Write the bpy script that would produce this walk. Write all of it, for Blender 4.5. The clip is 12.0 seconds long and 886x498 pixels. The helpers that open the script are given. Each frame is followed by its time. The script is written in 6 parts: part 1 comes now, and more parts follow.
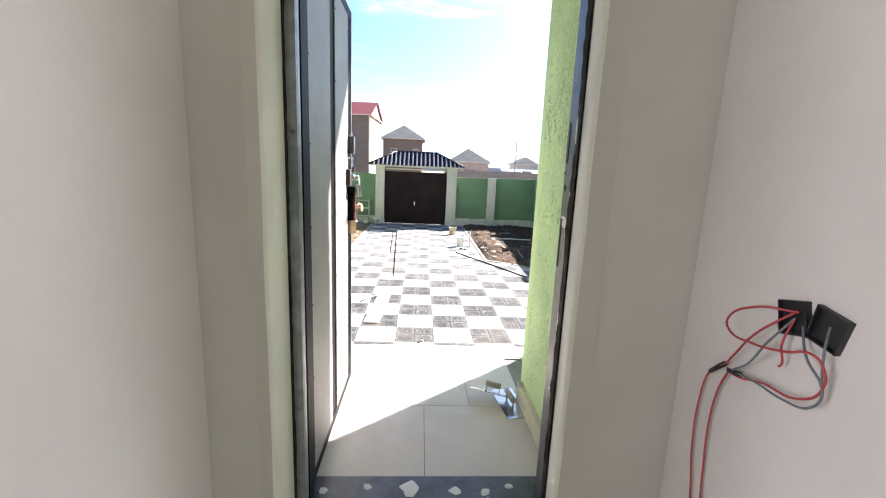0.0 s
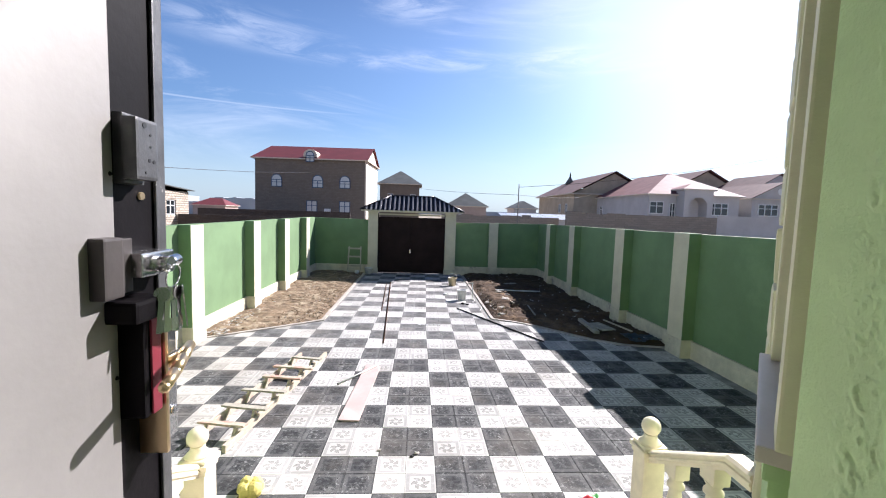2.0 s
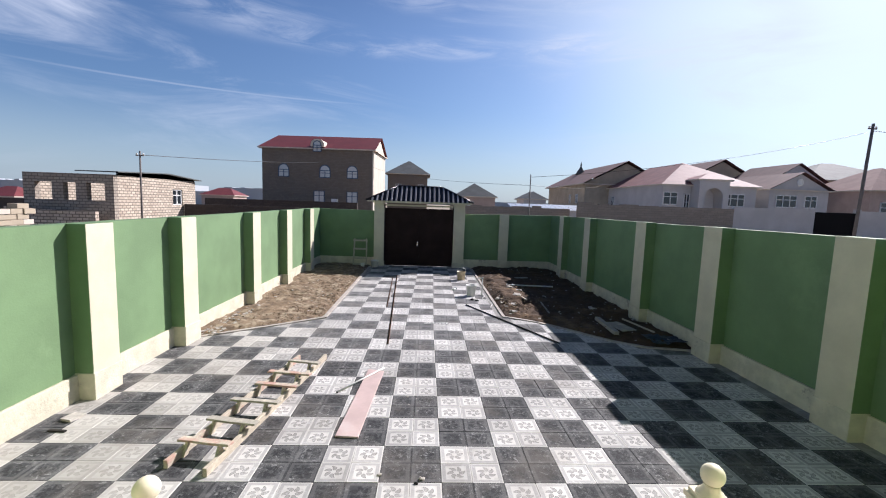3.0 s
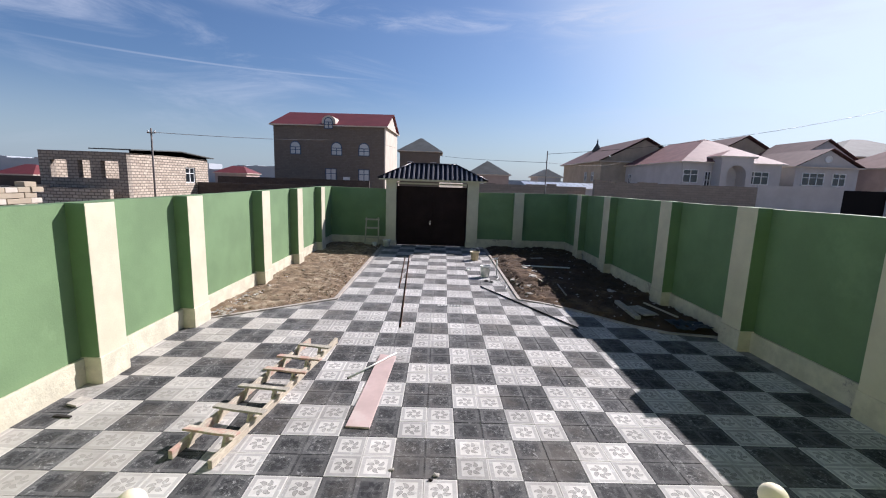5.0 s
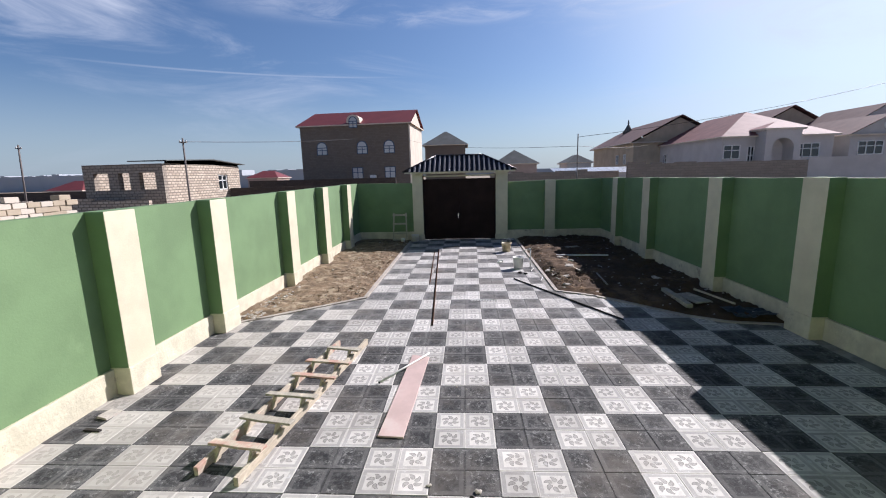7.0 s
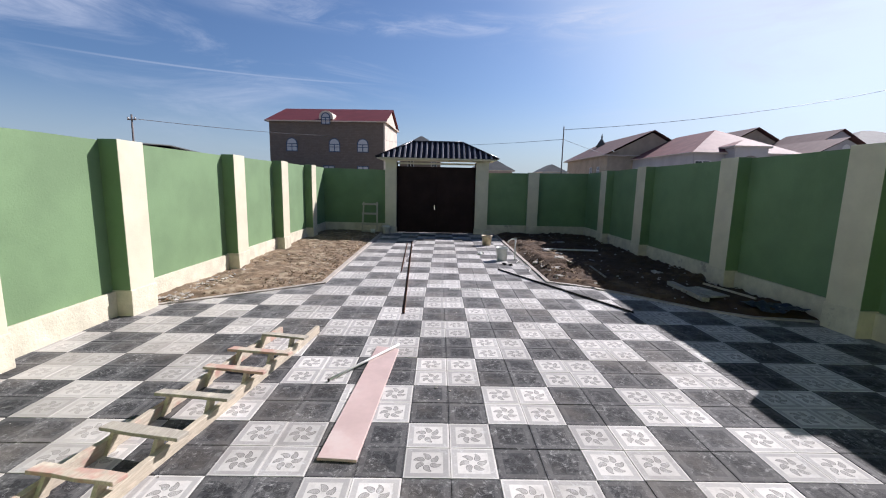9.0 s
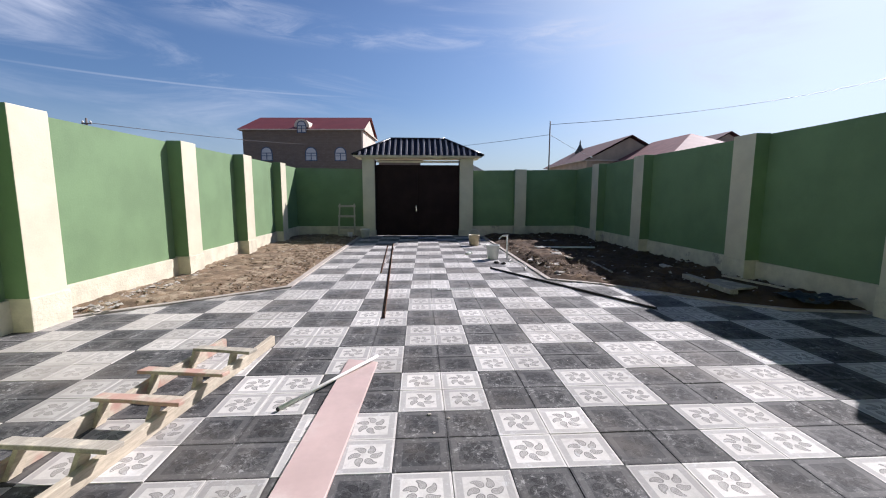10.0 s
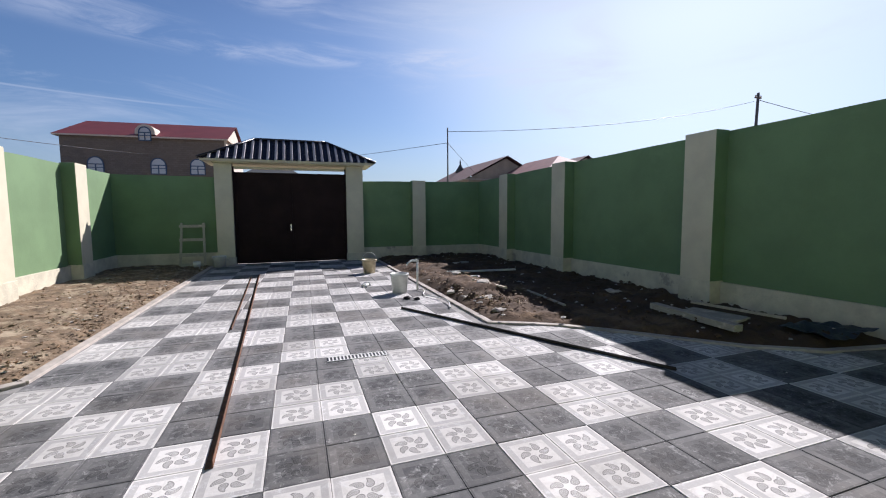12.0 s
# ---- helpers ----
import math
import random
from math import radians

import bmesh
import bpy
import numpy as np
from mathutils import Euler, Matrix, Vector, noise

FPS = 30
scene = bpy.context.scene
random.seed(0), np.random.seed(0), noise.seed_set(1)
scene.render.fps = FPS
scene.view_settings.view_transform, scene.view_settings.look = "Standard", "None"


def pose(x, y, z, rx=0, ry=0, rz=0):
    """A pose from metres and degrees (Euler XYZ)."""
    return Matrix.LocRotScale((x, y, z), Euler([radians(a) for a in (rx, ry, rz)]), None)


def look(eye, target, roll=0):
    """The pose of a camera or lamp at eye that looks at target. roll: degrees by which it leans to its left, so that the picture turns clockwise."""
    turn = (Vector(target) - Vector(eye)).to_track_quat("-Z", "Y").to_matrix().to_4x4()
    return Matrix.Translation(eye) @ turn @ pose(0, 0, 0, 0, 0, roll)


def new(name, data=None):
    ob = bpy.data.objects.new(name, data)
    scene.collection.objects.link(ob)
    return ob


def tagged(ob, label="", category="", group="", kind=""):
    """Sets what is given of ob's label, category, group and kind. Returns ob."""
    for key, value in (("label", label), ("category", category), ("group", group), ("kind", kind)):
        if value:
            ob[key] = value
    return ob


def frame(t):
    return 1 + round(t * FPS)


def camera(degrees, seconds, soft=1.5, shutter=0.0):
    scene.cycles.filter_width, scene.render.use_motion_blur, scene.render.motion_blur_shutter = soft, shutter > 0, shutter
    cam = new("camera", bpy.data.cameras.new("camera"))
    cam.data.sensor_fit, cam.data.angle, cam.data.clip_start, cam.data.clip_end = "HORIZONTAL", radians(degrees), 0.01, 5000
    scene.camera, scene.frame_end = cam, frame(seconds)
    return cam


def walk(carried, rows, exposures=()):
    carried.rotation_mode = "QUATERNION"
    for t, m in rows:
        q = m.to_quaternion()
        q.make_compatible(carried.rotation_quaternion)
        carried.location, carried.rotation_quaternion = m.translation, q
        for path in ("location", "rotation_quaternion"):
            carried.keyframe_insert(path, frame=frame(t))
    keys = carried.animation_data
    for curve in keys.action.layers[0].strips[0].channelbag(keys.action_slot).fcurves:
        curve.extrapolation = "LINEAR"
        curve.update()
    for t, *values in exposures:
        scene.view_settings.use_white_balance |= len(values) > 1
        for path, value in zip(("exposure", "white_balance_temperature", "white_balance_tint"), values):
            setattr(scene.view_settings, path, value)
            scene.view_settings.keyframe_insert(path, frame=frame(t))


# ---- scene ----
cam = camera(93.3, 12.0, soft=1.1)
PATH = [
    (0, (0.325, -6.54, 2.572), (0.44, -4.579, 2.199), 2.4),
    (0.5, (0.293, -6.125, 2.59), (0.382, -4.139, 2.372), 2.7),
    (1, (0.293, -5.705, 2.614), (0.395, -3.714, 2.453), 2.0),
    (1.5, (0.353, -5.294, 2.617), (0.464, -3.303, 2.461), 2.0),
    (2, (0.365, -4.895, 2.599), (0.486, -2.906, 2.432), 1.8),
    (2.5, (0.355, -4.571, 2.646), (0.466, -2.583, 2.459), 1.8),
    (3, (0.383, -4.301, 2.628), (0.467, -2.314, 2.414), 1.9),
    (3.5, (0.353, -4.116, 2.598), (0.418, -2.135, 2.33), 2.2),
    (3.7, (0.337, -4.064, 2.596), (0.334, -2.084, 2.31), 2.4),
    (5.3, (0.367, -3.965, 2.633), (0.424, -1.993, 2.305), 1.5),
    (5.5, (0.42, -4.014, 2.63), (0.768, -2.074, 2.288), 0.6),
    (6, (0.413, -4.02, 2.602), (0.978, -2.137, 2.233), -0.8),
    (6.5, (0.37, -3.806, 2.589), (0.534, -1.844, 2.235), -1.5),
    (7, (0.348, -3.573, 2.552), (0.235, -1.607, 2.204), -1.5),
    (9, (0.192, -2.323, 1.784), (0.217, -0.347, 1.479), 1.2),
    (9.5, (0.187, -1.899, 1.534), (0.257, 0.081, 1.26), 0.8),
    (10, (0.145, -1.349, 1.382), (0.257, 0.632, 1.128), 0.1),
    (10.5, (0.148, -0.739, 1.347), (0.297, 1.24, 1.097), -0.3),
    (11, (0.116, -0.188, 1.326), (0.344, 1.784, 1.086), -0.4),
    (11.5, (0.154, 0.404, 1.295), (0.517, 2.36, 1.085), -0.2),
    (12, (0.192, 0.993, 1.271), (0.847, 2.876, 1.106), -0.4),
]
walk(cam, [(t, look(eye, target, roll)) for t, eye, target, roll in PATH],
     [(0, 2.30, 6200, 15), (0.5, 1.74, 6200, 16), (1, 1.78, 6020, 16), (1.5, 1.44, 5960, 17), (2, 1.17, 5930, 17), (2.5, 0.90, 5930, 17), (3, 0.68, 5930, 17), (3.7, 0.56, 5930, 18), (5.5, 0.56, 5930, 18), (12, 0.57, 5910, 18)])

# ---- world, sun, exposure ----
SUN = Vector((1.08, 0.89, 1.0)).normalized()
world = bpy.data.worlds.new("sky")
scene.world = world
world.use_nodes = True


class Net:
    """Short writing of shader nodes."""

    def __init__(self, tree):
        self.t = tree

    def n(self, kind):
        return self.t.nodes.new("ShaderNode" + kind)

    def put(self, sock, v):
        if isinstance(v, bpy.types.NodeSocket):
            self.t.links.new(v, sock)
        elif isinstance(v, (tuple, list)) and len(v) == 3 and sock.type == "RGBA":
            sock.default_value = (*v, 1)
        else:
            sock.default_value = v

    def m(self, op, a, b=0.0, c=0.0):
        node = self.n("Math")
        node.operation = op
        for s, v in zip(node.inputs, (a, b, c)):
            self.put(s, v)
        return node.outputs[0]

    def step(self, v, lo, hi, a=0.0, b=1.0):
        node = self.n("MapRange")
        node.interpolation_type = "SMOOTHSTEP"
        for s, x in zip(node.inputs, (v, lo, hi, a, b)):
            self.put(s, x)
        return node.outputs[0]

    def mix(self, f, a, b, blend="MIX"):
        node = self.n("MixRGB")
        node.blend_type = blend
        for s, x in zip(node.inputs, (f, a, b)):
            self.put(s, x)
        return node.outputs[0]

    def noise(self, vec, scale, detail=4.0, rough=0.6, dist=0.0):
        node = self.n("TexNoise")
        if vec is not None:
            self.put(node.inputs["Vector"], vec)
        for k, v in (("Scale", scale), ("Detail", detail), ("Roughness", rough), ("Distortion", dist)):
            node.inputs[k].default_value = v
        return node.outputs["Fac"]

    def voronoi(self, vec, scale, feature="F1", out="Distance"):
        node = self.n("TexVoronoi")
        node.feature = feature
        if vec is not None:
            self.put(node.inputs["Vector"], vec)
        node.inputs["Scale"].default_value = scale
        return node.outputs[out]

    def mapped(self, vec, scale=(1, 1, 1), rot=(0, 0, 0), loc=(0, 0, 0)):
        node = self.n("Mapping")
        self.put(node.inputs["Vector"], vec)
        node.inputs["Scale"].default_value, node.inputs["Rotation"].default_value, node.inputs["Location"].default_value = scale, rot, loc
        return node.outputs[0]


w = Net(world.node_tree)
bg = world.node_tree.nodes["Background"]
sky = w.n("TexSky")
sky.sky_type = "NISHITA"
sky.sun_disc, sky.sun_elevation, sky.sun_rotation = False, math.asin(SUN.z), math.atan2(SUN.x, SUN.y)
sky.air_density, sky.dust_density, sky.ozone_density, sky.altitude = 1.0, 1.6, 2.0, 0
gen = w.n("TexCoord").outputs["Generated"]
wisp = w.mapped(gen, (1.2, 2.2, 7.0), (0.25, 0.35, 0.5))
cl = w.m("MULTIPLY", w.step(w.noise(wisp, 1.5, 7, 0.62, 0.6), 0.45, 0.76), w.step(w.noise(gen, 2.1, 2, 0.5), 0.34, 0.60))
sep = w.n("SeparateXYZ")
w.put(sep.inputs[0], gen)
cl = w.m("MULTIPLY", cl, w.step(sep.outputs[2], 0.02, 0.3, 0.2, 0.85))
# a few brighter cirrus wisps
ragged = w.step(w.noise(w.mapped(gen, (3.0, 3.0, 14.0), (0.1, 0.25, 0.4)), 2.2, 7, 0.66, 0.8), 0.36, 0.72)
for d, wide, tall, amount in (((0.31, 0.89, 0.33), 6.5, 26.0, 0.8), ((0.25, 0.87, 0.41), 7.0, 36.0, 0.45), ((-0.35, 0.87, 0.35), 4.5, 22.0, 0.35), ((0.05, 0.94, 0.33), 5.0, 40.0, 0.45), ((-0.02, 0.90, 0.43), 8.0, 22.0, 0.5), ((-0.16, 0.93, 0.33), 3.4, 34.0, 0.4)):
    gap = w.n("VectorMath")
    gap.operation = "LENGTH"
    sc = (wide, wide, tall)
    w.put(gap.inputs[0], w.mapped(gen, sc, (0, 0, 0), tuple(-a * b for a, b in zip(d, sc))))
    cl = w.m("MAXIMUM", cl, w.m("MULTIPLY", w.m("MULTIPLY", w.step(gap.outputs["Value"], 0.15, 1.1, 1.0, 0.0), ragged), amount))
# one thin vapour trail
trail = w.m("ABSOLUTE", w.m("SUBTRACT", sep.outputs[2], w.m("ADD", w.m("MULTIPLY", sep.outputs[0], 0.008), 0.2155)))
trail = w.m("MULTIPLY", w.step(trail, 0.0003, 0.0028, 0.26, 0.0), w.m("MULTIPLY", w.m("MULTIPLY", w.step(sep.outputs[0], -0.10, -0.3), w.step(sep.outputs[0], -0.75, -0.5)), w.step(sep.outputs[1], 0.3, 0.5)))
cl = w.m("MAXIMUM", cl, trail)
tinted = w.mix(1.0, sky.outputs[0], (0.90, 1.09, 1.27), "MULTIPLY")
tinted = w.mix(w.step(sep.outputs[2], 0.0, 0.22, 0.55, 0.0), tinted, (7.2, 8.6, 9.3))
glow = w.n("VectorMath")
glow.operation = "DOT_PRODUCT"
w.put(glow.inputs[0], gen)
glow.inputs[1].default_value = SUN
tinted = w.mix(w.step(glow.outputs["Value"], 0.75, 1.0, 0.0, 0.8), tinted, (9.6, 10.8, 11.4))
# the clear sky deepens overhead, and the thin cloud keeps to the lower half
high = w.step(sep.outputs[2], 0.34, 0.72)
cl = w.m("MULTIPLY", cl, w.m("SUBTRACT", 1.0, w.m("MULTIPLY", high, 0.9)))
tinted = w.mix(high, tinted, w.mix(1.0, tinted, (0.20, 0.26, 0.40), "MULTIPLY"))
w.put(bg.inputs[0], w.mix(cl, tinted, (9.0, 9.6, 10.6)))
bg.inputs[1].default_value = 0.052
sun = new("sun", bpy.data.lights.new("sun", "SUN"))
sun.data.energy, sun.data.angle, sun.data.color = 5.0, radians(0.55), (1.0, 0.93, 0.84)
sun.matrix_world = look((0, 0, 30), Vector((0, 0, 30)) - SUN)
# area lamps added as daylight fill at two unseen side openings of the room
for x, aim in ((-3.85, 1.0), (5.35, -1.0)):
    pane = new("window_daylight", bpy.data.lights.new("window_daylight", "AREA"))
    pane.data.shape, pane.data.size, pane.data.size_y, pane.data.energy, pane.data.color = "RECTANGLE", 1.75, 1.75, 30.0, (1.0, 0.95, 0.97)
    pane.matrix_world = look((x, -7.8, 2.9), (x + aim, -7.8, 2.9))


# ---- materials ----
def material(name, colour, rough=0.8, metal=0.0, scale=6.0, vary=0.18, bump=0.15, fine=60.0, stain=None, stain_at=(0.58, 0.75), spec=0.5):
    """A plain worn surface: two scales of variation, fine bump and optional stains."""
    mat = bpy.data.materials.new(name)
    mat.use_nodes = True
    k = Net(mat.node_tree)
    bs = mat.node_tree.nodes["Principled BSDF"]
    co = k.n("TexCoord").outputs["Object"]
    info = k.n("ObjectInfo").outputs["Random"]
    big, small = k.noise(co, scale, 5), k.noise(co, fine, 4)
    lo, hi = [tuple(max(0.0, c * (1 + s * vary)) for c in colour) for s in (-1, 1)]
    col = k.mix(k.step(big, 0.3, 0.7), lo, hi)
    col = k.mix(k.m("MULTIPLY", small, vary * 1.2), col, tuple(c * 0.6 for c in colour))
    if stain:
        col = k.mix(k.step(k.noise(co, scale * 0.45, 7, 0.7), *stain_at), col, stain)
    hsv = k.n("HueSaturation")
    k.put(hsv.inputs["Value"], k.m("ADD", 1 - vary * 0.3, k.m("MULTIPLY", info, vary * 0.6)))
    k.put(hsv.inputs["Color"], col)
    k.put(bs.inputs["Base Color"], hsv.outputs[0])
    k.put(bs.inputs["Roughness"], k.m("ADD", rough - 0.08, k.m("MULTIPLY", small, 0.16)))
    bs.inputs["Metallic"].default_value, bs.inputs["Specular IOR Level"].default_value = metal, spec
    if bump:
        b = k.n("Bump")
        b.inputs["Strength"].default_value, b.inputs["Distance"].default_value = bump, 0.01
        k.put(b.inputs["Height"], k.m("ADD", k.m("MULTIPLY", big, 0.6), small))
        k.put(bs.inputs["Normal"], b.outputs[0])
    return mat


def tile_material(name, field, ring, motif, dust):
    """Pressed cement tile: pale edge, grey ring, plain field and a whirl of six leaves, with dust and scuffs."""
    mat = bpy.data.materials.new(name)
    mat.use_nodes = True
    k = Net(mat.node_tree)
    bs = mat.node_tree.nodes["Principled BSDF"]
    uv = k.n("TexCoord").outputs["UV"]
    xyz = k.n("NewGeometry")
    s = k.n("SeparateXYZ")
    k.put(s.inputs[0], uv)
    u, v = k.m("SUBTRACT", s.outputs[0], 0.5), k.m("SUBTRACT", s.outputs[1], 0.5)
    edge = k.m("MAXIMUM", k.m("ABSOLUTE", u), k.m("ABSOLUTE", v))
    rim = k.m("MULTIPLY", k.step(edge, 0.335, 0.352), k.step(edge, 0.468, 0.45))
    r = k.m("SQRT", k.m("ADD", k.m("MULTIPLY", u, u), k.m("MULTIPLY", v, v)))
    sector = math.pi / 3
    a = k.m("SUBTRACT", k.m("MODULO", k.m("ADD", k.m("ARCTAN2", v, u), 4 * math.pi), sector), sector / 2)
    p, q = k.m("MULTIPLY", r, k.m("COSINE", a)), k.m("MULTIPLY", r, k.m("SINE", a))
    # one curled leaf out of overlapping rounds, six times about the middle
    away = None
    for cx, cy, rad in ((0.152, -0.016, 0.062), (0.174, -0.014, 0.068), (0.204, -0.004, 0.060), (0.232, 0.012, 0.048), (0.256, 0.034, 0.036), (0.270, 0.060, 0.025), (0.280, 0.078, 0.016)):
        dx, dy = k.m("SUBTRACT", p, cx), k.m("SUBTRACT", q, cy)
        gap = k.m("SUBTRACT", k.m("SQRT", k.m("ADD", k.m("MULTIPLY", dx, dx), k.m("MULTIPLY", dy, dy))), rad)
        away = gap if away is None else k.m("SMOOTH_MIN", away, gap, 0.012)
    curl = k.m("SQRT", k.m("ADD", k.m("POWER", k.m("SUBTRACT", p, 0.150), 2.0), k.m("POWER", k.m("ADD", q, 0.022), 2.0)))
    vein = k.step(k.m("SINE", k.m("ADD", k.m("MULTIPLY", curl, 210.0), k.m("ARCTAN2", k.m("ADD", q, 0.012), k.m("SUBTRACT", p, 0.152)))), -0.5, 0.4, 0.58, 1.0)
    outline = k.m("MULTIPLY", k.step(away, 0.008, 0.001), k.step(away, -0.016, -0.008))
    leaf = k.m("MAXIMUM", outline, k.m("MULTIPLY", k.step(away, 0.008, 0.0), k.m("MULTIPLY", vein, 0.8)))
    pos = xyz.outputs["Position"]
    rnd = k.m("FRACT", k.m("ADD", k.n("ObjectInfo").outputs["Random"], xyz.outputs["Random Per Island"]))
    grime = k.noise(pos, 3.2, 6, 0.65)
    fine = k.noise(pos, 45, 5, 0.7)
    col = k.mix(rim, field, ring)
    col = k.mix(k.m("MULTIPLY", leaf, k.step(grime, 0.25, 0.6, 0.75, 1.0)), col, motif)
    col = k.mix(k.m("MULTIPLY", k.step(k.m("ADD", k.m("MULTIPLY", fine, 0.55), k.m("MULTIPLY", grime, 0.5)), 0.5, 0.72), 0.6), col, dust)
    wear = k.noise(pos, 11, 7, 0.75, 0.8)
    col = k.mix(k.m("MULTIPLY", k.step(wear, 0.46, 0.66), 0.65), col, k.mix(k.step(k.noise(pos, 1.7, 3), 0.4, 0.6), dust, tuple(c * 0.75 for c in field)))
    scuff = k.noise(k.mapped(pos, (3, 26, 3), (0, 0, 0.7)), 1.6, 6, 0.75, 1.2)
    col = k.mix(k.m("MULTIPLY", k.step(scuff, 0.66, 0.74), 0.55), col, tuple(min(1, c * 2.2 + 0.08) for c in dust))
    blot = k.m("MULTIPLY", k.step(k.noise(pos, 21, 7, 0.78, 0.6), 0.52, 0.64), k.step(k.noise(pos, 3.1, 4), 0.40, 0.60))
    speck = k.m("MULTIPLY", k.step(k.noise(pos, 38, 6, 0.8, 0.4), 0.56, 0.66), k.step(k.noise(pos, 2.3, 4), 0.36, 0.6))
    col = k.mix(k.m("MULTIPLY", speck, 0.5), col, tuple(min(0.6, c * 1.5 + 0.05) for c in dust))
    col = k.mix(k.m("MULTIPLY", blot, 0.85), col, tuple(min(0.6, c * 1.7 + 0.06) for c in dust))
    # trodden-in cement dust along the strip to the gate
    way = k.n("SeparateXYZ")
    k.put(way.inputs[0], pos)
    trod = k.m("MULTIPLY", k.step(way.outputs[1], 1.5, 5.5), k.step(k.noise(pos, 1.6, 6, 0.75), 0.34, 0.62, 0.15, 0.55 if field[0] < 0.2 else 0.2))
    col = k.mix(trod, col, tuple(min(0.56, c * 1.35 + 0.08) for c in dust))
    # cement dust swept towards the west wall
    if field[0] > 0.2:
        swept = k.m("MULTIPLY", k.step(way.outputs[0], -0.9, -3.0, 0.0, 0.75), k.step(k.noise(pos, 2.4, 5, 0.7), 0.2, 0.6, 0.55, 1.0))
        col = k.mix(swept, col, (0.40, 0.375, 0.335))
    col = k.mix(k.m("MULTIPLY", leaf, 0.45 if field[0] < 0.2 else 0.15), col, motif)
    dirt = k.step(k.noise(pos, 0.9, 5, 0.7), 0.45, 0.7)
    col = k.mix(k.m("MULTIPLY", dirt, 0.35), col, (0.24, 0.21, 0.18))
    hsv = k.n("HueSaturation")
    k.put(hsv.inputs["Value"], k.m("ADD", 0.82, k.m("MULTIPLY", rnd, 0.36)))
    k.put(hsv.inputs["Color"], col)
    k.put(bs.inputs["Base Color"], hsv.outputs[0])
    k.put(bs.inputs["Roughness"], k.step(grime, 0.2, 0.8, 0.68, 0.9))
    bs.inputs["Specular IOR Level"].default_value = 0.22
    b = k.n("Bump")
    b.inputs["Strength"].default_value, b.inputs["Distance"].default_value = 0.35, 0.004
    k.put(b.inputs["Height"], k.m("ADD", k.m("MULTIPLY", leaf, 0.8), k.m("ADD", k.m("MULTIPLY", fine, 0.5), k.m("MULTIPLY", rim, 0.3))))
    k.put(bs.inputs["Normal"], b.outputs[0])
    return mat


def brick_material(name, colours, mortar, size, joint=0.012):
    """Rough limestone or brick courses for walls that stay far off."""
    mat = bpy.data.materials.new(name)
    mat.use_nodes = True
    k = Net(mat.node_tree)
    bs = mat.node_tree.nodes["Principled BSDF"]
    co = k.n("TexCoord").outputs["Object"]
    s = k.n("SeparateXYZ")
    k.put(s.inputs[0], co)
    c = k.n("CombineXYZ")
    k.put(c.inputs[0], k.m("ADD", s.outputs[0], s.outputs[1]))
    k.put(c.inputs[1], s.outputs[2])
    br = k.n("TexBrick")
    k.put(br.inputs["Vector"], c.outputs[0])
    k.put(br.inputs["Color1"], colours[0])
    k.put(br.inputs["Color2"], colours[1])
    k.put(br.inputs["Mortar"], mortar)
    br.inputs["Scale"].default_value, br.inputs["Brick Width"].default_value, br.inputs["Row Height"].default_value = 1.0, size[0], size[1]
    br.inputs["Mortar Size"].default_value, br.inputs["Bias"].default_value = joint, 0.0
    col = k.mix(k.m("MULTIPLY", k.noise(co, 1.3, 6, 0.7), 0.5), br.outputs[0], tuple(x * 0.6 for x in colours[0]))
    k.put(bs.inputs["Base Color"], col)
    bs.inputs["Roughness"].default_value = 0.92
    b = k.n("Bump")
    b.inputs["Strength"].default_value, b.inputs["Distance"].default_value = 0.6, 0.03
    k.put(b.inputs["Height"], k.m("SUBTRACT", 1.0, br.outputs["Fac"]))
    k.put(bs.inputs["Normal"], b.outputs[0])
    return mat


def wood_material(name, colour, paint=None):
    mat = bpy.data.materials.new(name)
    mat.use_nodes = True
    k = Net(mat.node_tree)
    bs = mat.node_tree.nodes["Principled BSDF"]
    co = k.n("TexCoord").outputs["Object"]
    grain = k.noise(k.mapped(co, (30, 2.0, 30)), 2.0, 6, 0.65, 0.6)
    col = k.mix(k.step(grain, 0.3, 0.7), tuple(c * 0.72 for c in colour), colour)
    col = k.mix(k.step(k.noise(co, 5, 6, 0.7), 0.5, 0.7), col, (0.62, 0.56, 0.44))
    if paint:
        col = k.mix(k.m("MULTIPLY", k.step(k.noise(co, 4.0, 3, 0.6), 0.46, 0.6), 0.75), col, paint)
    k.put(bs.inputs["Base Color"], col)
    bs.inputs["Roughness"].default_value = 0.85
    b = k.n("Bump")
    b.inputs["Strength"].default_value, b.inputs["Distance"].default_value = 0.4, 0.004
    k.put(b.inputs["Height"], grain)
    k.put(bs.inputs["Normal"], b.outputs[0])
    return mat


def glass_material(name, tint):
    mat = bpy.data.materials.new(name)
    mat.use_nodes = True
    bs = mat.node_tree.nodes["Principled BSDF"]
    bs.inputs["Base Color"].default_value = (*tint, 1)
    bs.inputs["Roughness"].default_value = 0.04
    bs.inputs["Specular IOR Level"].default_value = 0.8
    return mat


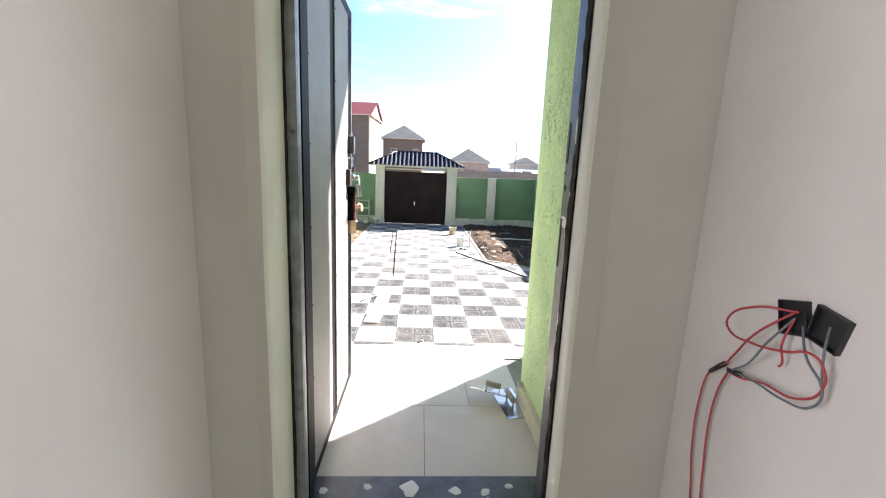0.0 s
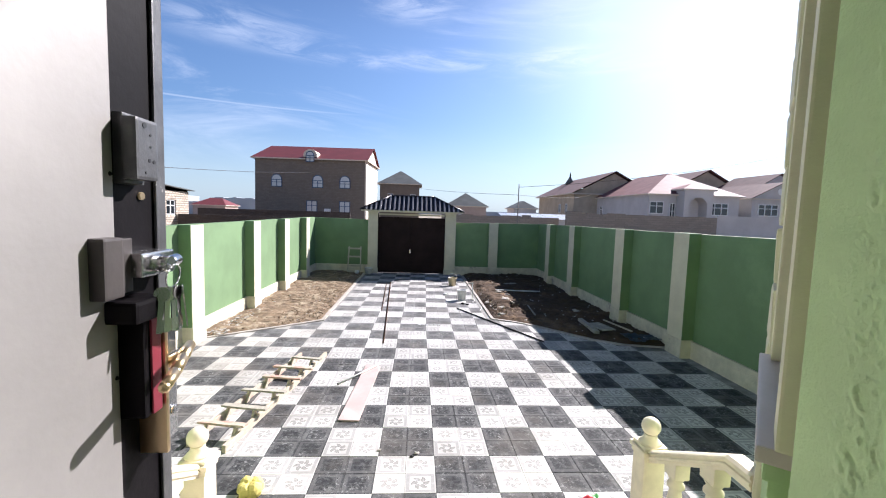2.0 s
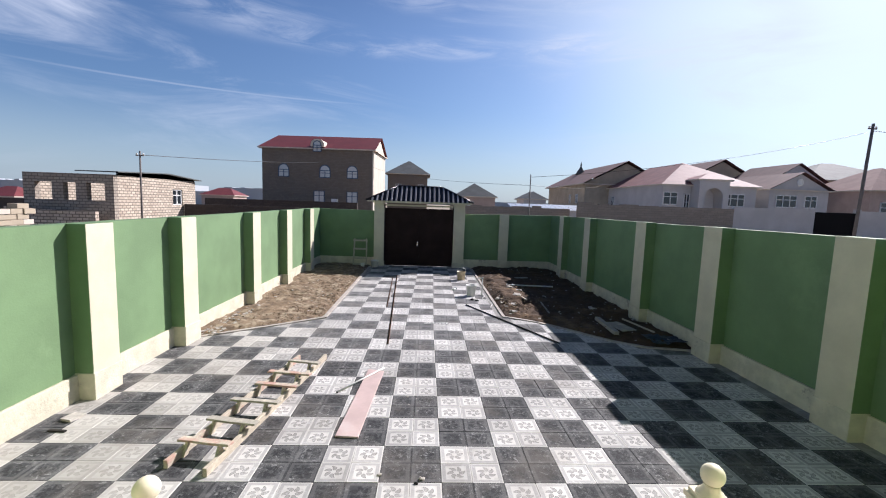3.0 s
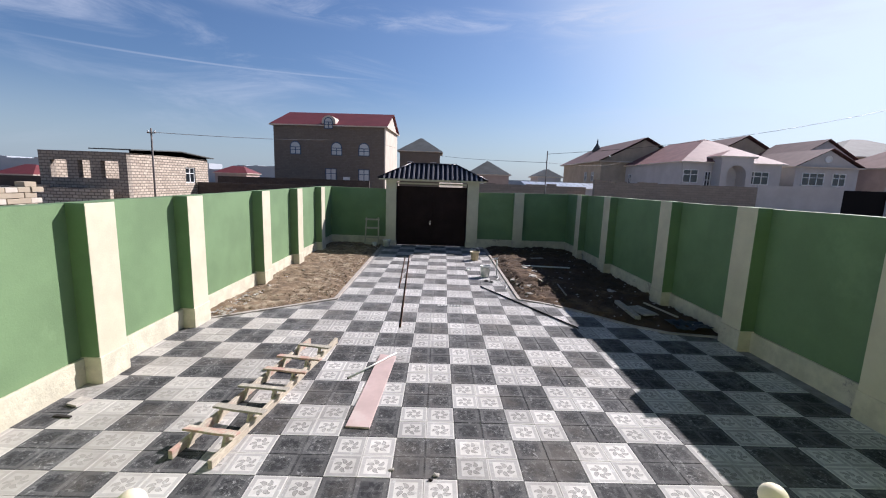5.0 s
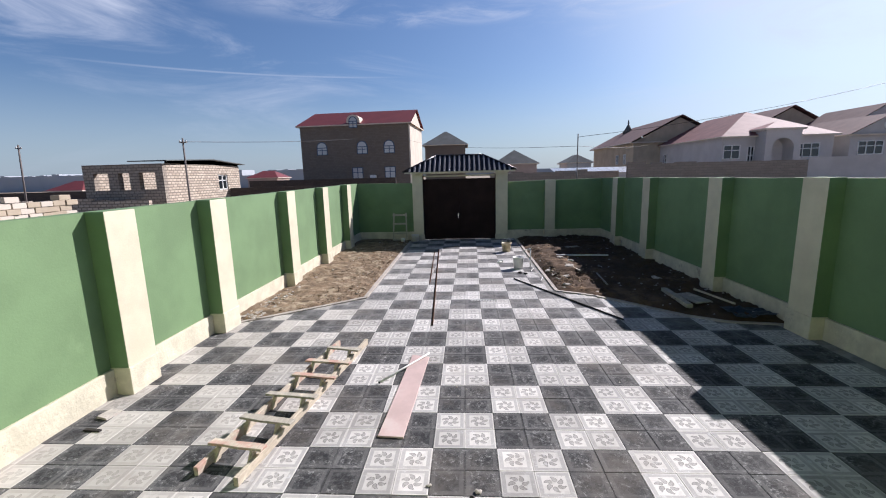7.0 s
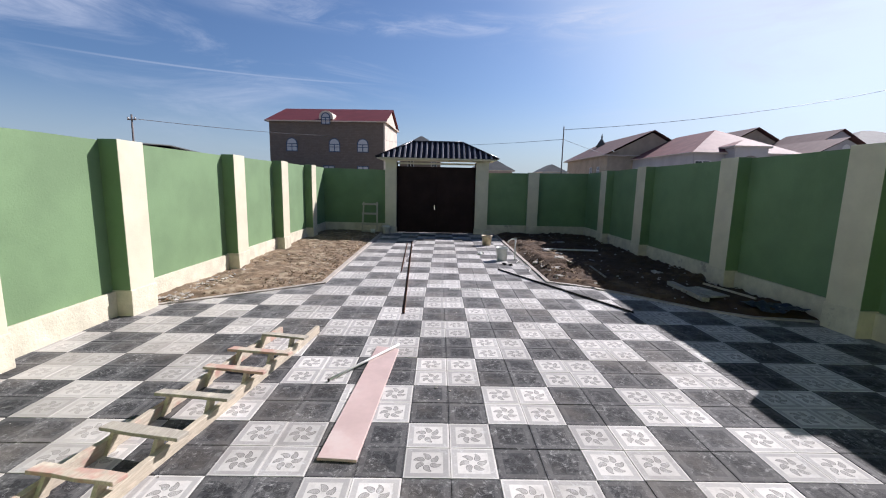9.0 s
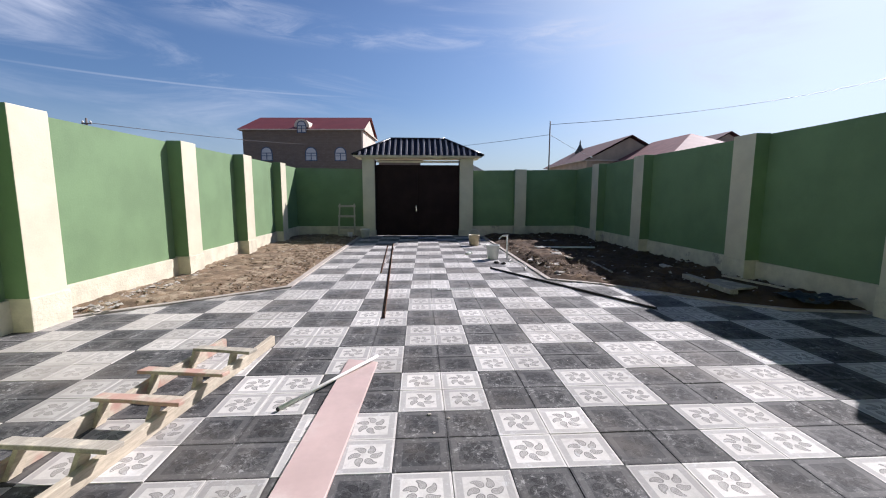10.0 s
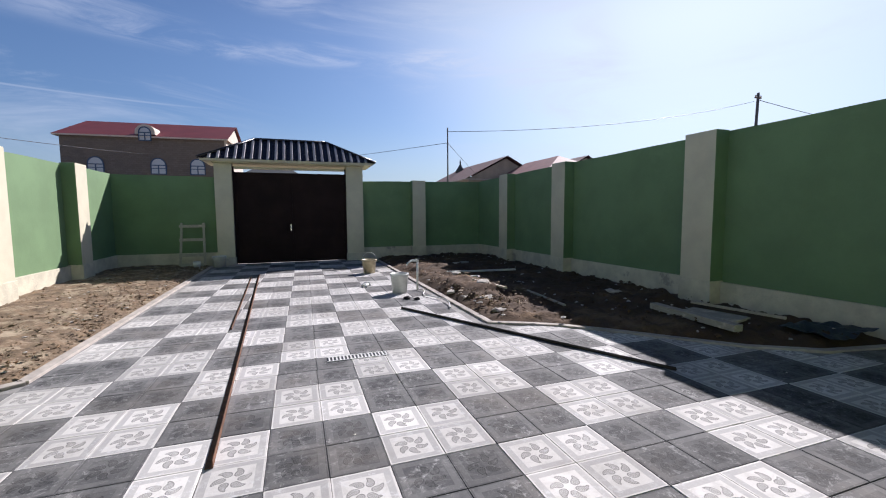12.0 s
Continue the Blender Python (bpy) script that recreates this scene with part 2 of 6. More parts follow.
GREEN = material("green wall paint", (0.158, 0.252, 0.120), 0.75, scale=1.3, vary=0.1, bump=0.22, fine=35, stain=(0.182, 0.282, 0.138), stain_at=(0.6, 0.72))
HOUSE_GREEN = material("light green house paint", (0.355, 0.485, 0.245), 0.75, scale=1.6, vary=0.08, bump=0.22, fine=40)
GREEN_ROUGH = material("green rough render", (0.55, 0.70, 0.39), 0.72, scale=3, vary=0.08, bump=0.3, fine=130)
CREAM = material("cream wall paint", (0.615, 0.57, 0.425), 0.72, scale=2.2, vary=0.07, bump=0.2, fine=40, stain=(0.6, 0.55, 0.42), stain_at=(0.68, 0.8))
PLINTH = material("cream plinth paint, patchy", (0.62, 0.575, 0.44), 0.8, scale=4, vary=0.14, bump=0.8, fine=25, stain=(0.36, 0.32, 0.26), stain_at=(0.60, 0.67))
# reveal plaster, paler than the wall plaster beside it
REVEAL = material("paler reveal plaster", (0.80, 0.78, 0.71), 0.8, scale=3, vary=0.06, bump=0.12, fine=40)
PLASTER = material("beige inner plaster", (0.57, 0.535, 0.51), 0.85, scale=1.2, vary=0.05, bump=0.06, fine=50, stain=(0.60, 0.565, 0.54), stain_at=(0.5, 0.8))
STEEL_DARK = material("dark painted steel", (0.005, 0.004, 0.005), 0.55, 0.0, scale=9, vary=0.3, bump=0.05, fine=80, stain=(0.02, 0.018, 0.017), stain_at=(0.68, 0.76), spec=0.09)
STEEL_GREY = material("grey sheet steel", (0.29, 0.275, 0.265), 0.55, 0.35, scale=3, vary=0.1, bump=0.04, fine=60, stain=(0.34, 0.325, 0.31), stain_at=(0.56, 0.74))
# paler copy of the jamb steel: wear plus the highlight on the left post
JAMB_WORN_LIT = material("worn left jamb, lit face in its pale blue", (0.26, 0.27, 0.30), 0.36, 0.3, scale=20, vary=0.25, bump=0.15, fine=90, stain=(0.08, 0.08, 0.085), stain_at=(0.6, 0.66))
STEEL_JAMB = material("worn jamb steel", (0.10, 0.10, 0.105), 0.4, 0.3, scale=14, vary=0.3, bump=0.1, fine=90, stain=(0.42, 0.4, 0.38), stain_at=(0.66, 0.69))
LOCK_BROWN = material("brown grey lock steel", (0.055, 0.047, 0.045), 0.5, 0.2, scale=9, vary=0.2, bump=0.05, fine=80)
CHROME = material("dull chrome", (0.62, 0.62, 0.62), 0.25, 1.0, vary=0.05, bump=0.02)
BRASS = material("brass", (0.70, 0.53, 0.32), 0.32, 1.0, vary=0.1, bump=0.05)
RED_PLASTIC = material("dark red plastic", (0.17, 0.016, 0.03), 0.5, vary=0.08, bump=0.03)
BLACK_PLASTIC = material("black plastic", (0.012, 0.012, 0.013), 0.45, vary=0.1, bump=0.02)
WIRE_RED = material("red wire", (0.36, 0.04, 0.045), 0.5, vary=0.05, bump=0)
WIRE_GREY = material("grey wire", (0.12, 0.14, 0.16), 0.5, vary=0.05, bump=0)
GATE = material("brown gate steel", (0.023, 0.013, 0.0115), 0.75, 0.0, scale=1.6, vary=0.22, bump=0.05, fine=50, spec=0.15)
# pale grey carries the sun's glint on ribs of the dark roof
RIB_GLINT = material("roof rib metal, sun glint in its pale grey", (0.40, 0.39, 0.40), 0.35, 0.6, vary=0.1, bump=0.02)
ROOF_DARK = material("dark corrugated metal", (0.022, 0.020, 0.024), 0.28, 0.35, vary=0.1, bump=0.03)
DIRT = material("brown soil", (0.24, 0.168, 0.105), 0.97, scale=7, vary=0.5, bump=1.0, fine=45, stain=(0.40, 0.32, 0.22), stain_at=(0.5, 0.62))
CLAY = material("dry orange clay", (0.30, 0.195, 0.115), 0.97, scale=9, vary=0.3, bump=0.8, fine=60)
# darker copy of the soil: shade under the east wall is in the colour
DIRT_SHADED = material("east bed soil, wall shade in its dark brown", (0.080, 0.045, 0.022), 0.97, scale=2.0, vary=0.35, bump=1.0, fine=30, stain=(0.19, 0.118, 0.058), stain_at=(0.52, 0.68))
DUSTY = material("dry dusty ground", (0.28, 0.23, 0.17), 0.95, scale=0.15, vary=0.2, bump=0.5, fine=3)
CONCRETE = material("pale cement edging", (0.43, 0.385, 0.34), 0.9, scale=5, vary=0.2, bump=0.5, fine=30)
GROUT = material("grey mortar bed", (0.27, 0.26, 0.245), 0.95, scale=6, vary=0.25, bump=0.5, fine=40)
MARBLE = material("pink stone slab", (0.56, 0.42, 0.39), 0.45, scale=2.5, vary=0.1, bump=0.04, fine=30, stain=(0.60, 0.49, 0.455), stain_at=(0.5, 0.62))
SILL_STONE = material("grey pink sill stone", (0.55, 0.47, 0.46), 0.4, scale=3, vary=0.08, bump=0.03)
PORCH_TILE = material("beige porcelain floor tile", (0.60, 0.54, 0.48), 0.45, scale=1.5, vary=0.06, bump=0.05, fine=25, stain=(0.66, 0.61, 0.56), stain_at=(0.55, 0.7))
RAIL_STONE = material("cream cast stone", (0.78, 0.70, 0.52), 0.6, scale=7, vary=0.08, bump=0.12, fine=60, stain=(0.6, 0.52, 0.38), stain_at=(0.66, 0.76))
RUST = material("rusty iron", (0.19, 0.095, 0.055), 0.85, 0.1, scale=12, vary=0.3, bump=0.3)
IRON = material("dark iron", (0.03, 0.026, 0.025), 0.6, 0.4, scale=10, vary=0.3, bump=0.15)
WHITE_PLASTIC = material("white plastic", (0.72, 0.72, 0.69), 0.45, scale=9, vary=0.08, bump=0.06, stain=(0.5, 0.48, 0.44), stain_at=(0.6, 0.75))
YELLOW_PAIL = material("yellowed plastic", (0.52, 0.43, 0.27), 0.5, scale=8, vary=0.2, bump=0.06, stain=(0.62, 0.58, 0.5), stain_at=(0.55, 0.7))
YELLOW_FOAM = material("yellow foam", (0.72, 0.60, 0.18), 0.9, vary=0.1, bump=0.6)
BLUE_CLOTH = material("dark blue plastic sheet", (0.02, 0.03, 0.05), 0.5, vary=0.2, bump=0.2)
RUBBLE = material("pale rubble", (0.50, 0.46, 0.41), 0.95, scale=9, vary=0.25, bump=0.5)
WOOD = wood_material("raw sawn wood", (0.56, 0.485, 0.375))
WOOD_RED = wood_material("sawn wood with red paint", (0.54, 0.47, 0.37), (0.46, 0.25, 0.20))
WOOD_GREY = wood_material("weathered wood", (0.42, 0.385, 0.32))
TILE_LIGHT = tile_material("pale cement tile", (0.61, 0.59, 0.56), (0.385, 0.375, 0.365), (0.155, 0.15, 0.145), (0.46, 0.445, 0.42))
TILE_DARK = tile_material("dark cement tile", (0.043, 0.044, 0.047), (0.090, 0.089, 0.090), (0.020, 0.020, 0.022), (0.165, 0.163, 0.160))
# blocks of the unfinished house's front, greyed for the shade it stands in
STONE_SHADED = brick_material("grey limestone courses", ((0.34, 0.29, 0.24), (0.46, 0.40, 0.33)), (0.15, 0.125, 0.105), (0.40, 0.20), 0.024)
STONE_WALL = brick_material("rough dun block courses", ((0.30, 0.255, 0.215), (0.36, 0.305, 0.255)), (0.22, 0.185, 0.155), (0.60, 0.20))
# very dark brown block courses for the low far walls
STONE_DARK = brick_material("dark brown block courses", ((0.075, 0.058, 0.05), (0.10, 0.08, 0.068)), (0.05, 0.04, 0.035), (0.42, 0.21))
STONE_HOUSE = brick_material("brown grey limestone courses", ((0.20, 0.165, 0.135), (0.24, 0.20, 0.165)), (0.16, 0.135, 0.11), (0.40, 0.20))
STONE_PALE = brick_material("pale limestone blocks", ((0.66, 0.57, 0.46), (0.42, 0.34, 0.27)), (0.13, 0.105, 0.085), (0.40, 0.20), 0.03)
STONE_BROWN = brick_material("brown block wall", ((0.20, 0.145, 0.115), (0.29, 0.22, 0.165)), (0.11, 0.085, 0.07), (0.42, 0.21), 0.02)
STUCCO_TAN = material("tan stucco", (0.46, 0.38, 0.28), 0.9, scale=0.7, vary=0.12, bump=0.2, fine=8)
STUCCO_PALE = material("pale stucco", (0.62, 0.55, 0.46), 0.9, scale=0.7, vary=0.08, bump=0.2, fine=8)
STUCCO_GREY = material("grey white stucco", (0.52, 0.50, 0.49), 0.85, scale=0.6, vary=0.08, bump=0.15, fine=8)
STUCCO_PINK = material("pinkish stucco", (0.46, 0.36, 0.31), 0.9, scale=0.6, vary=0.1, bump=0.15, fine=8)
ROOF_RED = material("red brown sheet roof", (0.19, 0.045, 0.045), 0.5, 0.1, scale=0.8, vary=0.12, bump=0.2, fine=9)
ROOF_BROWN = material("brown sheet roof", (0.30, 0.19, 0.17), 0.85, 0.0, scale=0.8, vary=0.12, bump=0.2, fine=9, spec=0.2)
ROOF_DUN = material("dull red brown sheet roof", (0.17, 0.10, 0.095), 0.75, 0.0, scale=0.8, vary=0.15, bump=0.2, fine=9, spec=0.3)
ROOF_SHEET = material("glossy red brown sheet roof", (0.24, 0.115, 0.11), 0.70, 0.0, scale=0.8, vary=0.15, bump=0.06, fine=9, spec=0.3)
ROOF_GREY = material("grey sheet roof", (0.11, 0.12, 0.12), 0.8, 0.0, scale=0.8, vary=0.15, bump=0.2, fine=9, spec=0.25)
ROOF_SHINY = material("bright zinc roof", (0.62, 0.62, 0.62), 0.3, 0.6, scale=0.8, vary=0.1, bump=0.1, fine=6)
WHITE_FRAME = material("white window frame", (0.75, 0.75, 0.73), 0.5, vary=0.04, bump=0)
BLUE_FRAME = material("dark blue window frame", (0.06, 0.10, 0.18), 0.5, vary=0.06, bump=0)
GLASS = glass_material("dark window glass", (0.02, 0.025, 0.03))
# pale base holds the sky's reflection as well as curtains behind the panes
GLASS_PALE = glass_material("curtained window glass", (0.55, 0.56, 0.57))
# pale blue grey has the haze of distance mixed into it
FAR_HAZE = material("far hills and blocks, haze in the colour", (0.42, 0.45, 0.49), 0.95, scale=0.05, vary=0.08, bump=0.2, fine=0.5)
POLE_WOOD = material("old pole wood", (0.17, 0.15, 0.14), 0.9, vary=0.2, bump=0.3)


# ---- building helpers ----
def box(bm, x0, x1, y0, y1, z0, z1, mi=0, m=None, bevel=0.0):
    made = bmesh.ops.create_cube(bm, size=1.0, matrix=Matrix.Translation(((x0 + x1) / 2, (y0 + y1) / 2, (z0 + z1) / 2)) @ Matrix.Diagonal((x1 - x0, y1 - y0, z1 - z0, 1)))
    vs = made["verts"]
    if bevel:
        es = list({e for v in vs for e in v.link_edges})
        out = bmesh.ops.bevel(bm, geom=es, offset=bevel, segments=2, profile=0.7, affect="EDGES")
        vs = list({v for f in out["faces"] for v in f.verts} | {v for v in vs if v.is_valid})
        more = list({v for v0 in vs for f in v0.link_faces for v in f.verts})
        vs = more
    for f in {f for v in vs for f in v.link_faces}:
        f.material_index = mi
    if m is not None:
        bmesh.ops.transform(bm, matrix=m, verts=vs)
    return vs


def tube(bm, a, b, r0, r1=None, n=10, mi=0):
    a, b = Vector(a), Vector(b)
    made = bmesh.ops.create_cone(bm, cap_ends=True, segments=n, radius1=r0, radius2=r0 if r1 is None else r1, depth=(b - a).length,
                                 matrix=Matrix.Translation((a + b) / 2) @ (b - a).to_track_quat("Z", "Y").to_matrix().to_4x4())
    for f in {f for v in made["verts"] for f in v.link_faces}:
        f.material_index = mi
        f.smooth = len(f.verts) == 4
    return made["verts"]


def lathe(bm, profile, centre=(0, 0, 0), n=20, mi=0):
    """Turned body from (radius, height) pairs."""
    cx, cy, cz = centre
    rings = [[bm.verts.new((cx + r * math.cos(2 * math.pi * i / n), cy + r * math.sin(2 * math.pi * i / n), cz + z)) for i in range(n)] for r, z in profile]
    for a, b in zip(rings, rings[1:]):
        for i in range(n):
            f = bm.faces.new((a[i], a[(i + 1) % n], b[(i + 1) % n], b[i]))
            f.smooth, f.material_index = True, mi
    for ring, flip in ((rings[0], True), (rings[-1], False)):
        f = bm.faces.new(ring[::-1] if flip else ring)
        f.material_index = mi


def poly(bm, pts, z0, z1, mi=0):
    """A prism over a plan outline, counter-clockwise."""
    lo, hi = [bm.verts.new((x, y, z0)) for x, y in pts], [bm.verts.new((x, y, z1)) for x, y in pts]
    fs = [bm.faces.new(hi), bm.faces.new(lo[::-1])]
    for i in range(len(pts)):
        j = (i + 1) % len(pts)
        fs.append(bm.faces.new((lo[i], lo[j], hi[j], hi[i])))
    for f in fs:
        f.material_index = mi
    return fs


def sheet(bm, quads, mi=0):
    for q in quads:
        f = bm.faces.new([bm.verts.new(p) for p in q])
        f.material_index = mi


def mesh_of(bm, name, mats):
    me = bpy.data.meshes.new(name)
    bm.normal_update()
    bm.to_mesh(me)
    bm.free()
    for mt in (mats if isinstance(mats, (list, tuple)) else [mats]):
        me.materials.append(mt)
    return me


def part(name, bm, mats, parent=None, label="", at=None):
    ob = new(name, mesh_of(bm, name, mats))
    if parent is not None:
        ob.parent = parent
    if at is not None:
        ob.matrix_basis = at
    return tagged(ob, label)


def thing(name, at, label, category, group="", kind=""):
    ob = new(name)
    ob.empty_display_size = 0.1
    ob.matrix_basis = at if isinstance(at, Matrix) else Matrix.Translation(at)
    return tagged(ob, label, category, group, kind)


def cable(name, pts, r, mat, parent=None, label=""):
    cu = bpy.data.curves.new(name, "CURVE")
    cu.dimensions, cu.bevel_depth, cu.bevel_resolution = "3D", r, 2
    sp = cu.splines.new("BEZIER")
    sp.bezier_points.add(len(pts) - 1)
    for p, c in zip(sp.bezier_points, pts):
        p.co, p.handle_left_type, p.handle_right_type = c, "AUTO", "AUTO"
    cu.materials.append(mat)
    tmp = bpy.data.objects.new("tmp", cu)
    me = bpy.data.meshes.new_from_object(tmp)
    bpy.data.objects.remove(tmp)
    ob = new(name, me)
    if parent is not None:
        ob.parent = parent
    return tagged(ob, label)


B = bmesh.new

# ---- ground, soil and paving bed ----
WEST, EAST, NORTH = -4.0, 5.645, 13.18   # faces of the yard walls
PAVED_W, PAVED_E = -1.80, 2.25           # edges of the paved strip to the gate


def east_edge(x):
    """The y up to which the paving reaches in front of the east bed."""
    return np.interp(x, [2.25, 2.6, 2.95, 3.3, 3.7, 4.15, 4.7, 5.7], [5.3, 5.15, 4.93, 4.6, 4.15, 3.66, 3.32, 3.18])


def west_edge(x):
    return np.interp(x, [-4.0, -3.7, -2.6, -1.8], [3.35, 3.55, 4.35, 4.95])


bm = B()
R = 2500
sheet(bm, [[(-R, -R, -0.32), (R, -R, -0.32), (R, R, -0.32), (-R, R, -0.32)]])
tagged(part("ground", bm, DUSTY), "dry dusty open ground around the walled yard", "ground", kind="structure")

pavement = thing("pavement", (0, 0, 0), "chequered yard paving of pale and dark cement tiles", "pavement", kind="structure")
bm = B()
poly(bm, [(-4.0, -4.6), (5.65, -4.6), (5.65, 3.18), (4.7, 3.32), (4.15, 3.66), (3.7, 4.15), (3.3, 4.6), (2.95, 4.93), (2.6, 5.15), (2.25, 5.3), (2.25, 13.5), (-1.8, 13.5), (-1.8, 4.95), (-2.6, 4.35), (-3.7, 3.55), (-4.0, 3.35)], -0.3, -0.007)
part("bed", bm, GROUT, pavement)


def soil(name, x0, x1, y0, y1, label, mound, edge, mat, rough=1.0):
    nx, ny = int((x1 - x0) / 0.05), int((y1 - y0) / 0.05)
    verts, faces = [], []
    for j in range(ny + 1):
        for i in range(nx + 1):
            x, y = x0 + (x1 - x0) * i / nx, y0 + (y1 - y0) * j / ny
            v = Vector((x, y, 0))
            z = 0.05 * noise.fractal(v * 1.1, 1.0, 2.0, 5) + 0.05 * noise.fractal(v * 5.5 + Vector((7, 1, 0)), 0.8, 2.1, 4)
            z = rough * (z + max(0, noise.noise(v * 9)) * 0.03) + mound(x, y)
            d = edge(x, y)
            z = -0.03 + (z + 0.03) * min(1, max(0, d / 0.25)) if d < 0.25 else z
            if d < -0.02:
                z = -0.2
            verts.append((x, y, z))
    for j in range(ny):
        for i in range(nx):
            a = j * (nx + 1) + i
            faces.append((a, a + 1, a + nx + 2, a + nx + 1))
    me = bpy.data.meshes.new(name)
    me.from_pydata(verts, [], faces)
    me.polygons.foreach_set("use_smooth", [True] * len(faces))
    me.materials.append(mat)
    return tagged(new(name, me), label, "soil", kind="structure")


soil("soil_west", -4.0, -1.7, 3.3, 13.2, "bare brown soil bed with clods and rubble beside the wall", lambda x, y: 0.02 + 0.03 * min(1, max(0, (-2.2 - x))), lambda x, y: min(-1.88 - x, y - west_edge(x)), DIRT, 0.55)
soil("soil_east", 2.2, 5.7, 3.0, 13.2, "dug-over soil bed with heaps, wall shade put into its dark colour",
     lambda x, y: 0.04 + 0.16 * math.exp(-((x - 2.95) ** 2 + (y - 7.3) ** 2 / 3) / 0.35) + 0.1 * math.exp(-((x - 3.4) ** 2 + (y - 9.6) ** 2) / 0.8), lambda x, y: min(x - 2.34, y - east_edge(x) - 0.07), DIRT_SHADED)

# clods, stones and chips, too many to count
def scatter(name, n, spot, sizes, mat, label, category):
    verts, faces = [], []
    rng = random.Random(len(name) * 7 + n)
    for _ in range(n):
        x, y, z = spot(rng)
        s = rng.uniform(*sizes) * rng.uniform(0.5, 1.2)
        base = len(verts)
        k = rng.uniform(0.35, 0.8)
        for dx, dy, dz in ((1, 0, 0), (0, 1, 0), (-1, 0, 0), (0, -1, 0), (0.2, 0.1, k), (-0.1, 0.05, -k)):
            verts.append((x + s * (dx + rng.uniform(-0.4, 0.4)), y + s * (dy + rng.uniform(-0.4, 0.4)), z + s * (dz * 0.8 + rng.uniform(-0.15, 0.15))))
        for a, b in ((0, 1), (1, 2), (2, 3), (3, 0)):
            faces += [(base + a, base + b, base + 4), (base + b, base + a, base + 5)]
    me = bpy.data.meshes.new(name)
    me.from_pydata(verts, [], faces)
    me.materials.append(mat)
    return tagged(new(name, me), label, category, kind="stuff")


def in_west(rng):
    while True:
        x, y = rng.uniform(-3.9, -1.9), rng.uniform(3.4, 12.7)
        if y > west_edge(x) + 0.08:
            return x, y, 0.03 + rng.uniform(-0.02, 0.03)


def in_east(rng):
    while True:
        x, y = rng.uniform(2.4, 5.5), rng.uniform(3.2, 12.7)
        if y > east_edge(x) + 0.1:
            return x, y, 0.05 + rng.uniform(-0.02, 0.06)


scatter("soil_clods_east", 900, in_east, (0.010, 0.04), DIRT_SHADED, "clods on the east bed, coloured dark for the wall's shade", "clods")
scatter("soil_clods", 4200, in_west, (0.006, 0.028), DIRT, "crumbled brown clods lying on the soil bed", "clods")
scatter("soil_lumps", 420, in_west, (0.008, 0.032), CLAY, "orange-brown dry clay lumps on the soil beds", "clods")
scatter("soil_rubble", 260, lambda g: in_west(g) if g.random() < 0.5 else in_east(g), (0.012, 0.04), RUBBLE, "pale stone and mortar chips on the soil", "rubble")
scatter("wall_foot_rubble", 140, lambda g: (g.uniform(-3.88, -3.5), 3.5 + abs(g.gauss(0, 1.1)), 0.06), (0.015, 0.05), RUBBLE, "grey mortar rubble along the wall foot", "rubble")
scatter("paving_grit", 150, lambda g: (g.uniform(-3.3, 4.5), g.uniform(-1.5, 7.0) if g.random() < 0.7 else g.uniform(2, 12), 0.004), (0.003, 0.011), RUBBLE, "small grit and mortar crumbs on the paving", "grit")
scatter("heap_clods", 520, lambda g: (2.45 + abs(g.gauss(0.45, 0.3)), 5.6 + abs(g.gauss(1.4, 0.9)), 0.10 + g.uniform(-0.03, 0.06)), (0.010, 0.036), DIRT, "brown clods on the soil heap", "clods")
scatter("heap_rubble", 40, lambda g: (2.42 + abs(g.gauss(0.15, 0.25)), g.gauss(6.9, 0.7), 0.08), (0.015, 0.045), RUBBLE, "broken plaster pieces at the soil edge", "rubble")

# cement edging along the beds
edging = thing("edging", (0, 0, 0), "rough pale cement edging between paving and soil", "edging", kind="structure")


def edging_run(pts, wd):
    for (ax, ay), (bx, by) in zip(pts, pts[1:]):
        bm = B()
        d = Vector((bx - ax, by - ay, 0))
        n = max(1, int(d.length / 0.9))
        m = Matrix.Translation((ax, ay, 0)) @ Matrix.Rotation(math.atan2(d.y, d.x), 4, "Z")
        box(bm, -0.01, d.length + 0.01, -wd / 2, wd / 2, -0.2, 0.018, m=m, bevel=0.008)
        part("edging_strip", bm, CONCRETE, edging)


edging_run([(-3.8, 3.5), (-2.6, 4.39), (-1.84, 5.0), (-1.86, 12.7)], 0.09)
edging_run([(2.30, 12.7), (2.29, 5.36), (2.62, 5.19), (2.97, 4.97), (3.33, 4.63), (3.73, 4.18), (4.18, 3.7), (4.72, 3.36), (5.5, 3.22)], 0.08)


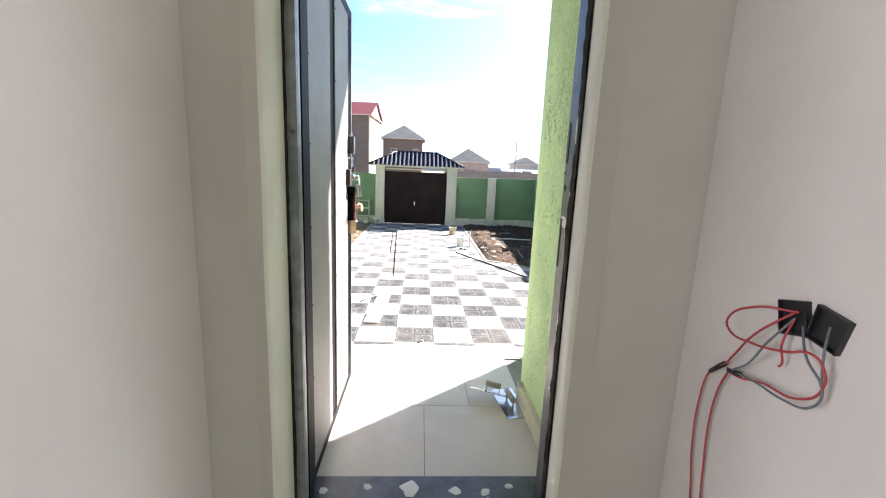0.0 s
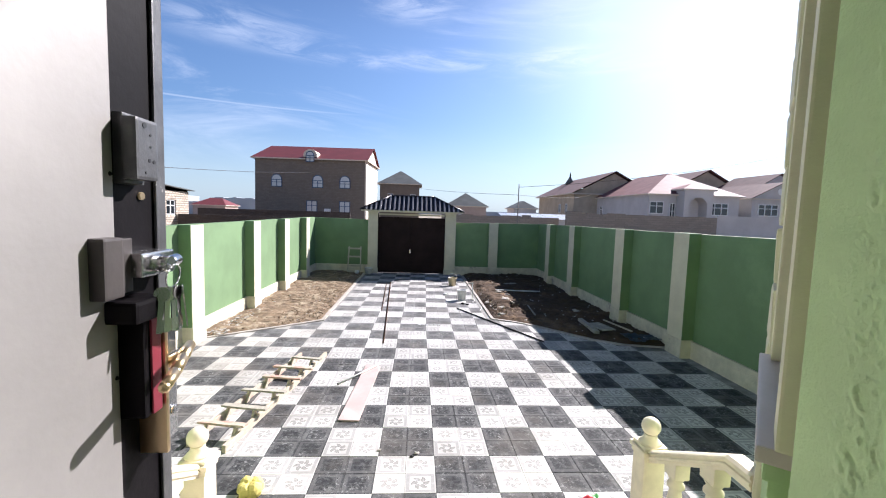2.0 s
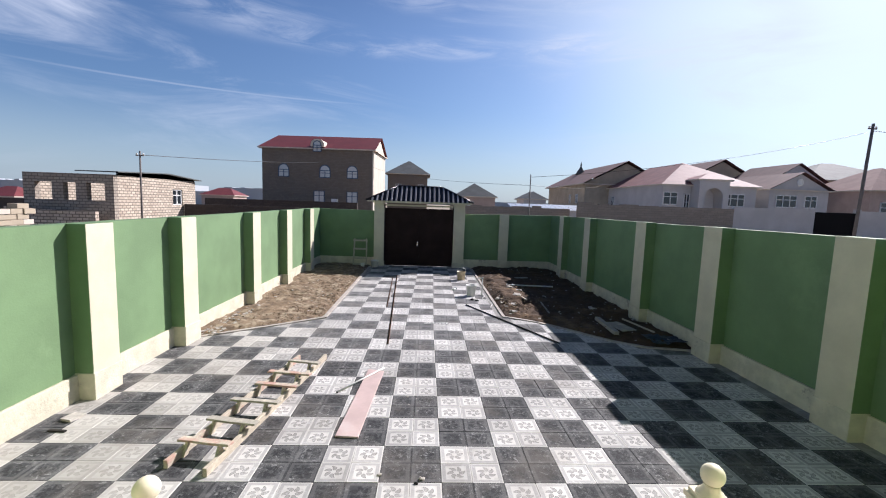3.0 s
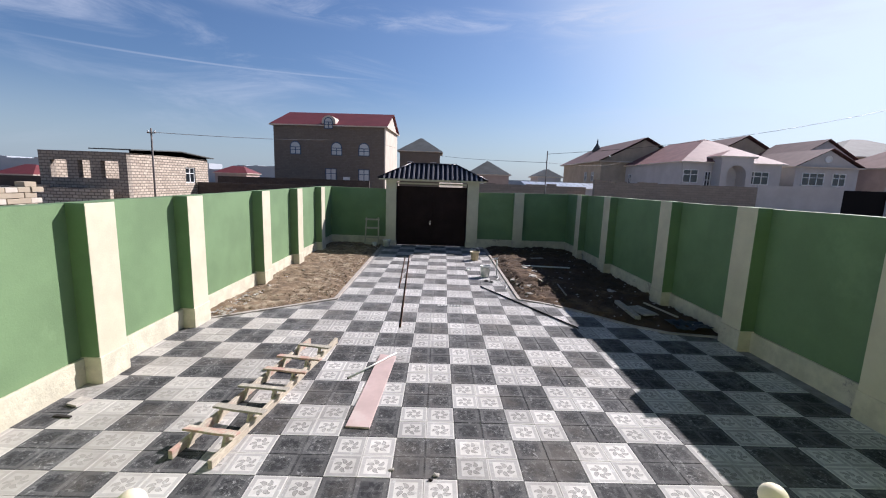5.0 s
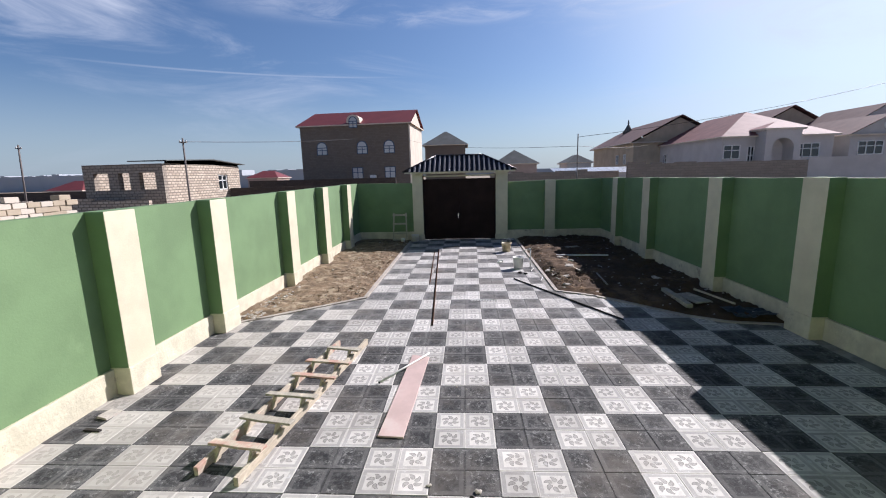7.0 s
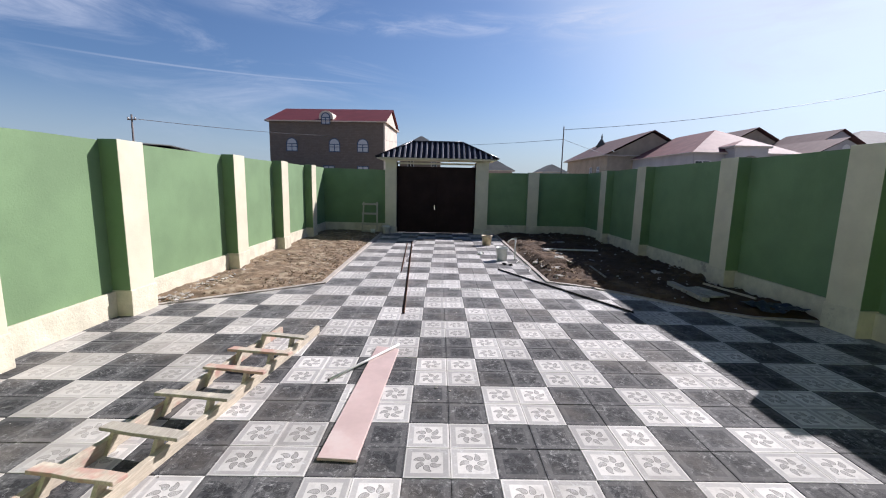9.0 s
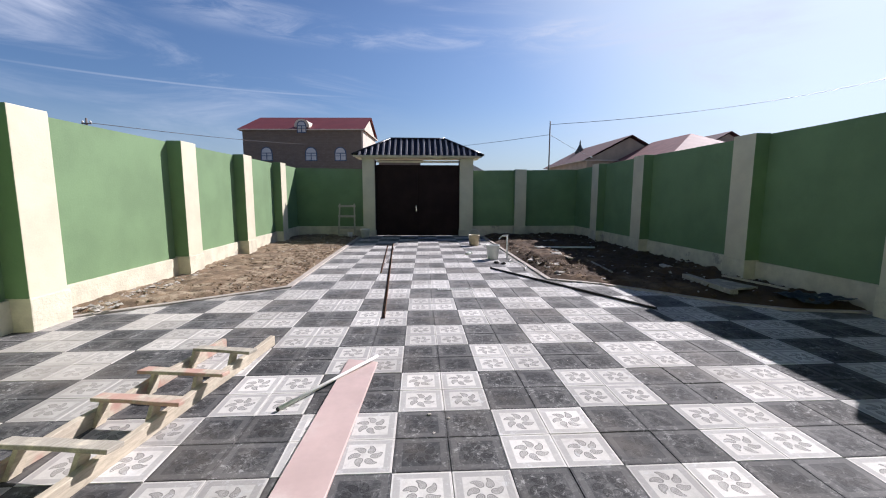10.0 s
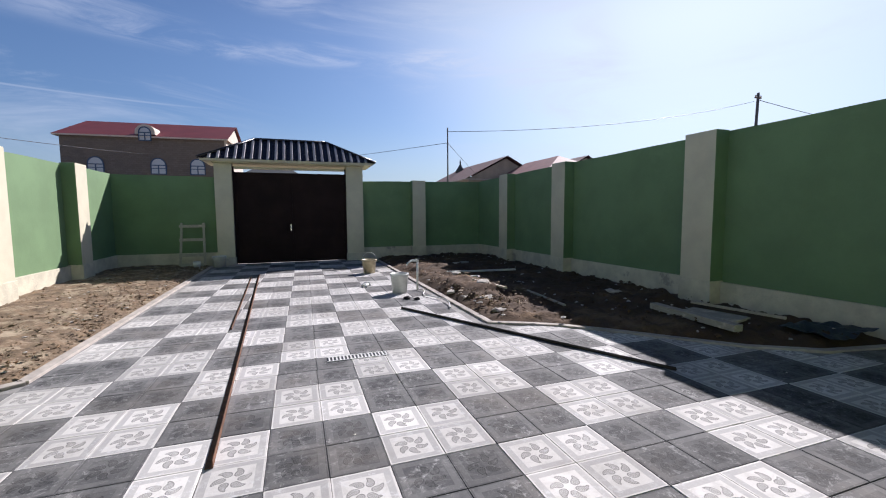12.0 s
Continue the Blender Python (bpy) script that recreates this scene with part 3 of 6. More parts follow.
# ---- yard walls ----
def yard_wall(name, a, b, inward, z_a, z_b, stops, label):
    """Wall of panels between pilasters. a, b: plan ends of the inner face; inward: unit normal into the yard; stops: pilaster (from, to) along the run."""
    a, b, n = Vector((*a, 0)), Vector((*b, 0)), Vector((*inward, 0))
    d = (b - a)
    ln = d.length
    d.normalize()
    m = Matrix(((d.x, n.x, 0, a.x), (d.y, n.y, 0, a.y), (0, 0, 1, 0), (0, 0, 0, 1)))
    top = lambda s: z_a + (z_b - z_a) * s / ln
    wall = thing(name, (0, 0, 0), label, "wall", kind="structure")
    bm = B()
    k = max(2, int(ln / 0.35))
    prof = [top(ln * i / k) + 0.012 * noise.noise(Vector((i * 0.37, ln, 0.3))) for i in range(k + 1)]
    rows = []
    for o, lowest in ((0, True), (0, False), (-0.2, False), (-0.2, True)):
        rows.append([bm.verts.new(m @ Vector((ln * i / k, o, -0.3 if lowest else prof[i]))) for i in range(k + 1)])
    for r0, r1 in zip(rows, rows[1:]):
        for i in range(k):
            bm.faces.new((r0[i], r0[i + 1], r1[i + 1], r1[i]))
    for i in (0, k):
        bm.faces.new([r[i] for r in rows])
    bmesh.ops.recalc_face_normals(bm, faces=bm.faces)
    part("wall_body", bm, GREEN, wall, "flat green painted render")
    # plinth between the pilasters
    marks = [0.0] + [v for s in stops for v in s] + [ln]
    for s0, s1 in zip(marks[::2], marks[1::2]):
        if s1 - s0 > 0.05:
            bm = B()
            box(bm, s0, s1, 0.0, 0.045, -0.25, 0.33, bevel=0.012)
            for v in bm.verts:
                q = m @ v.co
                v.co.y += 0.012 * noise.noise(q * 6) * (v.co.y > 0.03)
                v.co.z += 0.012 * noise.noise(q * 3 + Vector((3, 0, 0))) * (v.co.z > 0.2)
            bmesh.ops.transform(bm, matrix=m, verts=bm.verts)
            bmesh.ops.recalc_face_normals(bm, faces=bm.faces)
            part("plinth", bm, PLINTH, wall, "patchy cream plinth")
    for s0, s1 in stops:
        bm = B()
        z = top((s0 + s1) / 2) + 0.015
        box(bm, s0, s1, -0.01, 0.23, 0.30, z, m=None, bevel=0.012)
        bm.normal_update()
        for f in bm.faces:
            f.material_index = 1 if f.normal.y > 0.5 else 0
        bmesh.ops.transform(bm, matrix=m, verts=bm.verts)
        bmesh.ops.recalc_face_normals(bm, faces=bm.faces)
        pil = part("pilaster", bm, [GREEN, CREAM], wall, "cream fronted pilaster with green sides")
        bm = B()
        box(bm, s0 - 0.012, s1 + 0.012, -0.01, 0.245, -0.25, 0.345, bevel=0.014)
        for v in bm.verts:
            v.co.y += 0.01 * noise.noise((m @ v.co) * 7)
        bmesh.ops.transform(bm, matrix=m, verts=bm.verts)
        bmesh.ops.recalc_face_normals(bm, faces=bm.faces)
        part("pilaster_base", bm, PLINTH, pil, "chipped cream base")
    return wall


south_end = -3.04
yard_wall("wall_west", (WEST, south_end), (WEST, NORTH), (1, 0), 2.20, 2.30,
          [(y - south_end, y + 0.46 - south_end) for y in (-1.07, 0.968, 2.984, 5.931, 8.412, 10.924)], "green rendered yard wall with cream pilasters and plinth")
yard_wall("wall_east", (EAST, NORTH), (EAST, south_end), (-1, 0), 2.29, 2.41,
          [(NORTH - y - 0.47, NORTH - y) for y in (10.86, 8.37, 5.08, 2.61, 0.17, -2.25)], "green rendered yard wall with cream pilasters, in shade")
yard_wall("wall_north_1", (WEST, NORTH), (-1.735, NORTH), (0, -1), 2.29, 2.26, [], "green rendered end wall beside the gate")
yard_wall("wall_north_2", (1.965, NORTH), (EAST, NORTH), (0, -1), 2.23, 2.28, [(1.45, 1.85)], "green rendered end wall with one cream pilaster")

# ---- gate with its little roof ----
gate = thing("gate", Matrix.Translation((0.103, 13.08, 0)) @ Matrix.Scale(1.018, 4), "brown steel double gate between cream posts under a small dark roof", "gate")


def gpart(name, bm, mats, label="", parent=None):
    bmesh.ops.translate(bm, vec=(-0.1, -12.85, 0), verts=bm.verts)
    return part(name, bm, mats, parent or gate, label)


for x0, x1 in ((-1.72, -1.32), (1.49, 1.94)):
    bm = B()
    box(bm, x0, x1, 12.72, 13.12, 0.0, 2.56, bevel=0.012)
    post = gpart("post", bm, CREAM, "cream rendered gate post")
    bm = B()
    box(bm, x0 - 0.02, x1 + 0.02, 12.69, 13.13, -0.2, 0.20, bevel=0.012)
    gpart("post_base", bm, PLINTH, "", post)
for x0, x1, side in ((-1.282, 0.088, 1), (0.0885, 1.46, -1)):
    bm = B()
    box(bm, x0, x1, 12.88, 12.90, 0.012, 2.36)
    leaf = gpart("gate_leaf", bm, GATE, "brown steel leaf")
    bm = B()
    for q in ((x0, x0 + 0.05, 0.012, 2.36), (x1 - 0.05, x1, 0.012, 2.36), (x0 + 0.05, x1 - 0.05, 2.31, 2.36), (x0 + 0.05, x1 - 0.05, 0.012, 0.06)):
        box(bm, q[0], q[1], 12.86, 12.915, q[2], q[3], bevel=0.004)
    gpart("leaf_frame", bm, GATE, "", leaf)
bm = B()
box(bm, 0.02, 0.055, 12.845, 12.862, 0.84, 1.02, bevel=0.005)
tube(bm, (0.037, 12.80, 0.96), (0.037, 12.85, 0.96), 0.008)
tube(bm, (0.037, 12.80, 0.96), (-0.005, 12.80, 0.957), 0.008)
gpart("gate_handle", bm, CHROME, "pale metal handle plate")
for x0, x1 in ((-1.32, -1.285), (1.462, 1.49)):
    bm = B()
    box(bm, x0, x1, 12.82, 12.9, 0.0, 2.5, bevel=0.004)
    gpart("gate_frame", bm, GATE)
bm = B()
box(bm, 0.065, 0.11, 12.90, 12.92, 0.05, 2.35)
gpart("meeting_strip", bm, GATE)
bm = B()
box(bm, -1.76, 1.98, 12.66, 13.16, 2.56, 2.64, bevel=0.01)
box(bm, -1.28, 1.46, 12.84, 12.92, 2.44, 2.50)
gpart("lintel", bm, CREAM, "cream lintel under the roof")
# hipped corrugated roof
E_, RZ = 2.635, 3.24
ex0, ex1, ey0, ey1, rx0, rx1, ry = -2.02, 2.24, 12.42, 13.95, -0.80, 1.0, 13.2


def roof_point(x, y):
    """Height of the hipped roof over (x, y)."""
    return E_ + (RZ - E_) * max(0.0, min((y - ey0) / (ry - ey0), (ey1 - y) / (ey1 - ry), (x - ex0) / (rx0 - ex0), (ex1 - x) / (ex1 - rx1), 1))


bm = B()
ridge0, ridge1 = (rx0, ry, RZ), (rx1, ry, RZ)
for q in ([(ex0, ey0, E_), (ex1, ey0, E_), ridge1, ridge0], [(ex1, ey1, E_), (ex0, ey1, E_), ridge0, ridge1], [(ex0, ey1, E_), (ex0, ey0, E_), ridge0], [(ex1, ey0, E_), (ex1, ey1, E_), ridge1]):
    bm.faces.new([bm.verts.new(p) for p in q])
bmesh.ops.remove_doubles(bm, verts=bm.verts, dist=0.001)
bm.faces.new([v for v in sorted(bm.verts, key=lambda v: math.atan2(v.co.y - ry, v.co.x)) if abs(v.co.z - E_) < 0.001])
bmesh.ops.recalc_face_normals(bm, faces=bm.faces)
roof = gpart("roof", bm, ROOF_DARK, "dark hipped sheet metal roof")
nrib = 23
for i in range(nrib):
    x = ex0 + 0.06 + (ex1 - ex0 - 0.12) * i / (nrib - 1)
    for y_from, y_to in ((ey0, ry), (ey1, ry)):
        frac = min(1.0, (x - ex0) / (rx0 - ex0), (ex1 - x) / (ex1 - rx1))
        ye = y_from + (y_to - y_from) * frac
        bm = B()
        a, b = Vector((x, y_from, E_ + 0.004)), Vector((x, ye, roof_point(x, ye) + 0.004))
        if (b - a).length > 0.1:
            up = Vector((0, 0, 0.032))
            sd = Vector((0.034, 0, 0))
            sd2 = Vector((0.024, 0, 0))
            vv = [bm.verts.new(p) for p in (a - sd, a + sd, a + sd2 + up, a - sd2 + up, b - sd, b + sd, b + sd2 + up, b - sd2 + up)]
            for q in ((0, 1, 2, 3), (1, 5, 6, 2), (3, 2, 6, 7), (0, 3, 7, 4), (4, 7, 6, 5)):
                bm.faces.new([vv[t] for t in q])
            bmesh.ops.recalc_face_normals(bm, faces=bm.faces)
            gpart("roof_rib", bm, RIB_GLINT, "", roof)
        else:
            bm.free()
bm = B()
for a, b in ((ridge0, ridge1), (ridge0, (ex0, ey0, E_)), (ridge0, (ex0, ey1, E_)), (ridge1, (ex1, ey0, E_)), (ridge1, (ex1, ey1, E_))):
    tube(bm, Vector(a) + Vector((0, 0, 0.02)), Vector(b) + Vector((0, 0, 0.02)), 0.035, n=6)
gpart("ridge_cap", bm, ROOF_DARK, "", roof)
bm = B()
box(bm, ex0 + 0.05, ex1 - 0.05, ey0 + 0.02, ey0 + 0.05, E_ - 0.05, E_ + 0.005)
box(bm, ex0 + 0.05, ex1 - 0.05, ey0 + 0.05, ey1 - 0.05, E_ - 0.03, E_ - 0.015)
gpart("eave_board", bm, CREAM, "pale board under the eave")

# ---- house: shell, porch, stairs ----
F = 1.30            # floor level of house and porch
CA, CB = Vector((0.945, -4.345, 0)), Vector((2.12, -2.99, 0))
MIRROR = Matrix.Translation((0.75, 0, 0)) @ Matrix.Diagonal((-1, 1, 1, 1))
TOP = 5.36


def wall_slab(name, a, b, thick, z0, z1, mats, label, holes=()):
    """Straight wall from a to b; it thickens to the right of a->b. holes: (s0, s1, z0, z1)."""
    a, b = Vector((*a, 0)), Vector((*b, 0))
    d = b - a
    ln = d.length
    d.normalize()
    m = Matrix(((d.x, d.y, 0, a.x), (d.y, -d.x, 0, a.y), (0, 0, 1, 0), (0, 0, 0, 1)))
    bm = B()
    cuts = sorted({0.0, ln, *[h[0] for h in holes], *[h[1] for h in holes]})
    for s0, s1 in zip(cuts, cuts[1:]):
        spans = [(z0, z1)]
        for h in holes:
            if h[0] <= s0 + 1e-6 and h[1] >= s1 - 1e-6:
                spans = [q for lo, hi in spans for q in ((lo, h[2]), (h[3], hi)) if q[1] - q[0] > 0.001]
        for lo, hi in spans:
            box(bm, s0, s1, 0, thick, lo, hi)
    bmesh.ops.transform(bm, matrix=m, verts=bm.verts)
    bmesh.ops.recalc_face_normals(bm, faces=bm.faces)
    return tagged(part(name, bm, mats), label, "wall", kind="structure"), m


# door wall between porch and passage, with the steel door's opening
wall_slab("wall_door", (-0.9, -5.050), (1.6, -5.050), 0.34, F, TOP, PLASTER, "thick plastered wall around the entrance door", [(0.80, 1.735, F, F + 2.12)])
# recess flanks outside the door
bm = B()
box(bm, -0.70, -0.22, -5.048, -4.378, 0.0, TOP)
tagged(part("wall_porch_west", bm, HOUSE_GREEN), "green rendered porch flank behind the door", "wall", kind="structure")
bm = B()
box(bm, 0.948, 1.5, -5.048, -4.378, 0.0, TOP)
tagged(part("wall_porch_east", bm, HOUSE_GREEN), "green rendered porch flank", "wall", kind="structure")
# rough render relief on the flank that is passed closely
nx, nz = 300, 760
verts, faces = [], []
ramp = lambda v, lo, hi: max(0.0, min(1.0, (v - lo) / (hi - lo)))
for j in range(nz + 1):
    for i in range(nx + 1):
        y, z = -5.045 + 0.722 * i / nx, F + 2.7 * j / nz
        wy = y + 0.008 * noise.noise(Vector((y * 40, z * 40, 3)))
        crumb = ramp(noise.noise(Vector((wy * 84, z * 58, 1.7))), 0.24, 0.40) + 0.7 * ramp(noise.noise(Vector((y * 130, z * 110, 9.2))), 0.26, 0.42)
        groove = ramp(0.07 - abs(noise.noise(Vector((wy * 26, z * 15, 5.5)))), 0.0, 0.06) * ramp(noise.noise(Vector((y * 17, z * 13, 7.7))), 0.02, 0.2)
        band = min(1, max(0, (y + 5.0) / 0.05)) * min(1, max(0, (-4.37 - y) / 0.03))
        patch = 0.55 + 0.45 * ramp(noise.noise(Vector((y * 5, z * 4, 2))), -0.35, 0.25)
        verts.append((0.9395 - band * patch * (0.0034 * crumb - 0.0045 * groove), y, z))
for j in range(nz):
    for i in range(nx):
        a = j * (nx + 1) + i
        faces.append((a, a + nx + 1, a + nx + 2, a + 1))
me = bpy.data.meshes.new("rough_render")
me.from_pydata(verts, [], faces)
me.materials.append(GREEN_ROUGH)
me.polygons.foreach_set("use_smooth", [True] * len(faces))
tagged(new("wall_render", me), "light green coarse scratched render by the door", "wall", kind="structure")
bm = B()
box(bm, 0.909, 0.946, -5.040, -4.355, F, F + 0.10, bevel=0.006)
tagged(part("baseboard", bm, PLINTH), "cream tile skirting along the porch flank", "skirting", kind="structure")

WIN = (0.34, 0.94, 2.15, 3.6)
for side in (0, 1):
    fl = MIRROR if side else Matrix.Identity(4)
    a, b = CA, CB
    d = (b - a).normalized()
    nrm = Vector((-d.y, d.x, 0))
    m = Matrix(((d.x, nrm.x, 0, a.x), (d.y, nrm.y, 0, a.y), (0, 0, 1, 0), (0, 0, 0, 1)))
    ln = (b - a).length
    bm = B()
    for s0, s1, lo, hi in ((0, WIN[0], 0, TOP), (WIN[0], WIN[1], 0, WIN[2]), (WIN[0], WIN[1], WIN[3], TOP), (WIN[1], ln, 0, TOP)):
        box(bm, s0, s1, -0.3, 0, lo, hi)
    bmesh.ops.transform(bm, matrix=fl @ m, verts=bm.verts)
    bmesh.ops.recalc_face_normals(bm, faces=bm.faces)
    tagged(part("wall_bay_%d" % (side + 1), bm, HOUSE_GREEN), "slanting green house wall with a window beside the porch", "wall", kind="structure")
    # window
    win = thing("window_%d" % (side + 1), (0, 0, 0), "white framed window with cream surround and stone sill", "window", kind="structure")
    for nm, q, mt in (("window_frame", [(WIN[0], WIN[0] + 0.06, -0.12, -0.06, WIN[2], WIN[3]), (WIN[1] - 0.06, WIN[1], -0.12, -0.06, WIN[2], WIN[3]), (WIN[0] + 0.06, WIN[1] - 0.06, -0.12, -0.06, WIN[2], WIN[2] + 0.06),
                                        (WIN[0] + 0.06, WIN[1] - 0.06, -0.12, -0.06, WIN[3] - 0.06, WIN[3])], WHITE_FRAME),
                      ("pane", [(WIN[0] + 0.06, WIN[1] - 0.06, -0.1, -0.085, WIN[2] + 0.06, WIN[3] - 0.06)], GLASS),
                      ("window_surround", [(WIN[0] - 0.1, WIN[0], -0.02, 0.03, WIN[2], WIN[3] + 0.1), (WIN[1], WIN[1] + 0.1, -0.02, 0.03, WIN[2], WIN[3] + 0.1), (WIN[0], WIN[1], -0.02, 0.03, WIN[3], WIN[3] + 0.1)], CREAM),
                      ("window_sill", [(WIN[0] - 0.09, WIN[1] + 0.09, -0.1, 0.06, WIN[2] - 0.035, WIN[2])], SILL_STONE),
                      ("sill_moulding", [(WIN[0] - 0.08, WIN[1] + 0.08, -0.02, 0.045, WIN[2] - 0.075, WIN[2] - 0.036), (WIN[0] - 0.06, WIN[1] + 0.06, -0.02, 0.034, WIN[2] - 0.12, WIN[2] - 0.075),
                                         (WIN[0] - 0.04, WIN[1] + 0.04, -0.02, 0.022, WIN[2] - 0.19, WIN[2] - 0.12)], HOUSE_GREEN)):
        bm = B()
        for x in q:
            box(bm, *x, bevel=0.006 if nm != "pane" else 0)
        bmesh.ops.transform(bm, matrix=fl @ m, verts=bm.verts)
        bmesh.ops.recalc_face_normals(bm, faces=bm.faces)
        part(nm, bm, mt, win)
    # quoins up the corner
    stack = thing("quoins_%d" % (side + 1), (0, 0, 0), "column of cream bossed corner stones, wide and narrow in turn", "quoins", kind="structure")
    z, i = -0.027, 0
    while z < TOP - 0.3:
        wd = 0.33 if i % 2 == 0 else 0.17
        h = 0.252
        bm = B()
        box(bm, ln - wd, ln + 0.006, -0.05, 0.030, z, z + h, bevel=0.018)
        box(bm, ln - 0.05, ln + 0.008, -(0.50 - wd), -0.03, z, z + h, bevel=0.018)
        for v in bm.verts:
            v.co += Vector((0.006 * noise.noise(v.co * 9), 0.008 * noise.noise(v.co * 8 + Vector((2, 0, 0))), 0.006 * noise.noise(v.co * 7)))
        bmesh.ops.transform(bm, matrix=fl @ m, verts=bm.verts)
        bmesh.ops.recalc_face_normals(bm, faces=bm.faces)
        part("quoin", bm, CREAM, stack)
        z += h + 0.010
        i += 1
    # facade beside the bay
    bm = B()
    box(bm, CB.x + 0.005, 5.60, -3.29, -2.99, 0, TOP)
    bmesh.ops.transform(bm, matrix=fl if side else Matrix.Identity(4), verts=bm.verts)
    bmesh.ops.recalc_face_normals(bm, faces=bm.faces)
    tagged(part("wall_facade_%d" % (side + 1), bm, HOUSE_GREEN), "green rendered front wall of the house", "wall", kind="structure")

# short passage behind the door, the room it leaves, and the shell around them
for nm, q in (("wall_passage_west", (-0.52, -0.28, -6.1, -5.392)), ("wall_passage_east", (1.13, 1.37, -6.1, -5.392))):
    bm = B()
    box(bm, *q, F, 4.15)
    tagged(part(nm, bm, PLASTER), "smooth beige plastered passage wall", "wall", kind="structure")
for nm, q in (("wall_room_west", (-3.8, -0.522, -6.1, -5.810)), ("wall_room_east", (1.372, 5.3, -6.1, -5.810))):
    bm = B()
    box(bm, *q, F, 4.15)
    tagged(part(nm, bm, PLASTER), "smooth beige plastered room wall", "wall", kind="structure")
bm = B()
box(bm, -3.8, 5.3, -9.2, -5.050, F - 0.2, F)
tagged(part("floor", bm, PORCH_TILE), "pale tiled floor of the room", "floor", kind="structure")
bm = B()
box(bm, -3.8, 5.3, -9.2, -5.050, 4.152, 4.3)
tagged(part("ceiling", bm, PLASTER), "plain plastered ceiling", "ceiling", kind="structure")
bm = B()
poly(bm, [(-4.3, -9.8), (5.9, -9.8), (5.9, -2.16), (-4.3, -2.16)], TOP, TOP + 0.18)
tagged(part("roof_slab", bm, CONCRETE), "flat roof slab with a small overhang", "roof", kind="structure")
# unseen side walls, their window openings made for the added lamps
for nm, x0, x1 in (("wall_house_west", -4.1, -3.802), ("wall_house_east", 5.302, 5.6)):
    bm = B()
    for y0, y1, z0, z1 in ((-9.5, -8.7, 0, TOP), (-8.7, -6.9, 0, 2.0), (-8.7, -6.9, 3.8, TOP), (-6.9, -3.33, 0, TOP)):
        box(bm, x0, x1, y0, y1, z0, z1)
    tagged(part(nm, bm, GREEN), "green rendered side wall of the house with a window opening", "wall", kind="structure")
bm = B()
box(bm, -3.8, 5.3, -9.5, -9.2, 0, TOP)
tagged(part("wall_house_south", bm, GREEN), "green rendered rear wall of the house", "wall", kind="structure")

porch = thing("porch_floor", (0, 0, 0), "beige porcelain tiled porch floor, dusty", "floor", kind="structure")
bm = B()
poly(bm, [(-0.22, -5.050), (0.94, -5.050), (0.94, -4.37), (1.54, -3.66), (-0.79, -3.66), (-0.22, -4.29)], 0.0, F - 0.012)
part("slab", bm, GROUT, porch)
yy = -5.048
for r in range(3):
    x = -0.22 - 0.35 * (r % 2)
    y1 = min(yy + 0.597, -3.652)
    while x < 1.6:
        x0, x1 = max(x, -0.22 if yy < -4.4 else -0.75), min(x + 0.597, 0.936 if yy < -4.4 else 1.5)
        if x1 - x0 > 0.04:
            bm = B()
            box(bm, x0, x1, yy, y1, F - 0.012, F - 0.001 + 0.0005 * (r % 2), bevel=0.0015)
            part("tile", bm, PORCH_TILE, porch)
        x += 0.6
    yy += 0.6
stairs = thing("stairs", (0, 0, 0), "tiled entrance steps down to the yard", "stairs", kind="structure")
for i in range(1, 7):
    z = F - i * F / 7
    y0 = -3.66 + (i - 1) * 0.3
    half = min(1.78, 1.17 + (y0 + 3.66) * 0.889)
    bm = B()
    box(bm, 0.375 - half, 0.375 + half, y0, y0 + 0.298, 0.0, z - 0.02)
    step = part("step", bm, GROUT, stairs)
    bm = B()
    box(bm, 0.375 - half, 0.375 + half, y0, y0 + 0.315, z - 0.02, z, bevel=0.004)
    part("tread", bm, PORCH_TILE, step, "beige tiled tread")


# ---- entrance door ----
door = thing("door_1", (-0.06, -5.10, F), "dark steel entrance door standing wide open, inner sheet bare", "door", kind="structure")


LOCK_Y = 0.0   # how far the lock set sits towards the free edge


def dpart(name, bm, mats, label="", parent=None):
    bmesh.ops.translate(bm, vec=(0.06, 5.10 + LOCK_Y, -F), verts=bm.verts)
    return part(name, bm, mats, parent or door, label)


H0, H1 = F + 0.03, F + 2.05
bm = B()
box(bm, -0.125, -0.066, -5.09, -4.165, H0, H1, bevel=0.002)
leaf = dpart("door_leaf", bm, STEEL_DARK, "dark steel leaf with black channels")
for y0, y1 in ((-5.045, -4.700), (-4.602, -4.282)):
    bm = B()
    box(bm, -0.0655, -0.060, y0, y1, H0 + 0.05, H1 - 0.05, bevel=0.003)
    panel = dpart("inner_panel", bm, STEEL_GREY, "grey bare sheet panel, dusty", leaf)
    bm = B()
    for yy in (y0 + 0.006, y1 - 0.006):
        for k in range(7):
            z = H0 + 0.15 + 0.29 * k
            bmesh.ops.create_icosphere(bm, subdivisions=1, radius=0.0035, matrix=Matrix.Translation((-0.060, yy, z)))
    dpart("rivet", bm, STEEL_DARK, "", panel)
for z0, z1 in ((H0, H0 + 0.05), (H1 - 0.05, H1)):
    bm = B()
    box(bm, -0.0655, -0.062, -5.045, -4.187, z0, z1, bevel=0.003)
    dpart("rail", bm, STEEL_DARK, "black steel tube", leaf)
bm = B()
box(bm, -0.0655, -0.058, -5.09, -5.047, H0, H1, bevel=0.004)
dpart("hinge_stile", bm, STEEL_DARK, "black hinge stile", leaf)
bm = B()
box(bm, -0.0655, -0.060, -4.186, -4.161, H0, H1, bevel=0.003)
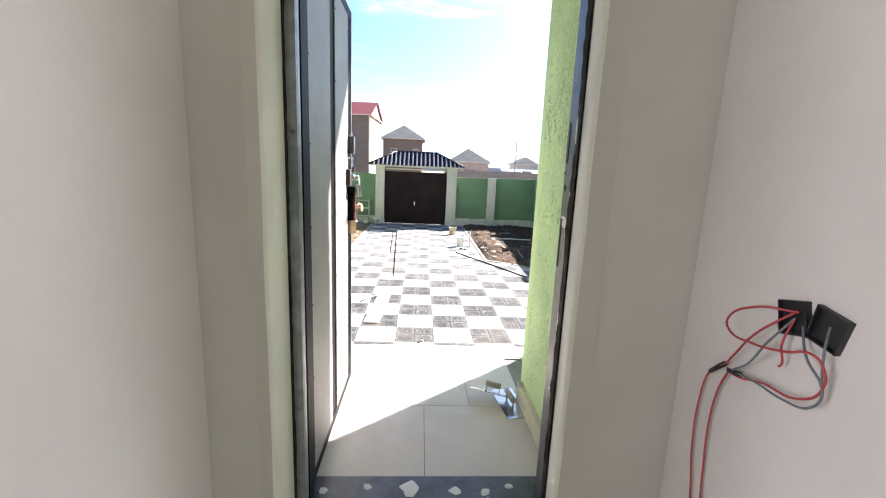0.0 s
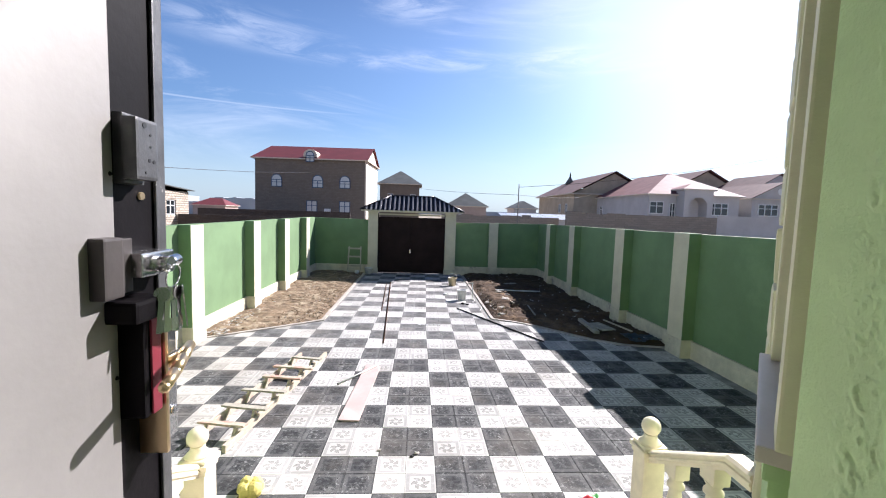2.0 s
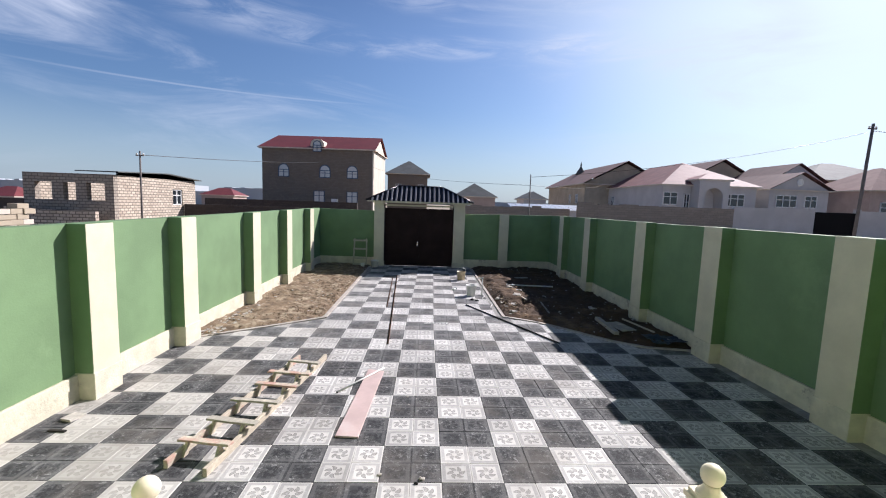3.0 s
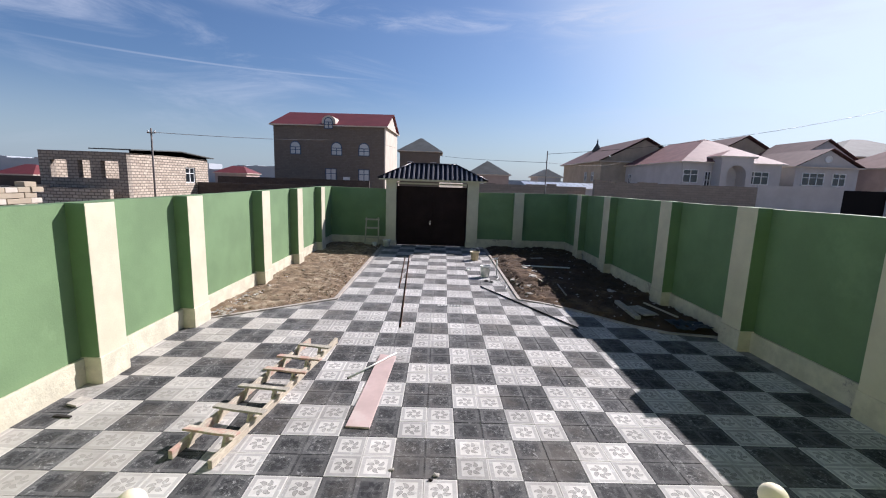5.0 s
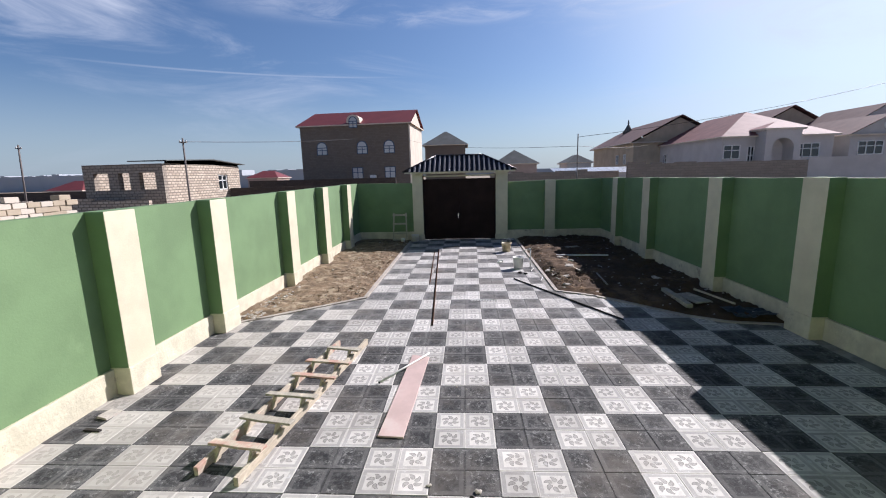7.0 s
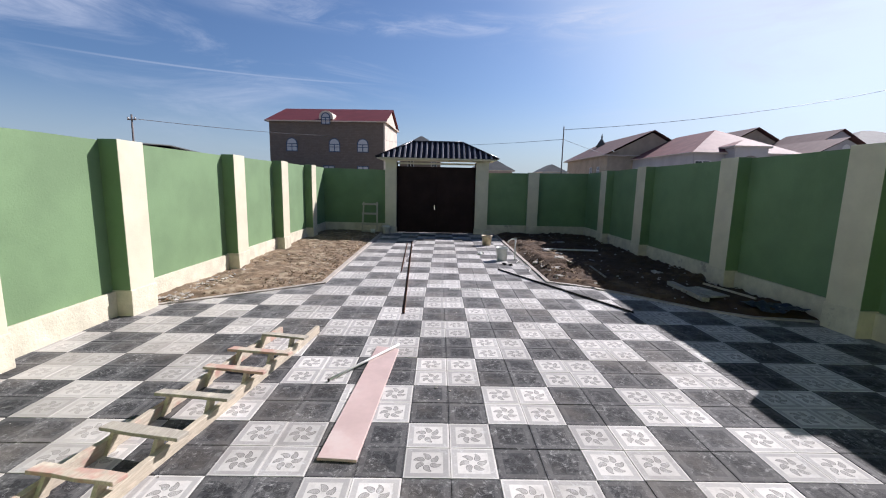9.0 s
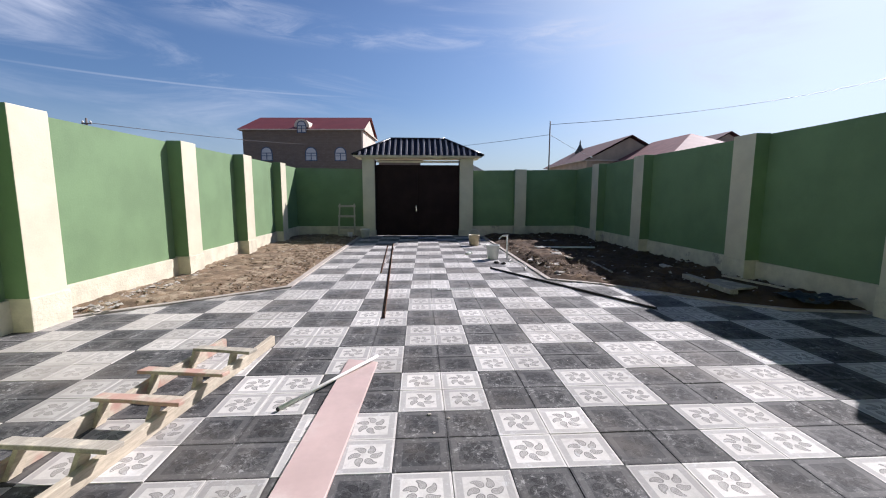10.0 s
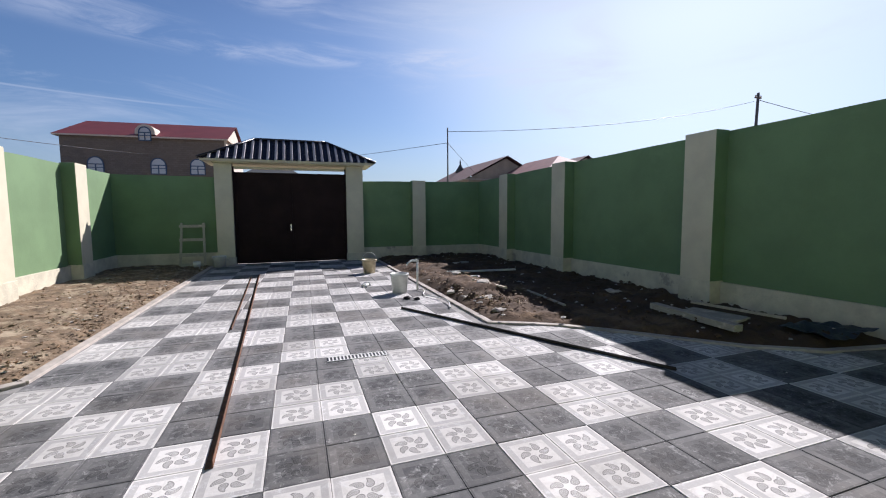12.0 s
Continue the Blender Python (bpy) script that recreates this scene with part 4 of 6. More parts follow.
strip = dpart("edge_strip", bm, STEEL_JAMB, "worn folded edge strip", leaf)
bm = B()
box(bm, -0.135, -0.126, -5.09, -4.158, H0, H1)
dpart("outer_skin", bm, STEEL_DARK, "dark outer sheet with folded edge", leaf)
# locks
LOCK_Y = 0.018
bm = B()
box(bm, -0.077, -0.052, -4.29, -4.245, 2.628, 2.728, bevel=0.003)
box(bm, -0.052, -0.030, -4.296, -4.246, 2.634, 2.722, bevel=0.005)
for z in (2.652, 2.667, 2.682, 2.697):
    tube(bm, (-0.041, -4.247, z), (-0.041, -4.240, z), 0.006, n=8)
lock = dpart("upper_lock", bm, STEEL_JAMB, "grey steel lock case")
bm = B()
for y, z, r in ((-4.288, 2.712, 0.0045), (-4.275, 2.7, 0.002), (-4.275, 2.683, 0.002), (-4.278, 2.663, 0.003), (-4.268, 2.662, 0.003), (-4.287, 2.645, 0.002)):
    tube(bm, (-0.0303, y + 0.01, z), (-0.0292, y + 0.01, z), r, n=8)
dpart("screw", bm, BLACK_PLASTIC, "", lock)
bm = B()
tube(bm, (-0.077, -4.235, 2.612), (-0.062, -4.235, 2.612), 0.006, n=10)
dpart("bolt_head", bm, BRASS, "small brass bolt head")
bm = B()
box(bm, -0.077, -0.040, -4.350, -4.312, 2.470, 2.553, bevel=0.004)
lb = dpart("lock_box", bm, LOCK_BROWN, "brown-grey folded steel lock box")
bm = B()
box(bm, -0.077, -0.050, -4.311, -4.280, 2.472, 2.550, bevel=0.002)
dpart("lock_plate", bm, LOCK_BROWN, "brown mounting plate", lb)
bm = B()
box(bm, -0.077, -0.034, -4.285, -4.205, 2.492, 2.528, bevel=0.003)
cyl = dpart("cylinder_plate", bm, CHROME, "bright chrome lock plate")
bm = B()
tube(bm, (-0.036, -4.255, 2.510), (-0.010, -4.255, 2.510), 0.012, n=16)
tube(bm, (-0.020, -4.255, 2.510), (-0.020, -4.222, 2.514), 0.009, n=14)
dpart("cylinder", bm, CHROME, "chrome lock cylinder", cyl)
bm = B()
for i in range(14):
    a0, a1 = 2 * math.pi * i / 14, 2 * math.pi * (i + 1) / 14
    tube(bm, (-0.006 + 0.003 * math.cos(a0), -4.258 + 0.018 * math.sin(a0), 2.492 + 0.018 * math.cos(a0)), (-0.006 + 0.003 * math.cos(a1), -4.258 + 0.018 * math.sin(a1), 2.492 + 0.018 * math.cos(a1)), 0.0012, n=5)
keys = dpart("key_ring", bm, CHROME, "steel key ring", cyl)
for i in range(5):
    bm = B()
    mm = Matrix.Translation((-0.006 + 0.004 * (i - 2), -4.260 + 0.006 * (i - 2), 2.474)) @ Matrix.Rotation(radians(5 * (i - 2)), 4, "X") @ Matrix.Rotation(radians(20 + 25 * i), 4, "Z")
    bmesh.ops.create_cone(bm, cap_ends=True, segments=12, radius1=0.011, radius2=0.011, depth=0.0022, matrix=mm @ Matrix.Translation((0, 0, -0.008)) @ Matrix.Rotation(radians(90), 4, "X"))
    box(bm, -0.0035, 0.0035, -0.0011, 0.0011, -0.066, -0.017, m=mm)
    box(bm, 0.0036, 0.0065, -0.0010, 0.0010, -0.064, -0.045, m=mm)
    dpart("key", bm, CHROME, "", cyl)
bm = B()
box(bm, -0.077, -0.018, -4.325, -4.250, 2.432, 2.464, bevel=0.006)
dpart("latch_block", bm, STEEL_DARK, "black latch block")
bm = B()
box(bm, -0.077, -0.030, -4.293, -4.256, 2.282, 2.431, bevel=0.004)
red = dpart("mortise_lock", bm, STEEL_DARK, "black mortise lock case")
bm = B()
box(bm, -0.0298, -0.026, -4.280, -4.258, 2.284, 2.429, bevel=0.0015)
dpart("face_plate", bm, RED_PLASTIC, "dark red face plate", red)
bm = B()
box(bm, -0.077, -0.024, -4.252, -4.243, 2.205, 2.415, bevel=0.003)
box(bm, -0.060, -0.036, -4.2428, -4.208, 2.215, 2.405, bevel=0.004)
plate = dpart("handle_plate", bm, BRASS, "brass handle plate")
bm = B()
box(bm, -0.0355, -0.031, -4.242, -4.210, 2.22, 2.40, bevel=0.002)
tube(bm, (-0.032, -4.226, 2.265), (-0.024, -4.226, 2.265), 0.008, n=12)
dpart("plate_inlay", bm, CHROME, "bright inlay with keyhole boss", plate)
bm = B()
pts = [Vector(q) for q in ((-0.034, -4.232, 2.345), (-0.014, -4.228, 2.356), (-0.016, -4.196, 2.364), (-0.006, -4.222, 2.366), (0.002, -4.250, 2.362), (0.009, -4.285, 2.352), (0.014, -4.320, 2.343))]
for k in (0, 1, 3, 4, 5):
    r = 0.009 if k == 0 else 0.0085
    tube(bm, pts[k] if k != 3 else pts[2], pts[k + 1], r, r)
    bmesh.ops.create_icosphere(bm, subdivisions=2, radius=r, matrix=Matrix.Translation(pts[k + 1]))
dpart("lever", bm, BRASS, "curved brass lever", plate)
LOCK_Y = 0.0
for z in (F + 0.35, F + 1.75):
    bm = B()
    tube(bm, (-0.065, -5.105, z - 0.06), (-0.065, -5.105, z + 0.06), 0.012)
    dpart("hinge", bm, STEEL_DARK)

# steel door frame with ragged plaster edges
fr = thing("door_frame", (0.36, -5.10, F), "black steel door frame set in chipped plaster", "door frame", kind="structure")


def fpart(name, bm, mats, label="", parent=None):
    bmesh.ops.translate(bm, vec=(-0.36, 5.15, -F), verts=bm.verts)
    return part(name, bm, mats, parent or fr, label)


bm = B()
box(bm, -0.087, -0.051, -5.262, -5.214, F, F + 2.09, bevel=0.016)
fpart("jamb_post", bm, JAMB_WORN_LIT, "worn steel tube jamb, its lit face put into pale blue")
bm = B()
box(bm, -0.098, -0.050, -5.2135, -5.155, F, F + 2.06, bevel=0.004)
fpart("rebate", bm, STEEL_DARK, "black rebate")
bm = B()
box(bm, 0.818, 0.898, -5.235, -5.146, F, F + 2.09, bevel=0.004)
rj = fpart("jamb_post", bm, STEEL_JAMB, "worn steel jamb with strike slots")
bm = B()
for z0, z1, y0, y1 in ((2.610, 2.742, -5.172, -5.153), (2.252, 2.424, -5.166, -5.156)):
    box(bm, 0.8155, 0.8185, y0, y1, z0, z1, bevel=0.001)
tube(bm, (0.8155, -5.168, 2.528), (0.8185, -5.168, 2.528), 0.010)
tube(bm, (0.8155, -5.155, 2.578), (0.8185, -5.155, 2.578), 0.004)
fpart("strike_slot", bm, BLACK_PLASTIC, "dark strike slots and hole", rj)
for y, z, ry, rz in ((-5.196, 2.409, 0.028, 0.014), (-5.178, 2.425, 0.02, 0.006), (-5.226, 2.73, 0.006, 0.05), (-5.222, 2.518, 0.006, 0.012), (-5.21, 2.385, 0.006, 0.02), (-5.222, 2.06, 0.007, 0.04), (-5.2, 1.8, 0.01, 0.006)):
    bm = B()
    bmesh.ops.create_icosphere(bm, subdivisions=3, radius=1.0, matrix=Matrix.Translation((0.8178, y, z)) @ Matrix.Diagonal((0.0016, ry, rz, 1)))
    for v in bm.verts:
        c = Vector((0, v.co.y - y, v.co.z - z))
        v.co += c * (0.55 * noise.noise(Vector((v.co.y * 90, v.co.z * 70, y * 50))) + 0.3 * noise.noise(Vector((v.co.y * 260, v.co.z * 240, 3))))
    for f in bm.faces:
        f.smooth = True
    fpart("plaster_smear", bm, WHITE_PLASTIC, "dried plaster smear", rj)
bm = B()
box(bm, -0.098, 0.898, -5.258, -5.150, F + 2.091, F + 2.12, bevel=0.004)
fpart("head", bm, STEEL_JAMB)
bm = B()
box(bm, -0.10, 0.88, -5.22, -5.06, F - 0.01, F + 0.02, bevel=0.005)
th = fpart("threshold", bm, STEEL_JAMB, "grey steel threshold with paint splashes")
for x, y, r in ((0.32, -5.13, 0.04), (0.50, -5.14, 0.025), (0.62, -5.15, 0.02), (0.15, -5.12, 0.018), (0.72, -5.12, 0.015), (-0.02, -5.14, 0.02)):
    bm = B()
    bmesh.ops.create_cone(bm, cap_ends=True, segments=9, radius1=r, radius2=r * 0.7, depth=0.003, matrix=Matrix.Translation((x, y, F + 0.0212)))
    for v in bm.verts:
        v.co.x += r * 0.5 * noise.noise(v.co * 60)
        v.co.y += r * 0.4 * noise.noise(v.co * 70 + Vector((4, 0, 0)))
    fpart("splash", bm, WHITE_PLASTIC, "", th)
# ragged foam and mortar strips between frame and plaster
for xa, ya, sgn in ((-0.088, -5.25, 1), (0.824, -5.226, -1)):
    bm = B()
    n = 90
    rows = []
    for i in range(n + 1):
        z = F + 2.09 * i / n
        j = 0.003 + 0.008 * abs(noise.noise(Vector((z * 14, sgn, 0)))) + 0.008 * max(0, noise.noise(Vector((z * 4, 5, sgn))))
        rows.append([bm.verts.new((xa - sgn * 0.004, ya - 0.016, z)), bm.verts.new((xa + sgn * j * 0.6, ya - 0.018 - 0.004 * noise.noise(Vector((z * 30, 2, 0))), z)), bm.verts.new((xa + sgn * (j + 0.004), ya, z))])
    for a, b in zip(rows, rows[1:]):
        for q in (0, 1):
            bm.faces.new((a[q], a[q + 1], b[q + 1], b[q]))
    bmesh.ops.recalc_face_normals(bm, faces=bm.faces)
    fpart("joint_filler", bm, IRON, "dark ragged joint filler")
# plaster reveals, slightly wavy, ending in a rounded arris
for sgn, xj, xc, xw in ((1, -0.090, -0.090, -0.135), (-1, 0.830, 0.784, 0.860)):
    bm = B()
    n = 70
    rows, back = [], []
    for i in range(n + 1):
        z = F + 2.12 * i / n
        wv = 0.003 * noise.noise(Vector((z * 5, xj * 9, 0)))
        pts = [(xj, -5.262 if sgn > 0 else -5.238), (xc * 0.5 + xj * 0.5 + wv, -5.35), (xc + wv, -5.430), (xc - sgn * 0.003 + wv, -5.439), (xc - sgn * 0.009 + wv, -5.4425)]
        rows.append([bm.verts.new((*p, z)) for p in pts])
        back.append((xc - sgn * 0.009 + wv, z))
    for a, b in zip(rows, rows[1:]):
        for q in range(len(a) - 1):
            f = bm.faces.new((a[q], a[q + 1], b[q + 1], b[q]))
            f.smooth = True
    bmesh.ops.recalc_face_normals(bm, faces=bm.faces)
    fpart("reveal", bm, REVEAL, "hand-smoothed pale plaster reveal")
    bm = B()
    for (xa, za), (xb_, zb) in zip(back, back[1:]):
        bm.faces.new([bm.verts.new(p) for p in ((xa, -5.4425, za), (xw, -5.4425, za), (xw, -5.4425, zb), (xb_, -5.4425, zb))])
    bmesh.ops.remove_doubles(bm, verts=bm.verts, dist=0.0005)
    fpart("return_strip", bm, PLASTER, "beige wall plaster up to the arris")

# opened wall box with loose wires
wb = thing("wall_socket_box", (1.13, -5.772, 2.295), "open black double wall box with loose red and grey wires", "socket box")
for dy, dz, tilt in ((0.036, 0.0, -14), (-0.040, 0.002, 12)):
    bm = B()
    mm = Matrix.Translation((0, dy, dz)) @ Matrix.Rotation(radians(tilt), 4, "X")
    for q in ((-0.034, -0.030, -0.036, 0.036), (0.030, 0.034, -0.036, 0.036), (-0.030, 0.030, -0.036, -0.032), (-0.030, 0.030, 0.032, 0.036)):
        box(bm, -0.014, 0.001, *q, m=mm)
    box(bm, -0.004, 0.001, -0.030, 0.030, -0.032, 0.032, m=mm)
    for v in bm.verts:
        if v.co.x < -0.01:
            v.co.y += 0.004 * noise.noise(v.co * 90)
            v.co.z += 0.005 * noise.noise(v.co * 80 + Vector((5, 0, 0)))
    part("box_shell", bm, BLACK_PLASTIC, wb, "broken-edged black box")
for pts, mt, r in [
    ([(-0.01, 0.025, 0.015), (-0.05, 0.09, 0.004), (-0.06, 0.15, -0.045), (-0.055, 0.15, -0.07), (-0.05, 0.08, -0.078), (-0.045, 0.0, -0.062), (-0.04, -0.05, -0.045), (-0.035, -0.07, -0.06), (-0.03, -0.072, -0.11), (-0.03, -0.03, -0.15), (-0.025, 0.06, -0.165), (-0.02, 0.15, -0.19), (-0.018, 0.175, -0.185)], WIRE_RED, 0.0026),
    ([(-0.01, 0.035, 0.01), (-0.04, 0.08, -0.05), (-0.03, 0.15, -0.14), (-0.02, 0.185, -0.18), (-0.016, 0.232, -0.22), (-0.012, 0.262, -0.33), (-0.01, 0.262, -0.46), (-0.01, 0.235, -0.62), (-0.01, 0.225, -0.98)], WIRE_RED, 0.0026),
    ([(-0.02, 0.165, -0.186), (-0.015, 0.195, -0.25), (-0.012, 0.212, -0.36), (-0.01, 0.205, -0.52), (-0.01, 0.195, -0.62), (-0.01, 0.19, -0.98)], WIRE_RED, 0.0026),
    ([(-0.01, 0.03, 0.0), (-0.04, 0.05, -0.06), (-0.04, 0.09, -0.13), (-0.025, 0.15, -0.178)], WIRE_GREY, 0.0026),
    ([(-0.02, 0.15, -0.182), (-0.03, 0.07, -0.17), (-0.03, -0.0, -0.17), (-0.03, -0.055, -0.155), (-0.03, -0.075, -0.11), (-0.03, -0.03, -0.06), (-0.01, 0.01, -0.01)], WIRE_GREY, 0.0026),
    ([(-0.01, -0.045, 0.01), (-0.03, -0.062, -0.03), (-0.03, -0.07, -0.1)], WIRE_GREY, 0.0024),
    ([(-0.01, 0.03, 0.0), (-0.03, 0.028, -0.06), (-0.02, 0.03, -0.105), (-0.02, 0.036, -0.112)], WIRE_RED, 0.0024),
]:
    cable("wire", pts, r, mt, wb, "red wire" if mt is WIRE_RED else "grey wire")
for a, b in (((-0.018, 0.185, -0.178), (-0.016, 0.232, -0.222)), ((-0.02, 0.13, -0.18), (-0.02, 0.168, -0.188))):
    bm = B()
    tube(bm, a, b, 0.006)
    part("tape", bm, BLACK_PLASTIC, wb, "black tape joint")

# ---- stair newels and balustrades ----
def turned_square(bm, steps, bevel=0.012):
    """Stack of bevelled square blocks: (half width, z0, z1)."""
    for hw, z0, z1 in steps:
        box(bm, -hw, hw, -hw, hw, z0, z1, bevel=bevel)


for side, (nx_, ny_, drop) in enumerate(((2.05, -2.14, 0.0), (-1.0, -2.26, -0.012))):
    bal = thing("balustrade", (nx_, ny_, 0.37 + drop), "cream cast stone stair balustrade with ball-topped newel", "balustrade", "stair balustrades")
    bm = B()
    turned_square(bm, ((0.088, 0.0, 0.09), (0.078, 0.085, 0.565)), 0.02)
    for v in bm.verts:
        v.co += Vector((1, 1, 0)) * 0.004 * noise.noise(v.co * 9 + Vector((side, 0, 0)))
    part("newel_post", bm, RAIL_STONE, bal, "square newel with chamfered corners and a marbled face")
    bm = B()
    turned_square(bm, ((0.086, 0.563, 0.60), (0.098, 0.598, 0.635), (0.082, 0.633, 0.66)), 0.011)
    lathe(bm, [(0.080, 0.658), (0.070, 0.672), (0.050, 0.690), (0.043, 0.712), (0.046, 0.728)], n=20)
    cap = part("newel_cap", bm, RAIL_STONE, bal, "stepped square cap")
    bm = B()
    bmesh.ops.create_uvsphere(bm, u_segments=28, v_segments=18, radius=0.064, matrix=Matrix.Translation((0, 0, 0.778)))
    for f in bm.faces:
        f.smooth = True
    part("ball", bm, RAIL_STONE, cap, "smooth cream ball finial")
    end = -0.93 if side == 0 else -0.82
    run = [Vector((0, -0.06, 0.545)), Vector((0, -0.76, 0.935)), Vector((0, end, 0.935))]
    bm = B()
    prof = [(-0.050, 0), (0.050, 0), (0.050, 0.022), (0.060, 0.028), (0.060, 0.044), (0.050, 0.049), (0.050, 0.058), (0.058, 0.064), (0.058, 0.078), (0.040, 0.090), (-0.040, 0.090), (-0.058, 0.078), (-0.058, 0.064), (-0.050, 0.058), (-0.050, 0.049), (-0.060, 0.044), (-0.060, 0.028), (-0.050, 0.022)]
    rings = [[bm.verts.new(q + Vector((a, 0, b))) for a, b in prof] for q in run]
    for a, b in zip(rings, rings[1:]):
        for i in range(len(prof)):
            bm.faces.new((a[i], a[(i + 1) % len(prof)], b[(i + 1) % len(prof)], b[i]))
    bm.faces.new(rings[0])
    bm.faces.new(rings[-1][::-1])
    bmesh.ops.recalc_face_normals(bm, faces=bm.faces)
    part("handrail", bm, RAIL_STONE, bal, "moulded cream handrail")
    for f_ in (0.36, 0.82):
        q = run[0].lerp(run[1], f_)
        # the foot stands on the stair beneath
        foot, top = (0.13, q.z + 0.042) if f_ < 0.5 else (0.33, q.z + 0.042)
        h = top - foot
        bm = B()
        box(bm, -0.05, 0.05, q.y - 0.05, q.y + 0.05, foot, foot + 0.06, bevel=0.008)
        box(bm, -0.049, 0.049, q.y - 0.058, q.y + 0.058, top - 0.115, top, bevel=0.008)
        lathe(bm, [(0.035, 0.055), (0.052, 0.075), (0.052, 0.09), (0.036, 0.105), (0.052, 0.16), (0.064, 0.20), (0.058, 0.24), (0.038, h - 0.225), (0.034, h - 0.2), (0.052, h - 0.185), (0.052, h - 0.168), (0.036, h - 0.15), (0.054, h - 0.112)], (0, q.y, foot), n=18)
        part("baluster", bm, RAIL_STONE, bal)


# ---- things in the yard ----
# wooden ladder lying on the paving: rails on edge, cleats, and treads nailed over them
lad = thing("wooden_ladder", (0, 0, 0), "rough sawn wooden ladder lying flat on the paving", "ladder")
RAILS = (((-2.06, -0.42), (-1.64, 2.44)), ((-1.63, -0.54), (-1.22, 2.48)))
for k, (a, b) in enumerate(RAILS):
    bm = B()
    a, b = Vector((*a, 0)), Vector((*b, 0))
    d = b - a
    m = Matrix.Translation(a) @ Matrix.Rotation(math.atan2(d.y, d.x), 4, "Z")
    box(bm, 0, d.length, -0.022, 0.022, 0.0, 0.085)
    bmesh.ops.subdivide_edges(bm, edges=[e for e in bm.edges if abs(e.verts[0].co.x - e.verts[1].co.x) > 1], cuts=22)
    for v in bm.verts:
        v.co.y += 0.007 * noise.noise(Vector((v.co.x * 2.2, k * 7, 0)))
        if v.co.z > 0.04:
            v.co.z += 0.014 * noise.noise(Vector((v.co.x * 3.1, k * 9, 4)))
    bmesh.ops.bevel(bm, geom=[e for e in bm.edges if len(e.link_faces) == 2 and e.calc_face_angle(0) > 1.2], offset=0.003, segments=1, affect="EDGES")
    bmesh.ops.transform(bm, matrix=m, verts=bm.verts)
    part("side_rail", bm, WOOD_RED if k == 0 else WOOD, lad)
for i, (x0, y0, x1, y1) in enumerate(((-2.07, -0.15, -1.52, -0.24), (-2.0, 0.27, -1.42, 0.16), (-1.95, 0.73, -1.35, 0.65), (-1.84, 1.20, -1.27, 1.11), (-1.82, 1.60, -1.20, 1.50), (-1.66, 2.02, -1.18, 1.92))):
    bm = B()
    d = Vector((x1 - x0, y1 - y0, 0))
    turn = math.atan2(d.y, d.x)
    m = Matrix.Translation((x0, y0, 0.138)) @ Matrix.Rotation(turn, 4, "Z") @ Matrix.Rotation(radians((-7, -5, -8, -4, -6, -5)[i]), 4, "X")
    box(bm, 0, d.length, -0.05, 0.05, 0.0, 0.024)
    bmesh.ops.subdivide_edges(bm, edges=[e for e in bm.edges if abs(e.verts[0].co.x - e.verts[1].co.x) > 0.3], cuts=6)
    for v in bm.verts:
        v.co.y += 0.012 * noise.noise(Vector((v.co.x * 5, i * 3, v.co.y * 9)))
        v.co.x += 0.012 * noise.noise(Vector((i * 5, v.co.y * 40, 1)))
    bmesh.ops.bevel(bm, geom=[e for e in bm.edges if len(e.link_faces) == 2 and e.calc_face_angle(0) > 1.2], offset=0.003, segments=1, affect="EDGES")
    bmesh.ops.transform(bm, matrix=m, verts=bm.verts)
    part("rung", bm, WOOD_RED if i in (0, 3, 4) else WOOD_GREY, lad, "rung stained with red paint" if i in (0, 3, 4) else "greyed board rung")
    for k, (a, b) in enumerate(RAILS):
        ym = (y0 if k == 0 else y1) + 0.01
        xm = a[0] + (b[0] - a[0]) * (ym - a[1]) / (b[1] - a[1]) + (0.036 if k == 0 else -0.036)
        bm = B()
        box(bm, -0.014, 0.014, -0.035, 0.035, 0.004, 0.143)
        for v in bm.verts:
            v.co.y += (v.co.z - 0.143) * 0.55
        bmesh.ops.transform(bm, matrix=Matrix.Translation((xm, ym, 0)) @ Matrix.Rotation(-0.14, 4, "Z"), verts=bm.verts)
        part("cleat", bm, WOOD, lad)
# pink stone slab and the thin tube over its end
bm = B()
vs = [(-0.565, 0.15), (-0.305, 0.13), (-0.205, 1.98), (-0.455, 2.05)]
poly(bm, vs, 0.004, 0.022)
es = [e for e in bm.edges if abs(e.verts[0].co.z - e.verts[1].co.z) < 1e-6 and e.verts[0].co.z > 0.02]
bmesh.ops.bevel(bm, geom=es, offset=0.003, segments=1, affect="EDGES")
slab = tagged(part("stone_slab", bm, MARBLE), "pink veined polished stone slab lying on the paving", "stone slab")
bm = B()
tube(bm, (-0.77, 1.25, 0.014), (-0.21, 2.045, 0.045), 0.013)
tube(bm, (-0.775, 1.243, 0.0137), (-0.77, 1.25, 0.014), 0.014, mi=1)
tagged(part("thin_tube", bm, [WHITE_PLASTIC, IRON]), "pale thin tube resting on the stone slab", "tube")


def bar(name, a, b, w_, h, mat, label):
    bm = B()
    a, b = Vector((*a, 0)), Vector((*b, 0))
    d = b - a
    m = Matrix.Translation(a) @ Matrix.Rotation(math.atan2(d.y, d.x), 4, "Z")
    box(bm, 0, d.length, -w_ / 2, -w_ / 2 + 0.004, 0.001, h, m=m)
    box(bm, 0, d.length, -w_ / 2, w_ / 2, 0.001, 0.005, m=m)
    return tagged(part(name, bm, mat), label, "iron bar", "iron bars on the paving")


